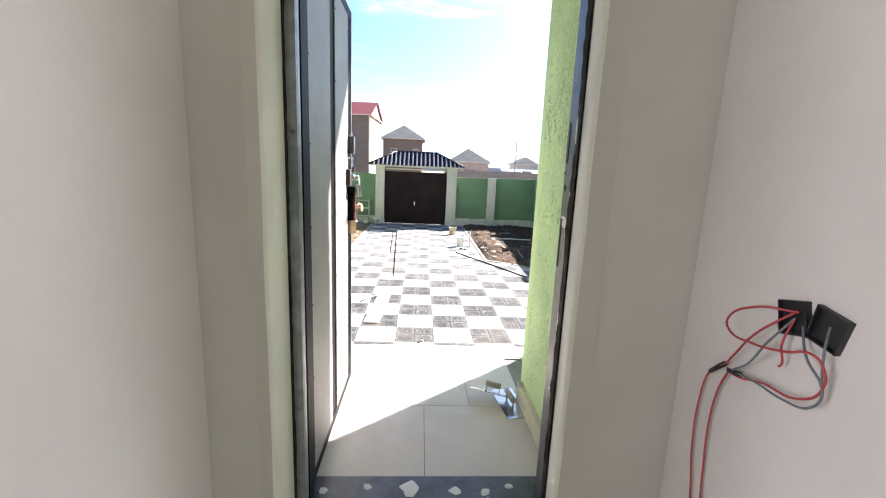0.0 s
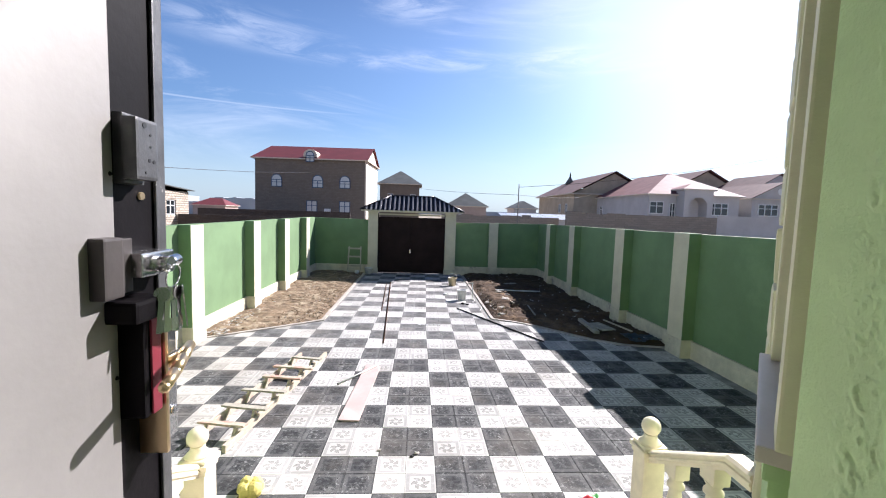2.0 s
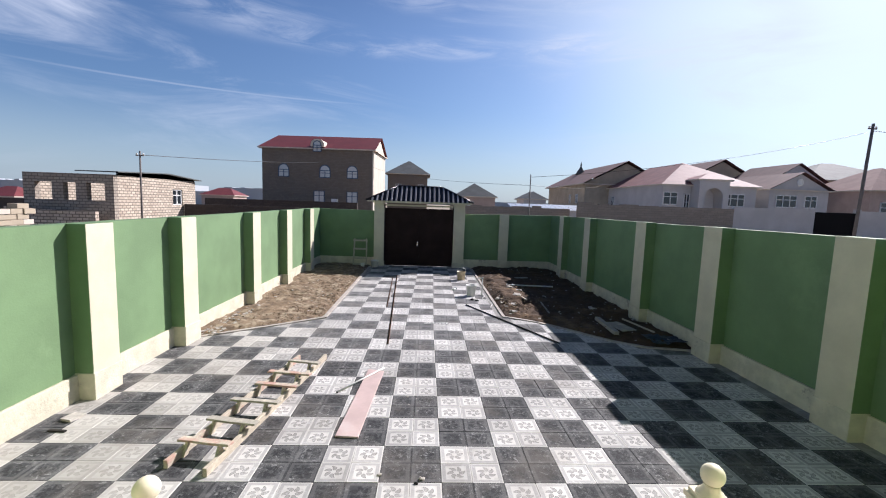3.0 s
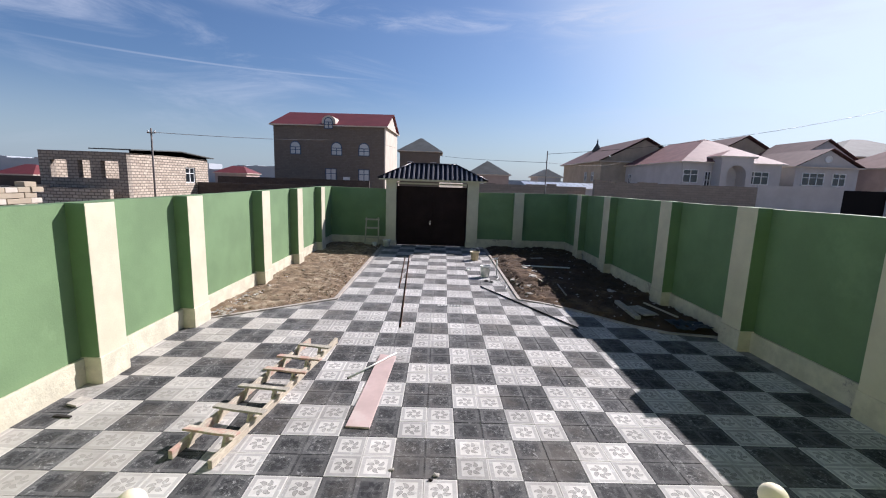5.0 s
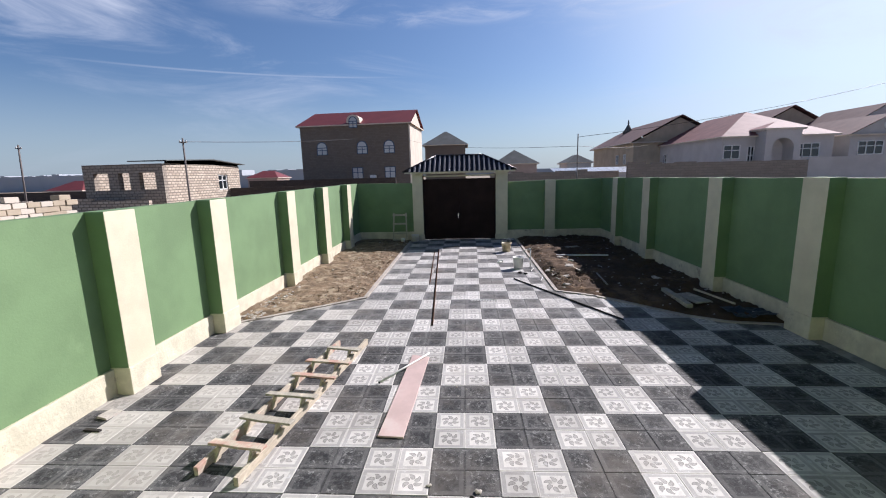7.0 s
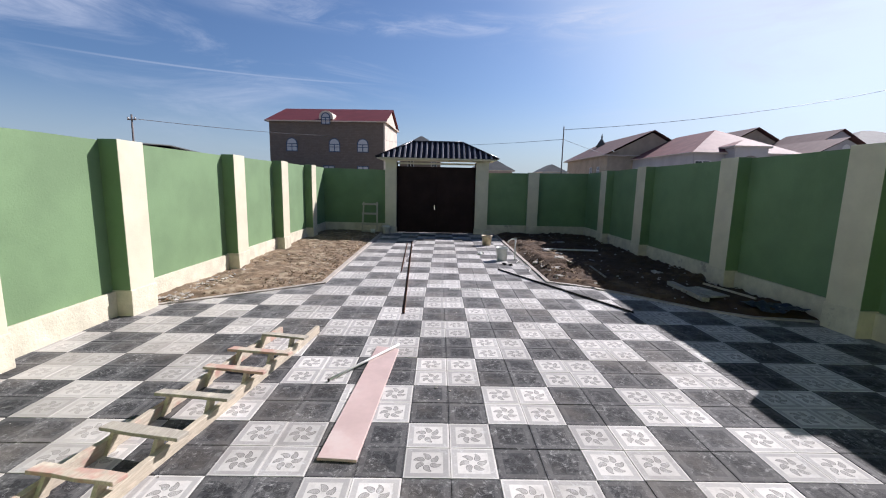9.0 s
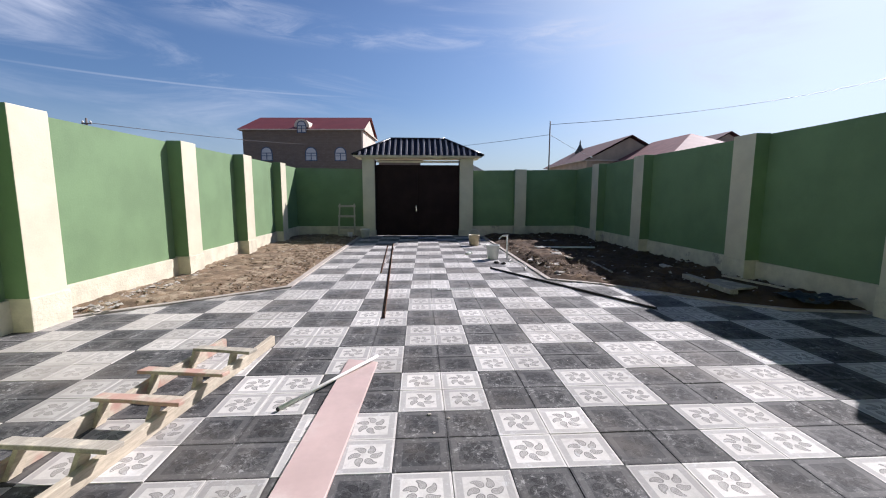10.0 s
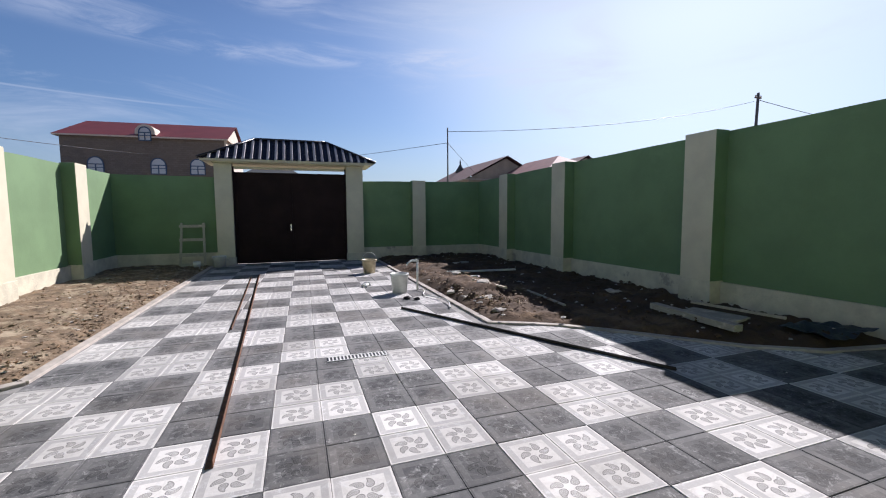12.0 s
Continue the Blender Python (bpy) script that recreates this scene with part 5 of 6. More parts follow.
bar("angle_iron", (-0.27, 3.28), (-0.62, 10.75), 0.04, 0.038, RUST, "long rusty angle iron lying along the paving")
bar("angle_iron", (-0.55, 6.1), (-0.74, 10.35), 0.03, 0.028, RUST, "shorter rusty angle iron beside the long one")
bar("angle_iron", (1.50, 6.45), (3.05, 3.48), 0.036, 0.032, IRON, "dark angle iron lying slantwise on the paving")
# drain grate
gr = thing("drain_grate", (0.67, 4.72, 0), "small slotted drain grate let into the paving", "drain grate")
bm = B()
box(bm, -0.27, 0.27, -0.06, 0.06, -0.02, 0.002)
part("tray", bm, BLACK_PLASTIC, gr)
for i in range(17):
    bm = B()
    box(bm, -0.256 + i * 0.0315, -0.242 + i * 0.0315, -0.05, 0.05, 0.001, 0.006, bevel=0.001)
    part("slot_bar", bm, WHITE_PLASTIC, gr)
for y0 in (-0.06, 0.05):
    bm = B()
    box(bm, -0.27, 0.27, y0, y0 + 0.01, 0.001, 0.006)
    part("grate_rim", bm, WHITE_PLASTIC, gr)


def bucket(at, r, h, mat, label, tilt=0.0, handle_up=False):
    ob = thing("bucket", Matrix.Translation(at) @ Matrix.Rotation(tilt, 4, "Z"), label, "bucket", "buckets in the yard")
    bm = B()
    lathe(bm, [(r * 0.8, 0.0), (r * 0.99, h * 0.88), (r * 1.06, h * 0.9), (r * 1.06, h), (r * 0.96, h), (r * 0.78, 0.02)], n=24)
    bmesh.ops.recalc_face_normals(bm, faces=bm.faces)
    part("body", bm, mat, ob)
    pts = []
    for i in range(13):
        a = math.pi * i / 12
        pts.append((r * 1.08 * math.cos(a), 0.0 if handle_up else -r * 0.9 * math.sin(a), h * 0.92 + (r * 1.15 * math.sin(a) if handle_up else -0.05 * math.sin(a))))
    cable("handle", pts, 0.005, WHITE_PLASTIC, ob, "plain bail handle")
    return ob


bucket((1.74, 7.62, 0.0), 0.145, 0.32, WHITE_PLASTIC, "white plastic bucket with mortar smears on the paving")
bucket((1.66, 10.15, 0.0), 0.155, 0.30, YELLOW_PAIL, "yellowed plastic pail with its handle up", 0.2, True)
bucket((-1.66, 12.6, 0.0), 0.15, 0.28, WHITE_PLASTIC, "white plastic bucket beside the gate post")
# standpipe with tap
tap = thing("standpipe", (2.08, 7.75, 0.0), "white plastic water standpipe with a bent spout", "water tap")
bm = B()
tube(bm, (0, 0, -0.05), (0, 0, 0.50), 0.017)
part("pipe", bm, WHITE_PLASTIC, tap)
bm = B()
tube(bm, (0.02, 0, 0.50), (-0.10, -0.01, 0.505), 0.018)
tube(bm, (-0.10, -0.01, 0.505), (-0.17, -0.015, 0.46), 0.014)
tube(bm, (-0.17, -0.015, 0.46), (-0.19, -0.016, 0.42), 0.012)
part("spout", bm, WHITE_PLASTIC, tap)
bm = B()
box(bm, -0.03, 0.04, -0.008, 0.008, 0.525, 0.54, bevel=0.003)
tube(bm, (0, 0, 0.5), (0, 0, 0.53), 0.008)
part("tap_lever", bm, CHROME, tap)
cable("hose", [(2.07, 7.72, 0.03), (2.12, 7.5, 0.03), (2.03, 7.2, 0.02), (2.12, 6.95, 0.03), (2.2, 6.6, 0.03), (2.1, 6.2, 0.02)], 0.009, WHITE_PLASTIC)
tagged(bpy.data.objects["hose"], "pale thin hose lying by the standpipe", "hose")
WOOD_LADDER = wood_material("pale dusty wood", (0.5, 0.47, 0.38))
# little wooden ladder against the end wall
sl = thing("step_ladder", (-2.30, 12.86, 0.04), "small weathered wooden ladder leaning on the green wall", "ladder")
for sx in (-1, 1):
    bm = B()
    box(bm, -0.025, 0.025, -0.02, 0.02, 0, 1.08, m=Matrix.Translation((sx * 0.27, 0, 0)) @ Matrix.Rotation(radians(-11), 4, "X") @ Matrix.Rotation(radians(-sx * 1.5), 4, "Y"), bevel=0.003)
    part("side_rail", bm, WOOD_LADDER, sl)
for z in (0.02, 0.26, 0.64, 0.98):
    bm = B()
    box(bm, -0.29, 0.29, -0.03, 0.0, z - 0.035, z + 0.035, m=Matrix.Translation((0, z * 0.19 - 0.02, 0)), bevel=0.003)
    part("rung", bm, WOOD_LADDER, sl)
bm = B()
lathe(bm, [(0.07, 0.0), (0.085, 0.13), (0.075, 0.13), (0.06, 0.02)], (-2.1, 12.3, 0.06), n=16)
bmesh.ops.recalc_face_normals(bm, faces=bm.faces)
tagged(part("small_pail", bm, WHITE_PLASTIC), "small pale pail on the soil by the wall", "pail")


# timber and scraps on the soil
def plank(name, a, b, w_, h, mat, label, z=0.09):
    bm = B()
    a, b = Vector((*a, z)), Vector((*b, z))
    d = b - a
    m = Matrix.Translation(a) @ Matrix.Rotation(math.atan2(d.y, d.x), 4, "Z")
    box(bm, 0, d.length, -w_ / 2, w_ / 2, 0, h, m=m, bevel=0.004)
    return tagged(part(name, bm, mat), label, "plank", "timber scraps on the soil")


plank("beam", (4.42, 5.05), (4.36, 3.92), 0.11, 0.07, WOOD_GREY, "grey weathered beam on the dark soil", 0.07)
plank("board", (4.62, 4.75), (4.75, 4.15), 0.34, 0.03, WOOD_GREY, "short grey board beside the beam", 0.08)
plank("batten", (5.0, 5.0), (5.2, 4.0), 0.035, 0.03, WOOD, "thin pale batten by the wall foot", 0.1)
plank("batten", (3.02, 8.9), (4.5, 8.75), 0.05, 0.035, WHITE_PLASTIC, "long pale batten lying on the soil", 0.09)
plank("batten", (3.52, 6.6), (3.42, 5.5), 0.03, 0.025, WOOD_GREY, "thin grey batten lying on the soil", 0.08)
plank("batten", (2.95, 7.4), (3.1, 6.5), 0.04, 0.03, WOOD, "pale broken batten on the heap", 0.16)
plank("board", (3.25, 9.9), (4.0, 10.2), 0.12, 0.03, WOOD_GREY, "dark short board on the soil", 0.12)
for i, (x, y, r, z) in enumerate(((2.72, 6.35, 0.13, 0.09), (2.95, 7.0, 0.17, 0.2), (3.0, 8.3, 0.12, 0.16), (2.6, 5.75, 0.1, 0.05), (2.45, 7.1, 0.11, 0.06), (4.7, 6.1, 0.12, 0.09), (3.2, 7.9, 0.09, 0.15))):
    bm = B()
    bmesh.ops.create_icosphere(bm, subdivisions=2, radius=r, matrix=Matrix.Translation((x, y, z)) @ Matrix.Rotation(i, 4, "Z") @ Matrix.Diagonal((1.0, 0.62, 0.22, 1)))
    for v in bm.verts:
        v.co += Vector((1, 1, 0.5)) * 0.04 * noise.noise(v.co * 14 + Vector((i, 0, 0)))
    tagged(part("rubble_piece", bm, RUBBLE if i != 6 else WHITE_PLASTIC), "flat pale lump of broken plaster on the soil", "rubble", "rubble pieces")
bm = B()
bmesh.ops.create_grid(bm, x_segments=16, y_segments=12, size=0.5, matrix=Matrix.Translation((5.18, 3.62, 0.1)) @ Matrix.Diagonal((0.66, 0.5, 1, 1)))
for v in bm.verts:
    v.co.z += 0.07 * noise.noise(v.co * 4) + 0.04 * noise.noise(v.co * 10)
bmesh.ops.solidify(bm, geom=bm.faces[:], thickness=0.006)
tagged(part("plastic_sheet", bm, BLUE_CLOTH), "crumpled dark blue plastic sheet at the wall foot", "plastic sheet")
# bits on the paving
for x, y, r, mt, nm, lb in ((0.41, -0.56, 0.028, RUBBLE, "mortar_lump", "small dark mortar lump on the paving"), (0.0, -0.5, 0.02, RUBBLE, "mortar_lump", "small pale mortar lump on the paving"),
                            (0.36, -0.62, 0.02, IRON, "mortar_lump", "small dark mortar lump on the paving"), (0.2, 1.15, 0.012, RUBBLE, "mortar_lump", "small pale mortar lump on the paving"),
                            (0.32, 1.1, 0.009, RUBBLE, "mortar_lump", "small pale mortar lump on the paving"), (1.28, 8.35, 0.06, WHITE_PLASTIC, "torn_bag", "torn white paper bag on the paving"), (1.35, 8.5, 0.07, WHITE_PLASTIC, "torn_bag", "crumpled white bag on the paving"),
                            (1.72, 7.05, 0.05, IRON, "rag", "dark rag on the paving by the bucket"),
                            (1.85, 6.95, 0.045, IRON, "rag", "dark rag on the paving by the bucket")):
    bm = B()
    bmesh.ops.create_icosphere(bm, subdivisions=2, radius=r, matrix=Matrix.Translation((x, y, r * 0.42)) @ Matrix.Diagonal((1.2, 0.8, 0.6, 1)))
    for v in bm.verts:
        v.co += Vector((1, 1, 0.6)) * r * 0.5 * noise.noise(v.co * (0.9 / r))
        v.co.z = max(0.001, v.co.z)
    tagged(part(nm, bm, mt), lb, "scrap", "scraps on the paving")
for nm, x, y, rz, w_, d_, h, mt, lb in (("tile_offcut", -3.67, 0.50, -12, 0.15, 0.16, 0.03, RUBBLE, "broken pale tile offcut near the wall foot"), ("iron_strip", -3.60, 0.22, -3, 0.20, 0.035, 0.018, IRON, "short dark iron strip on the paving by the wall")):
    bm = B()
    box(bm, -w_ / 2, w_ / 2, -d_ / 2, d_ / 2, 0.0, h, m=Matrix.Translation((x, y, 0.001)) @ Matrix.Rotation(radians(rz), 4, "Z"), bevel=0.004)
    for v in bm.verts:
        v.co += Vector((1, 1, 0)) * 0.015 * noise.noise(v.co * 13)
    tagged(part(nm, bm, mt), lb, "scrap", "scraps on the paving")
wr = thing("torn_wrapper", (2.05, -1.36, 0), "torn red and green plastic wrapper on the paving", "wrapper")
for mt, ox, oy, lb in ((material("red wrapper", (0.62, 0.04, 0.05), 0.4, vary=0.1, bump=0.1), -0.04, 0.0, "red piece"), (material("green wrapper", (0.1, 0.35, 0.08), 0.4, vary=0.1, bump=0.1), 0.05, 0.02, "green piece"), (WHITE_PLASTIC, 0.1, -0.02, "white piece")):
    bm = B()
    bmesh.ops.create_grid(bm, x_segments=8, y_segments=8, size=0.5, matrix=Matrix.Translation((ox, oy, 0.03)) @ Matrix.Rotation(0.5, 4, "Z") @ Matrix.Diagonal((0.07, 0.14, 1, 1)))
    for v in bm.verts:
        v.co.z += 0.03 * noise.noise(v.co * 20 + Vector((ox * 50, 0, 0)))
        v.co.z = max(0.002, v.co.z)
    bmesh.ops.solidify(bm, geom=bm.faces[:], thickness=0.001)
    part("piece", bm, mt, wr, lb)
bm = B()
for i in range(7):
    bmesh.ops.create_icosphere(bm, subdivisions=2, radius=0.05 + 0.012 * (i % 3), matrix=Matrix.Translation((-1.11 + 0.07 * math.cos(i * 1.1), -1.16 + 0.06 * math.sin(i * 1.1), 0.045)))
for v in bm.verts:
    v.co += Vector((1, 1, 1)) * 0.012 * noise.noise(v.co * 30)
    v.co.z = max(0.0, v.co.z)
tagged(part("foam_clump", bm, YELLOW_FOAM), "yellow lump of builder's foam on the paving", "foam")
# plastering tools on the porch
for at, rz, tip, lb in (((0.86, -4.42, F), 8, 0, "steel plastering float lying on the porch tiles"), ((0.76, -4.40, F + 0.05), 62, 24, "smaller steel float leaning on the other one")):
    tr = thing("plaster_float", Matrix.Translation(at) @ Matrix.Rotation(radians(rz), 4, "Z") @ Matrix.Rotation(radians(tip), 4, "Y"), lb, "trowel", "plastering tools")
    k = 1.0 if tip == 0 else 0.75
    bm = B()
    box(bm, -0.065 * k, 0.065 * k, -0.15 * k, 0.15 * k, 0.001, 0.004)
    part("blade", bm, CHROME, tr)
    bm = B()
    tube(bm, (0, -0.055 * k, 0.045), (0, 0.055 * k, 0.045), 0.016, n=12)
    part("grip", bm, WOOD_GREY, tr)
    for y in (-0.05 * k, 0.05 * k):
        bm = B()
        tube(bm, (0, y, 0.003), (0, y, 0.045), 0.005, n=8)
        part("bracket", bm, CHROME, tr)

# ---- neighbourhood beyond the walls ----
def far_window(parent, m, wd, h, arched, frame_mat, glass, mullion=2):
    """Window in a facade; local x across, y out of the wall (towards -y), z up from its sill."""
    bm = B()
    box(bm, -wd / 2 + 0.05, wd / 2 - 0.05, -0.03, 0.02, 0.05, h - 0.05)
    if arched:
        n = 12
        ring = [bm.verts.new((wd / 2 * 0.95 * math.cos(math.pi * i / n), -0.03, h - 0.05 + wd / 2 * 0.95 * math.sin(math.pi * i / n))) for i in range(n + 1)]
        bm.faces.new(ring)
    bmesh.ops.transform(bm, matrix=m, verts=bm.verts)
    win = part("window", bm, glass, parent)
    bm = B()
    bars = [(-wd / 2, -wd / 2 + 0.09, 0, h), (wd / 2 - 0.09, wd / 2, 0, h), (-wd / 2, wd / 2, 0, 0.09), (-wd / 2, wd / 2, h - 0.09, h)]
    mullion = 3 if wd > 1.9 else mullion
    bars += [(-wd / 2 + wd * i / mullion - 0.045, -wd / 2 + wd * i / mullion + 0.045, 0, h) for i in range(1, mullion)]
    bars.append((-wd / 2, wd / 2, h * 0.62 - 0.035, h * 0.62 + 0.035))
    for q in bars:
        box(bm, q[0], q[1], -0.08, 0.0, q[2], q[3])
    if arched:
        n = 12
        for i in range(n):
            a0, a1 = math.pi * i / n, math.pi * (i + 1) / n
            vv = [bm.verts.new((r * math.cos(a), -0.08, h + r * math.sin(a))) for r, a in ((wd / 2, a0), (wd / 2, a1), (wd / 2 - 0.12, a1), (wd / 2 - 0.12, a0))]
            bm.faces.new(vv[::-1])
    bmesh.ops.transform(bm, matrix=m, verts=bm.verts)
    part("frame", bm, frame_mat, win)


def hip_roof(bm, x0, x1, y0, y1, z, rise, inset, over=0.5, along="y", hip0=True, hip1=True):
    """Hipped or gabled roof with an overhang; the ridge runs along the given axis."""
    x0, x1, y0, y1 = x0 - over, x1 + over, y0 - over, y1 + over
    if along == "y":
        cx = (x0 + x1) / 2
        r0, r1 = (cx, y0 + (inset if hip0 else 0), z + rise), (cx, y1 - (inset if hip1 else 0), z + rise)
        qs = [[(x0, y0, z), (x1, y0, z), r0], [(x1, y0, z), (x1, y1, z), r1, r0], [(x1, y1, z), (x0, y1, z), r1], [(x0, y1, z), (x0, y0, z), r0, r1]]
    else:
        cy = (y0 + y1) / 2
        r0, r1 = (x0 + (inset if hip0 else 0), cy, z + rise), (x1 - (inset if hip1 else 0), cy, z + rise)
        qs = [[(x0, y0, z), (x1, y0, z), r1, r0], [(x1, y0, z), (x1, y1, z), r1], [(x1, y1, z), (x0, y1, z), r0, r1], [(x0, y1, z), (x0, y0, z), r0]]
    open_ends = [k for k, hip in (((0, hip0), (2, hip1)) if along == "y" else ((3, hip0), (1, hip1))) if not hip]
    for k, q in enumerate(qs):
        if k not in open_ends:
            bm.faces.new([bm.verts.new(p_) for p_ in q])
    for q in [[(x0, y0, z - 0.02), (x0, y1, z - 0.02), (x1, y1, z - 0.02), (x1, y0, z - 0.02)]]:
        bm.faces.new([bm.verts.new(p_) for p_ in q])
    for q in ((x0, x1, y0, y0 + 0.08), (x0, x1, y1 - 0.08, y1), (x0, x0 + 0.08, y0 + 0.08, y1 - 0.08), (x1 - 0.08, x1, y0 + 0.08, y1 - 0.08)):
        box(bm, *q, z - 0.14, z - 0.001, mi=1)
    bmesh.ops.recalc_face_normals(bm, faces=bm.faces)


def house(at, rz, dims, wall_mat, roof_mat, rise, inset, label, along="y", hip0=True, hip1=True, over=0.5, windows=(), frame_mat=None, glass=None):
    """dims: x0, x1, y0, y1, z of the eaves in the house's own plan; windows: (face, along, sill, width, height, arched)."""
    frame_mat, glass = frame_mat or WHITE_FRAME, glass or GLASS
    ob = thing("house", Matrix.Translation(at) @ Matrix.Rotation(radians(rz), 4, "Z"), label, "house", "houses beyond the yard")
    x0, x1, y0, y1, z = dims
    bm = B()
    box(bm, x0, x1, y0, y1, -0.4, z)
    if not hip0 and along == "y":
        cx = (x0 + x1) / 2
        for yy_ in (y0, y1):
            bm.faces.new([bm.verts.new(p_) for p_ in ((x0, yy_, z - 0.01), (x1, yy_, z - 0.01), (cx, yy_, z + rise * (x1 - x0) / (x1 - x0 + 2 * over)))])
    if not hip1 and along == "x":
        cy = (y0 + y1) / 2
        for xx_ in (x0, x1):
            bm.faces.new([bm.verts.new(p_) for p_ in ((xx_, y0, z - 0.01), (xx_, y1, z - 0.01), (xx_, cy, z + rise * (y1 - y0) / (y1 - y0 + 2 * over)))])
    part("wall", bm, wall_mat, ob)
    if rise:
        bm = B()
        hip_roof(bm, x0, x1, y0, y1, z, rise, inset, over, along, hip0, hip1)
        part("roof", bm, [roof_mat, STUCCO_PALE], ob)
    for face, s, sill, wd, h, arched in windows:
        if face == "front":
            m = Matrix.Translation((s, y0 - 0.01, sill))
        elif face == "west":
            m = Matrix.Translation((x0 - 0.01, s, sill)) @ Matrix.Rotation(radians(-90), 4, "Z")
        else:
            m = Matrix.Translation((x1 + 0.01, s, sill)) @ Matrix.Rotation(radians(90), 4, "Z")
        far_window(ob, m, wd, h, arched, frame_mat, glass)
    return ob


# tall three-storey house with red roof
big = house((-6.6, 50, 0), -3.5, (-14.2, 0, 0, 9.0, 9.12), STONE_HOUSE, ROOF_RED, 2.15, 0.7, "tall grey stone house with red sheet roof and arched windows", "x", True, False, 0.4,
            [("front", -11.4, 5.45, 1.4, 0.95, True), ("front", -6.1, 5.45, 1.4, 0.95, True), ("front", -2.6, 5.45, 1.4, 0.95, True), ("front", -6.85, 2.15, 1.4, 1.65, False), ("front", -2.6, 2.15, 1.4, 1.65, False),
             ("east", 2.2, 5.0, 0.7, 1.7, False), ("east", 5.0, 5.0, 0.7, 1.7, False), ("east", 4.5, 8.4, 0.6, 1.4, False)], BLUE_FRAME, GLASS_PALE)
# pale skin over the east end: sunlight on that side is in its colour
bm = B()
for q in ((-0.05, 0.12, -0.03, 9.0, 0, 9.1),):
    box(bm, *q)
tri = [bm.verts.new((0.125, y, z)) for y, z in ((0.0, 9.0), (9.0, 9.0), (4.5, 11.05))]
bm.faces.new(tri)
part("side_render", bm, STUCCO_PALE, big, "gable wall skin, sunlit tone put into its pale colour")
bm = B()
n = 14
dx0 = -7.0
outline = [(0.86 * math.cos(math.pi * i / n), 0.72 * math.sin(math.pi * i / n)) for i in range(n + 1)]
outline = [(0.86, -0.25)] + outline + [(-0.86, -0.25)]
f0 = [bm.verts.new((dx0 + x, -0.35, 9.55 + z)) for x, z in outline]
f1 = [bm.verts.new((dx0 + x, 2.6, 9.55 + z)) for x, z in outline]
bm.faces.new(f0)
for i in range(len(outline) - 1):
    bm.faces.new((f0[i], f0[i + 1], f1[i + 1], f1[i]))
bmesh.ops.recalc_face_normals(bm, faces=bm.faces)
dorm = part("dormer", bm, STUCCO_PALE, big, "round-topped roof dormer")
far_window(big, Matrix.Translation((dx0, -0.36, 8.66)), 1.1, 0.85, True, BLUE_FRAME, GLASS_PALE)
bm = B()
box(bm, -5.2, -4.4, -0.35, 0.0, 2.2, 2.8, bevel=0.03)
part("air_conditioner", bm, WHITE_FRAME, big, "white air conditioner unit")
# dark roofed house behind it, small gabled house and low buildings
house((-7.0, 75, 0), 0, (0, 7.4, 0, 9, 8.0), STONE_HOUSE, ROOF_GREY, 2.75, 4.0, "tan house with a dark hipped roof", "x", True, True, 0.5, [("front", 2.0, 4.6, 1.1, 1.5, False), ("front", 6.2, 4.8, 1.0, 1.3, False)])
house((4.55, 55, 0), 0, (0, 5.5, 0, 6, 3.85), STUCCO_PINK, ROOF_GREY, 1.95, 3.0, "small pinkish house with a grey pyramid roof", "y", True, True, 0.3, [("front", 2.0, 1.4, 1.0, 1.2, False)])
house((14.4, 56, 0), 0, (0, 3.2, 0, 5, 3.8), STUCCO_GREY, ROOF_GREY, 1.1, 1.5, "small grey outbuilding with hipped roof", "y", True, True, 0.3)
gh = thing("metal_shed", (10.4, 44, 0), "long low shed with bright zinc roof sheets", "shed")
bm = B()
box(bm, 0, 9.6, 0, 4, -0.4, 2.35)
part("wall", bm, STUCCO_GREY, gh)
bm = B()
for i in range(11):
    x = i * 0.9
    sheet(bm, [[(x, -0.3, 2.36), (x + 0.86, -0.3, 2.36), (x + 0.86, 4, 3.0), (x, 4, 3.0)]])
part("roof", bm, ROOF_SHINY, gh, "bright zinc sheets")
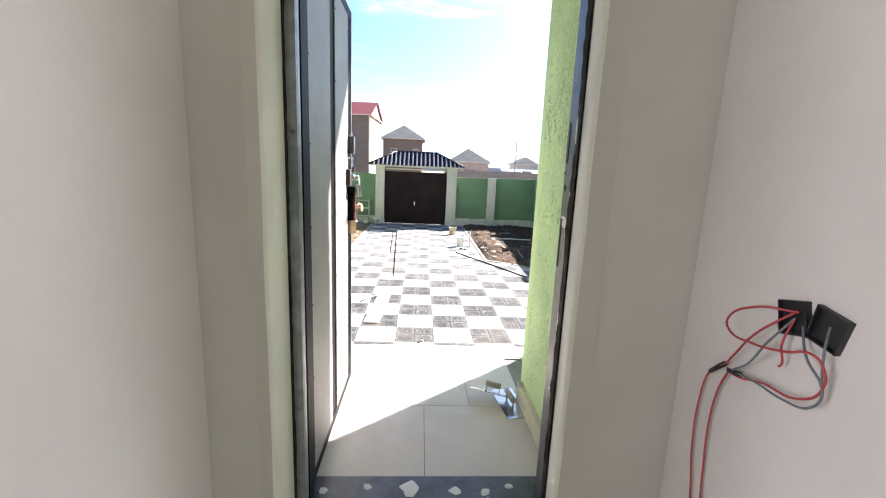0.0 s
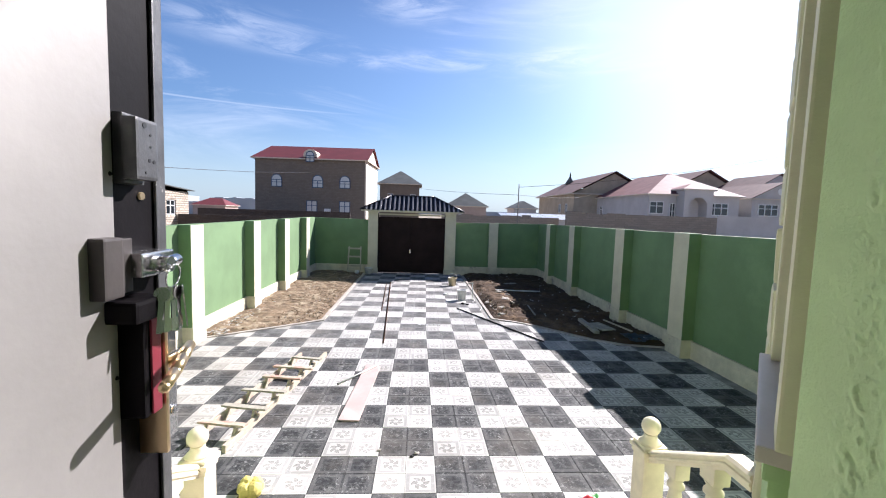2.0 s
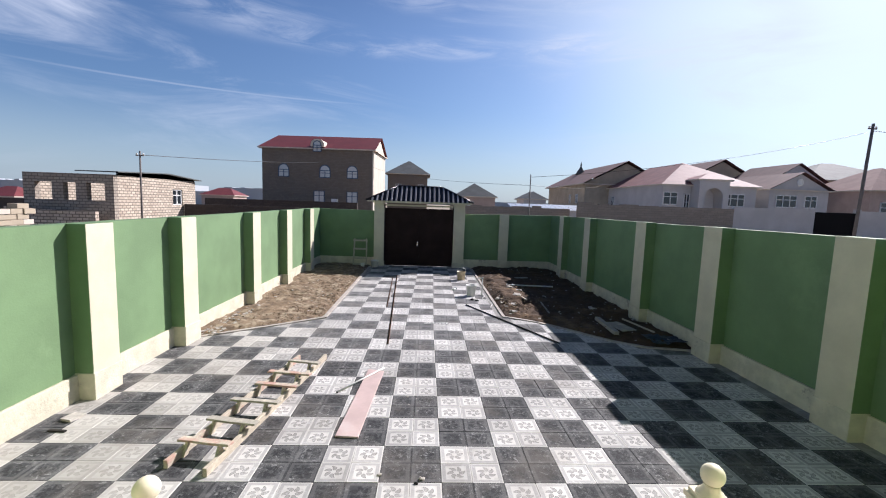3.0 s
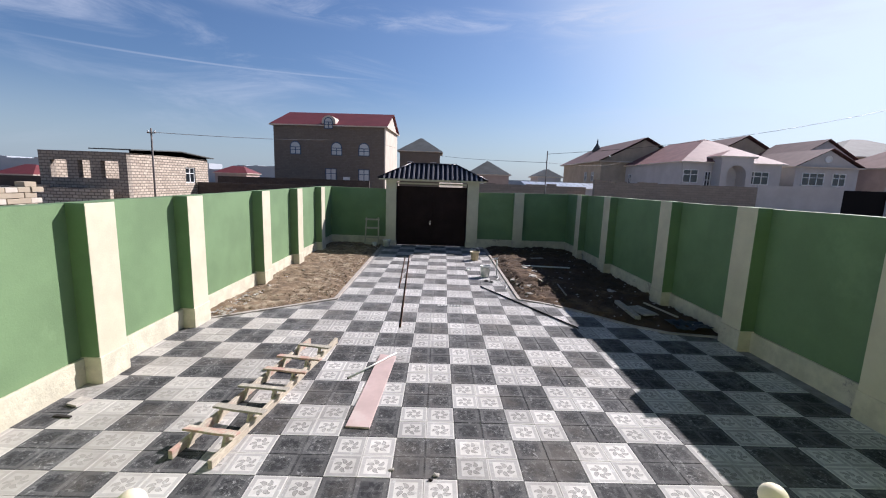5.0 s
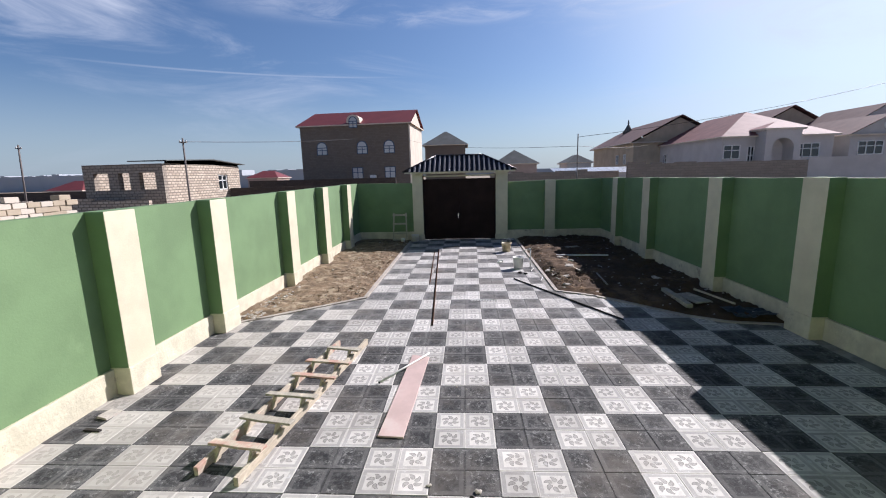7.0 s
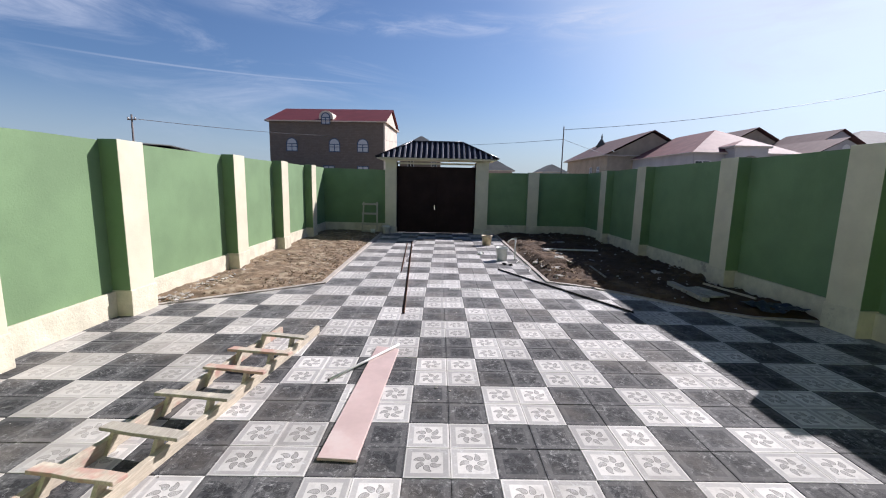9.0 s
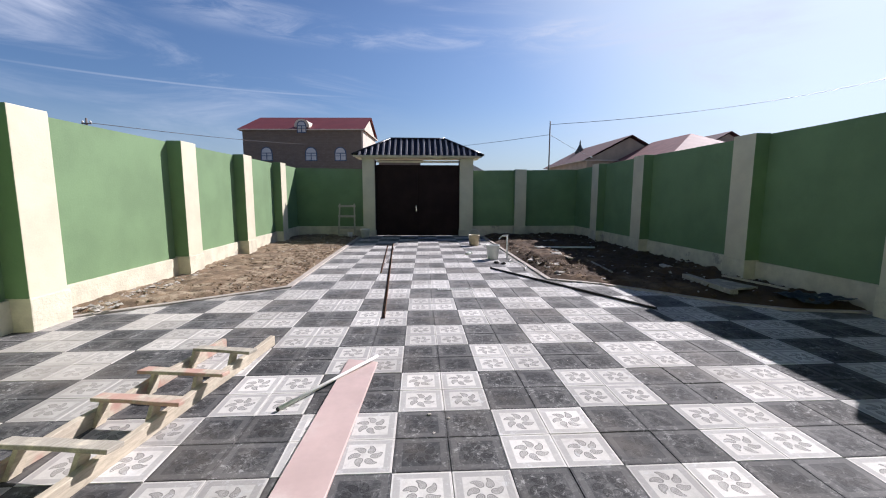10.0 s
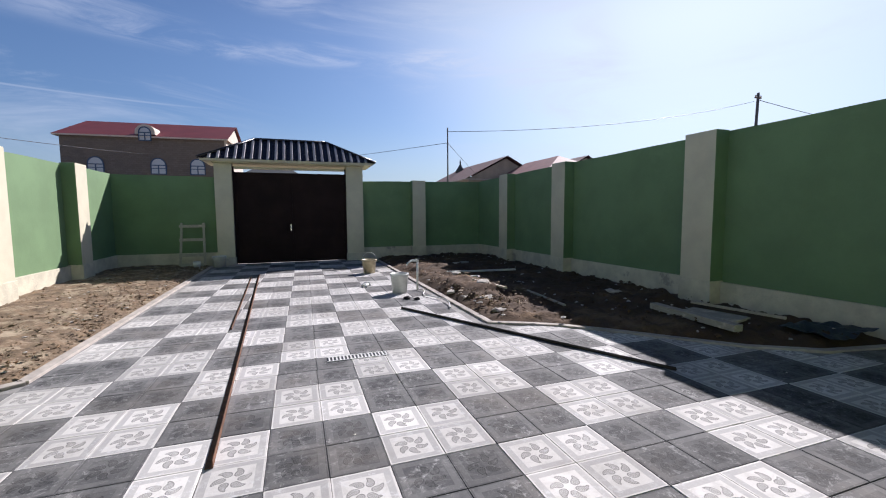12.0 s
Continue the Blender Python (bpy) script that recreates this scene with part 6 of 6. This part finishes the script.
# low dark walls in front of the tall house
for nm, q, mt, lb in (("boundary_wall", (-23.5, -7.2, 42, 42.3, -0.4, 2.45), STONE_DARK, "dark sooty block wall before the tall house"), ("boundary_wall", (-34, -20.8, 23.4, 23.7, -0.4, 1.42), STONE_PALE, "low pale block wall before the unfinished house"),
                      ("boundary_wall", (-96, -46, 52, 52.3, -0.4, 1.6), STONE_DARK, "long low dark block wall far beyond the yard"), ("boundary_wall", (-20.6, -8.5, 33, 33.3, -0.4, 1.9), STONE_DARK, "brown block wall beyond the yard"), ("boundary_wall", (13.6, 27.7, 32, 32.3, -0.4, 3.02), STONE_WALL, "rough limestone block wall beyond the yard"),
                      ("boundary_wall", (27.7, 34.8, 32, 32.25, -0.4, 3.2), STUCCO_GREY, "grey white rendered street wall"), ("boundary_wall", (39.5, 44.7, 32, 32.25, -0.4, 3.2), STUCCO_GREY, "grey white rendered street wall"),
                      ("boundary_wall", (49.6, 74, 32, 32.25, -0.4, 2.9), STONE_WALL, "rough limestone street wall"), ("boundary_wall", (2.5, 13.6, 34, 34.3, -0.4, 2.55), STONE_WALL, "rough limestone block wall beyond the yard")):
    bm = B()
    box(bm, *q)
    n = int((q[1] - q[0]) / 1.9)
    rg = random.Random(int(q[0] * 10))
    if mt in (STONE_WALL, STONE_BROWN, STONE_PALE):
        for i in range(n):
            x = q[0] + 1.9 * i
            box(bm, x, x + rg.uniform(0.8, 1.9), q[2] + 0.003, q[3] - 0.003, q[5], q[5] + rg.choice((0.03, 0.1, 0.18)))
    tagged(part(nm, bm, mt), lb, "wall", "walls beyond the yard")
for x0, x1 in ((35.2, 39.1), (45.1, 49.2)):
    g = thing("street_gate", (x0, 32, 0), "dark steel street gate between pale posts", "gate", "street gates")
    bm = B()
    box(bm, 0, x1 - x0, 0.1, 0.16, -0.3, 3.0)
    part("gate_leaf", bm, STEEL_DARK, g)
    for x in (-0.4, x1 - x0):
        bm = B()
        box(bm, x, x + 0.4, 0, 0.4, -0.4, 3.35, bevel=0.03)
        part("post", bm, STUCCO_GREY, g)
# houses along the street to the east
h1 = house((23.4, 56.6, 0), 0, (0, 12.0, 0, 18, 6.3), STUCCO_TAN, ROOF_DUN, 3.4, 3, "tan house with a large brown gabled roof and a small spire", "y", False, False, 0.6, [("west", 3, 3.4, 0.9, 1.4, False), ("west", 6, 3.4, 0.9, 1.4, False)])
bm = B()
lathe(bm, [(0.8, 7.9), (0.8, 8.7), (0.95, 8.75), (0.35, 9.7), (0.12, 10.1), (0.16, 10.3), (0.04, 10.9)], (4.5, 14.4, 0), n=8)
part("spire", bm, ROOF_GREY, h1, "small pointed roof turret")
h2 = house((27.0, 42.5, 0), 0, (0, 11.0, 0, 19, 5.7), STUCCO_GREY, ROOF_SHEET, 3.05, 5.9, "grey white bungalow with brown hipped roof and arched porch", "y", True, True, 0.4,
           [("front", 0.95, 3.4, 1.7, 1.45, False), ("front", 8.4, 3.4, 2.5, 1.45, False), ("west", 12.5, 3.1, 0.9, 1.4, False), ("west", 17, 3.1, 0.9, 1.4, False), ("front", 2.85, 2.2, 0.7, 2.5, False)])
bm = B()
n = 16
arc = [(1.05 * math.cos(math.pi * i / n), 4.3 + 1.05 * math.sin(math.pi * i / n)) for i in range(n + 1)]
for x0, x1 in ((-1.7, -1.05), (1.05, 1.7)):
    box(bm, x0, x1, 0, 1.6, -0.4, 4.3)
lo = [(x, z) for x, z in arc]
for (xa, za), (xb, zb) in zip(lo, lo[1:]):
    vv = [bm.verts.new(p_) for p_ in ((xa, 0, za), (xb, 0, zb), (xb, 0, 6.1), (xa, 0, 6.1), (xa, 1.6, za), (xb, 1.6, zb))]
    bm.faces.new(vv[:4])
    bm.faces.new((vv[0], vv[4], vv[5], vv[1]))
for x0, x1 in ((-1.7, -1.05), (1.05, 1.7)):
    box(bm, x0, x1, 0, 1.6, 4.3, 6.1)
box(bm, -1.95, 1.95, -0.15, 1.7, 6.1, 6.3)
bmesh.ops.remove_doubles(bm, verts=bm.verts, dist=0.001)
bmesh.ops.translate(bm, vec=(5.0, -1.5, 0), verts=bm.verts)
bmesh.ops.recalc_face_normals(bm, faces=bm.faces)
part("porch", bm, STUCCO_GREY, h2, "arched entrance porch")
bm = B()
hip_roof(bm, 3.1, 6.9, -1.6, 1.5, 6.3, 0.75, 1.6, 0.1, "y")
part("porch_roof", bm, [ROOF_SHEET, STUCCO_PALE], h2, "little sheet roof over the porch")
h3 = house((39.4, 42.3, 0), 0, (0, 7.0, 0, 9, 5.55), STUCCO_GREY, ROOF_DUN, 2.0, 3, "grey house front with a low gable, round vent and white windows", "y", False, False, 0.4, [("front", 2.0, 3.5, 2.5, 1.4, False), ("front", 4.9, 3.5, 1.5, 1.4, False)])
bm = B()
lathe(bm, [(0.34, 0.0), (0.40, 0.05), (0.40, 0.10), (0.28, 0.10), (0.28, 0.02)], (0, 0, 0), n=18)
bmesh.ops.transform(bm, matrix=Matrix.Translation((3.4, 0.0, 6.4)) @ Matrix.Rotation(radians(90), 4, "X"), verts=bm.verts)
bmesh.ops.recalc_face_normals(bm, faces=bm.faces)
part("gable_vent", bm, WHITE_FRAME, h3, "round white gable vent")
house((45.4, 51.4, 0), 0, (0, 10.6, 0, 8.2, 6.3), STUCCO_GREY, ROOF_DUN, 3.4, 3, "long gabled house with a red brown roof behind the grey front", "y", False, False, 0.4)
h4 = house((51.6, 42.5, 0), 0, (0, 10.2, 0, 8.4, 5.85), STUCCO_PINK, ROOF_BROWN, 3.0, 4.2, "pinkish bungalow with pale brown hipped roof", "y", True, True, 0.5, [("front", 2.2, 2.8, 1.8, 1.7, False), ("front", 8.4, 3.1, 2.0, 1.6, False)])
for x in (4.4, 6.6):
    bm = B()
    lathe(bm, [(0.24, -0.4), (0.24, 0.2), (0.18, 0.3), (0.16, 3.9), (0.24, 4.0), (0.24, 4.3)], (x, -1.3, 0), n=12)
    part("porch_column", bm, STUCCO_TAN, h4)
bm = B()
box(bm, 3.9, 7.1, -1.6, -0.02, 4.3, 5.6, bevel=0.04)
part("porch_lintel", bm, STUCCO_TAN, h4, "tan porch front")
house((62.6, 43.5, 0), 0, (0, 7.6, 0, 7.4, 5.9), STUCCO_GREY, ROOF_GREY, 2.2, 3.9, "grey bungalow with bluish hipped roof and dark porch", "y", True, True, 0.4, [("front", 2.2, 2.8, 2.4, 1.9, False), ("front", 5.6, 2.8, 1.6, 1.9, False)])
house((71.5, 44, 0), 0, (0, 12, 0, 7, 6.2), STUCCO_PINK, ROOF_GREY, 2.1, 4, "grey roofed bungalow at the end of the street", "x", True, True, 0.5, [("front", 3, 2.8, 3.0, 1.8, False)])
house((68.5, 52, 0), 0, (0, 6.8, 0, 7, 6.8), STUCCO_PINK, ROOF_BROWN, 2.85, 3.6, "brown hipped roof house behind the bungalows", "y", True, True, 0.4)
house((59.8, 60, 0), 0, (0, 20, 0, 14, 8.4), STUCCO_TAN, ROOF_GREY, 3.4, 9.5, "house with a tall grey hipped roof", "x", True, True, 0.6)
house((41.0, 60.8, 0), 0, (0, 11.5, 0, 12, 7.6), STUCCO_TAN, ROOF_DUN, 3.4, 3, "brown gabled house farther along the street", "y", False, False, 0.6)
# unfinished block house to the west
unf = thing("unfinished_house", (0, 0, 0), "unfinished pale block house with open window holes and a flat slab", "house")
bm = B()
zt, xb = 3.86, -20.72
holes = ((-25.85, -24.75), (-24.02, -23.2), (-22.5, -21.3))
xs = [-26.6] + [v for h in holes for v in h] + [xb]
for x0, x1 in zip(xs[::2], xs[1::2]):
    box(bm, x0, x1, 25, 25.4, -0.4, zt)
for x0, x1 in holes:
    box(bm, x0, x1, 25, 25.4, -0.4, 2.08)
    box(bm, x0, x1, 25, 25.4, 3.26, zt)
bmesh.ops.remove_doubles(bm, verts=bm.verts, dist=0.001)
part("front_wall", bm, STONE_SHADED, unf, "block wall with three window holes, its shade put into the grey")
# same blocks on the sun side, sunlight put in as a paler stone
bm = B()
for y0, y1, lo, hi in ((25.4, 31.6, -0.4, zt), (31.6, 33.0, -0.4, 1.8), (31.6, 33.0, 3.1, zt), (33.0, 35.0, -0.4, zt)):
    box(bm, xb - 0.4, xb, y0, y1, lo, hi)
part("side_wall", bm, STONE_PALE, unf, "block wall with its sunlit tone put into the pale colour")
far_window(unf, Matrix.Translation((xb - 0.15, 32.3, 1.8)) @ Matrix.Rotation(radians(90), 4, "Z"), 1.35, 1.3, False, WHITE_FRAME, GLASS)
bm = B()
box(bm, -26.6, -26.2, 25.4, 35, -0.4, zt)
box(bm, -26.2, xb - 0.4, 34.6, 35, -0.4, zt)
part("rear_wall", bm, STONE_PALE, unf)
bm = B()
for y0, y1, z0, z1 in ((25.0, 30.6, 0.16, 0.40), (30.6, 35.5, 0.40, 0.10)):
    lo = [bm.verts.new((x, y, zt + z)) for x, y, z in ((-23.2, y0, z0), (xb + 0.35, y0, z0), (xb + 0.35, y1, z1), (-23.2, y1, z1))]
    hi = [bm.verts.new(v.co + Vector((0, 0, 0.07))) for v in lo]
    bm.faces.new(lo[::-1])
    bm.faces.new(hi)
    for i in range(4):
        bm.faces.new((lo[i], lo[(i + 1) % 4], hi[(i + 1) % 4], hi[i]))
bmesh.ops.recalc_face_normals(bm, faces=bm.faces)
part("roof", bm, ROOF_GREY, unf, "thin dark sheet roof, slightly pitched")
bm = B()
vs = [bm.verts.new((xb - 0.08, y, zt + z)) for y, z in ((25.4, 0.0), (35.0, 0.0), (35.0, 0.12), (30.6, 0.40), (25.4, 0.16))]
bm.faces.new(vs)
bmesh.ops.solidify(bm, geom=bm.faces[:], thickness=0.1)
part("gable_band", bm, STUCCO_GREY, unf, "pale band under the sheet roof")
# brick heap on the neighbour's wall close by
nb = thing("neighbour_wall", (0, 0, 0), "rough pale block wall of the next plot, half built", "wall")
rg = random.Random(9)
for r in range(5):
    for i in range(16):
        y0 = 0.72 + i * 0.262 + 0.13 * (r % 2)
        if r == 4 and rg.random() < 0.55:
            continue
        bm = B()
        d = rg.uniform(-0.02, 0.02)
        z0 = 1.80 + r * 0.112
        box(bm, -8.2 + d, -8.0 + d, y0, y0 + rg.uniform(0.235, 0.255), z0, z0 + rg.uniform(0.098, 0.108), bevel=0.01)
        part("block", bm, STUCCO_PALE if rg.random() < 0.5 else STUCCO_TAN, nb)
bm = B()
box(bm, -8.2, -8.0, -4, 14, -0.4, 1.398)
box(bm, -8.19, -8.01, 0.7, 5.05, 1.398, 1.798)
part("lower_wall", bm, STONE_BROWN, nb)
# far skyline
for x, y, wd, dp, h, mt, lb in ((-70, 64, 6, 6, 3.0, STUCCO_GREY, "far low grey house with red roof"), (-50, 92, 7, 7, 4.4, STUCCO_PINK, "far small house with red roof"), (-78, 100, 9, 8, 4.6, STUCCO_TAN, "far small tan house with red roof"), (-30, 110, 10, 8, 4.6, STUCCO_TAN, "far small tan house with red roof")):
    house((x, y, 0), 0, (0, wd, 0, dp, h - 1.4), mt, ROOF_RED, 1.6, 2.5, lb, "x", True, True, 0.4)
for x, y, wd, h in ((-150, 190, 46, 8.2), (-240, 190, 62, 8.4), (-98, 200, 24, 8.4), (-88, 150, 14, 5.2)):
    bm = B()
    k = int(wd / 2)
    tops = [h * (0.82 + 0.18 * abs(noise.noise(Vector((i * 0.7, x, 0))))) for i in range(k + 1)]
    ft = [(x, -0.4)] + [p_ for i in range(k) for p_ in ((x + 2 * i, tops[i]), (x + 2 * i + 2, tops[i]))][::1] + [(x + 2 * k, -0.4)]
    fa, fb = [bm.verts.new((px_, y, pz_)) for px_, pz_ in ft], [bm.verts.new((px_, y + 12, pz_)) for px_, pz_ in ft]
    bm.faces.new(fa)
    bm.faces.new(fb[::-1])
    for i in range(len(ft) - 1):
        bm.faces.new((fa[i], fb[i], fb[i + 1], fa[i + 1]))
    bmesh.ops.recalc_face_normals(bm, faces=bm.faces)
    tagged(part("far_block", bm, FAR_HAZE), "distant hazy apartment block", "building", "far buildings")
bm = B()
n = 90
for i in range(n):
    a0, a1 = radians(-80 + 160 * i / n), radians(-80 + 160 * (i + 1) / n)
    h0, h1_ = [12 + 16 * max(0, noise.fractal(Vector((a * 3.2, 4, 0)), 1, 2, 4) + 0.1) for a in (a0, a1)]
    R1 = 1400
    bm.faces.new([bm.verts.new(p_) for p_ in ((R1 * math.sin(a0), R1 * math.cos(a0), -2), (R1 * math.sin(a1), R1 * math.cos(a1), -2), (R1 * math.sin(a1), R1 * math.cos(a1), h1_), (R1 * math.sin(a0), R1 * math.cos(a0), h0))])
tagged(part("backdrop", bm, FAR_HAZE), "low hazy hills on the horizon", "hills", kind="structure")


# poles and wires
def power_pole(at, top, r, lean, label, arm=True):
    ob = thing("utility_pole", Matrix.Translation(at) @ Matrix.Rotation(radians(lean), 4, "Y"), label, "utility pole", "poles and wires")
    bm = B()
    tube(bm, (0, 0, -0.4), (0, 0, top), r, r * 0.75, n=10)
    part("pole", bm, POLE_WOOD, ob)
    if arm:
        bm = B()
        box(bm, -0.22, 0.22, -0.03, 0.03, top - 0.28, top - 0.22)
        part("crossarm", bm, POLE_WOOD, ob)
        for x in (-0.18, 0.18):
            bm = B()
            lathe(bm, [(0.02, 0), (0.045, 0.03), (0.045, 0.07), (0.02, 0.1)], (x, 0, top - 0.22), n=8)
            part("insulator", bm, WHITE_FRAME, ob)
    return ob


power_pole((4.83, 13.8, 0), 4.02, 0.028, 0, "thin iron wire pole just behind the end wall", False)
power_pole((-15.78, 20.2, 0), 5.02, 0.06, 0.5, "wooden wire pole before the unfinished house")
power_pole((-31.6, 25.3, 0), 5.45, 0.07, 3.0, "wooden wire pole farther west")
power_pole((22.40, 16.4, 0), 7.35, 0.085, 2.1, "leaning wooden wire pole beyond the east wall")
power_pole((41.1, 30.5, 0), 6.4, 0.09, 0, "plain street pole by the pale wall", False)


def span(a, b, sag, r=0.012):
    a, b = Vector(a), Vector(b)
    pts = [a.lerp(b, i / 8) - Vector((0, 0, sag * 4 * (i / 8) * (1 - i / 8))) for i in range(9)]
    tagged(cable("overhead_wire", pts, r, BLACK_PLASTIC), "thin sagging overhead wire", "wire", "overhead wires")


span((-15.55, 20.2, 4.8), (-13.0, 49.5, 7.3), 0.15, 0.016)
span((4.83, 13.8, 3.9), (22.4, 16.4, 6.9), 0.35, 0.008)
span((4.83, 13.8, 3.55), (26, 56, 6.2), 0.3, 0.008)
span((-6.7, 50, 7.0), (4.83, 13.8, 3.55), 0.4, 0.008)
span((22.6, 16.4, 7.0), (60, 22, 8.6), 0.7, 0.016)


# ---- paving tiles, last ----
P = 0.30


def tile_mesh(name, mat):
    """One pressed tile with a small rounded edge; its top carries a 0..1 UV."""
    bm = B()
    h, e = P / 2 - 0.0012, 0.002
    rings = [[(-h, -h), (h, -h), (h, h), (-h, h)], [(-h, -h), (h, -h), (h, h), (-h, h)], [(-h + e, -h + e), (h - e, -h + e), (h - e, h - e), (-h + e, h - e)]]
    vr = [[bm.verts.new((x, y, z)) for x, y in r] for r, z in zip(rings, (-0.02, -0.003, 0.0))]
    for a, b in zip(vr, vr[1:]):
        for i in range(4):
            bm.faces.new((a[i], a[(i + 1) % 4], b[(i + 1) % 4], b[i]))
    bm.faces.new(vr[2])
    uv = bm.loops.layers.uv.new("UVMap")
    for f in bm.faces:
        for l in f.loops:
            l[uv].uv = (l.vert.co.x / P + 0.5, l.vert.co.y / P + 0.5)
    return mesh_of(bm, name, mat)


TILES = [tile_mesh("tile", TILE_LIGHT), tile_mesh("tile", TILE_DARK)]
near_x, near_y = (-2.4, 3.0), (-0.9, 3.9)
rest = [([], [], []), ([], [], [])]
rng = random.Random(5)
for r in range(-16, 44):
    for c in range(-14, 20):
        x, y = (c + 0.5) * P, (r + 0.5) * P
        dx = 0.0 if y < 4.2 else min(0.1, (y - 4.2) * 0.016)
        x += dx
        if not (WEST + 0.04 < x - P / 2 + 0.28 and x + P / 2 < EAST + 0.02):
            continue
        if y > 3 and not (PAVED_W - 0.02 < x - 0.1 and x + 0.1 < PAVED_E + 0.05):
            if x < PAVED_W + 0.2 and y > west_edge(x) - 0.02 or x > PAVED_E - 0.2 and y > east_edge(x) - 0.0:
                continue
        if y < -2.6 and not (-1.2 > x or x > 1.95) or y > 13.05 or -2.3 > y and -1.5 < x < 2.3:
            continue
        dark = (c // 2 + r // 2) % 2
        z = rng.gauss(0, 0.0008)
        spin = rng.randrange(4)
        if near_x[0] < x < near_x[1] and near_y[0] < y < near_y[1]:
            ob = new("tile", TILES[dark])
            ob.parent = pavement
            ob.matrix_basis = pose(x + rng.gauss(0, 0.0006), y + rng.gauss(0, 0.0006), z, rng.gauss(0, 0.12), rng.gauss(0, 0.12), 90 * spin)
        else:
            vs, fs, us = rest[dark]
            b = len(vs)
            src = TILES[dark]
            mm = pose(x, y, z, rng.gauss(0, 0.12), rng.gauss(0, 0.12), 90 * spin)
            vs += [tuple(mm @ v.co) for v in src.vertices]
            for p_ in src.polygons:
                fs.append(tuple(b + i for i in p_.vertices))
                us += [tuple(src.uv_layers[0].data[i].uv) for i in p_.loop_indices]
for (vs, fs, us), mat, nm in zip(rest, (TILE_LIGHT, TILE_DARK), ("pale_tiles", "dark_tiles")):
    me = bpy.data.meshes.new(nm)
    me.from_pydata(vs, [], fs)
    me.uv_layers.new(name="UVMap").data.foreach_set("uv", [q for p_ in us for q in p_])
    me.materials.append(mat)
    ob = new(nm, me)
    ob.parent = pavement
    tagged(ob, "rest of the %s" % nm.replace("_", " "), kind="stuff")
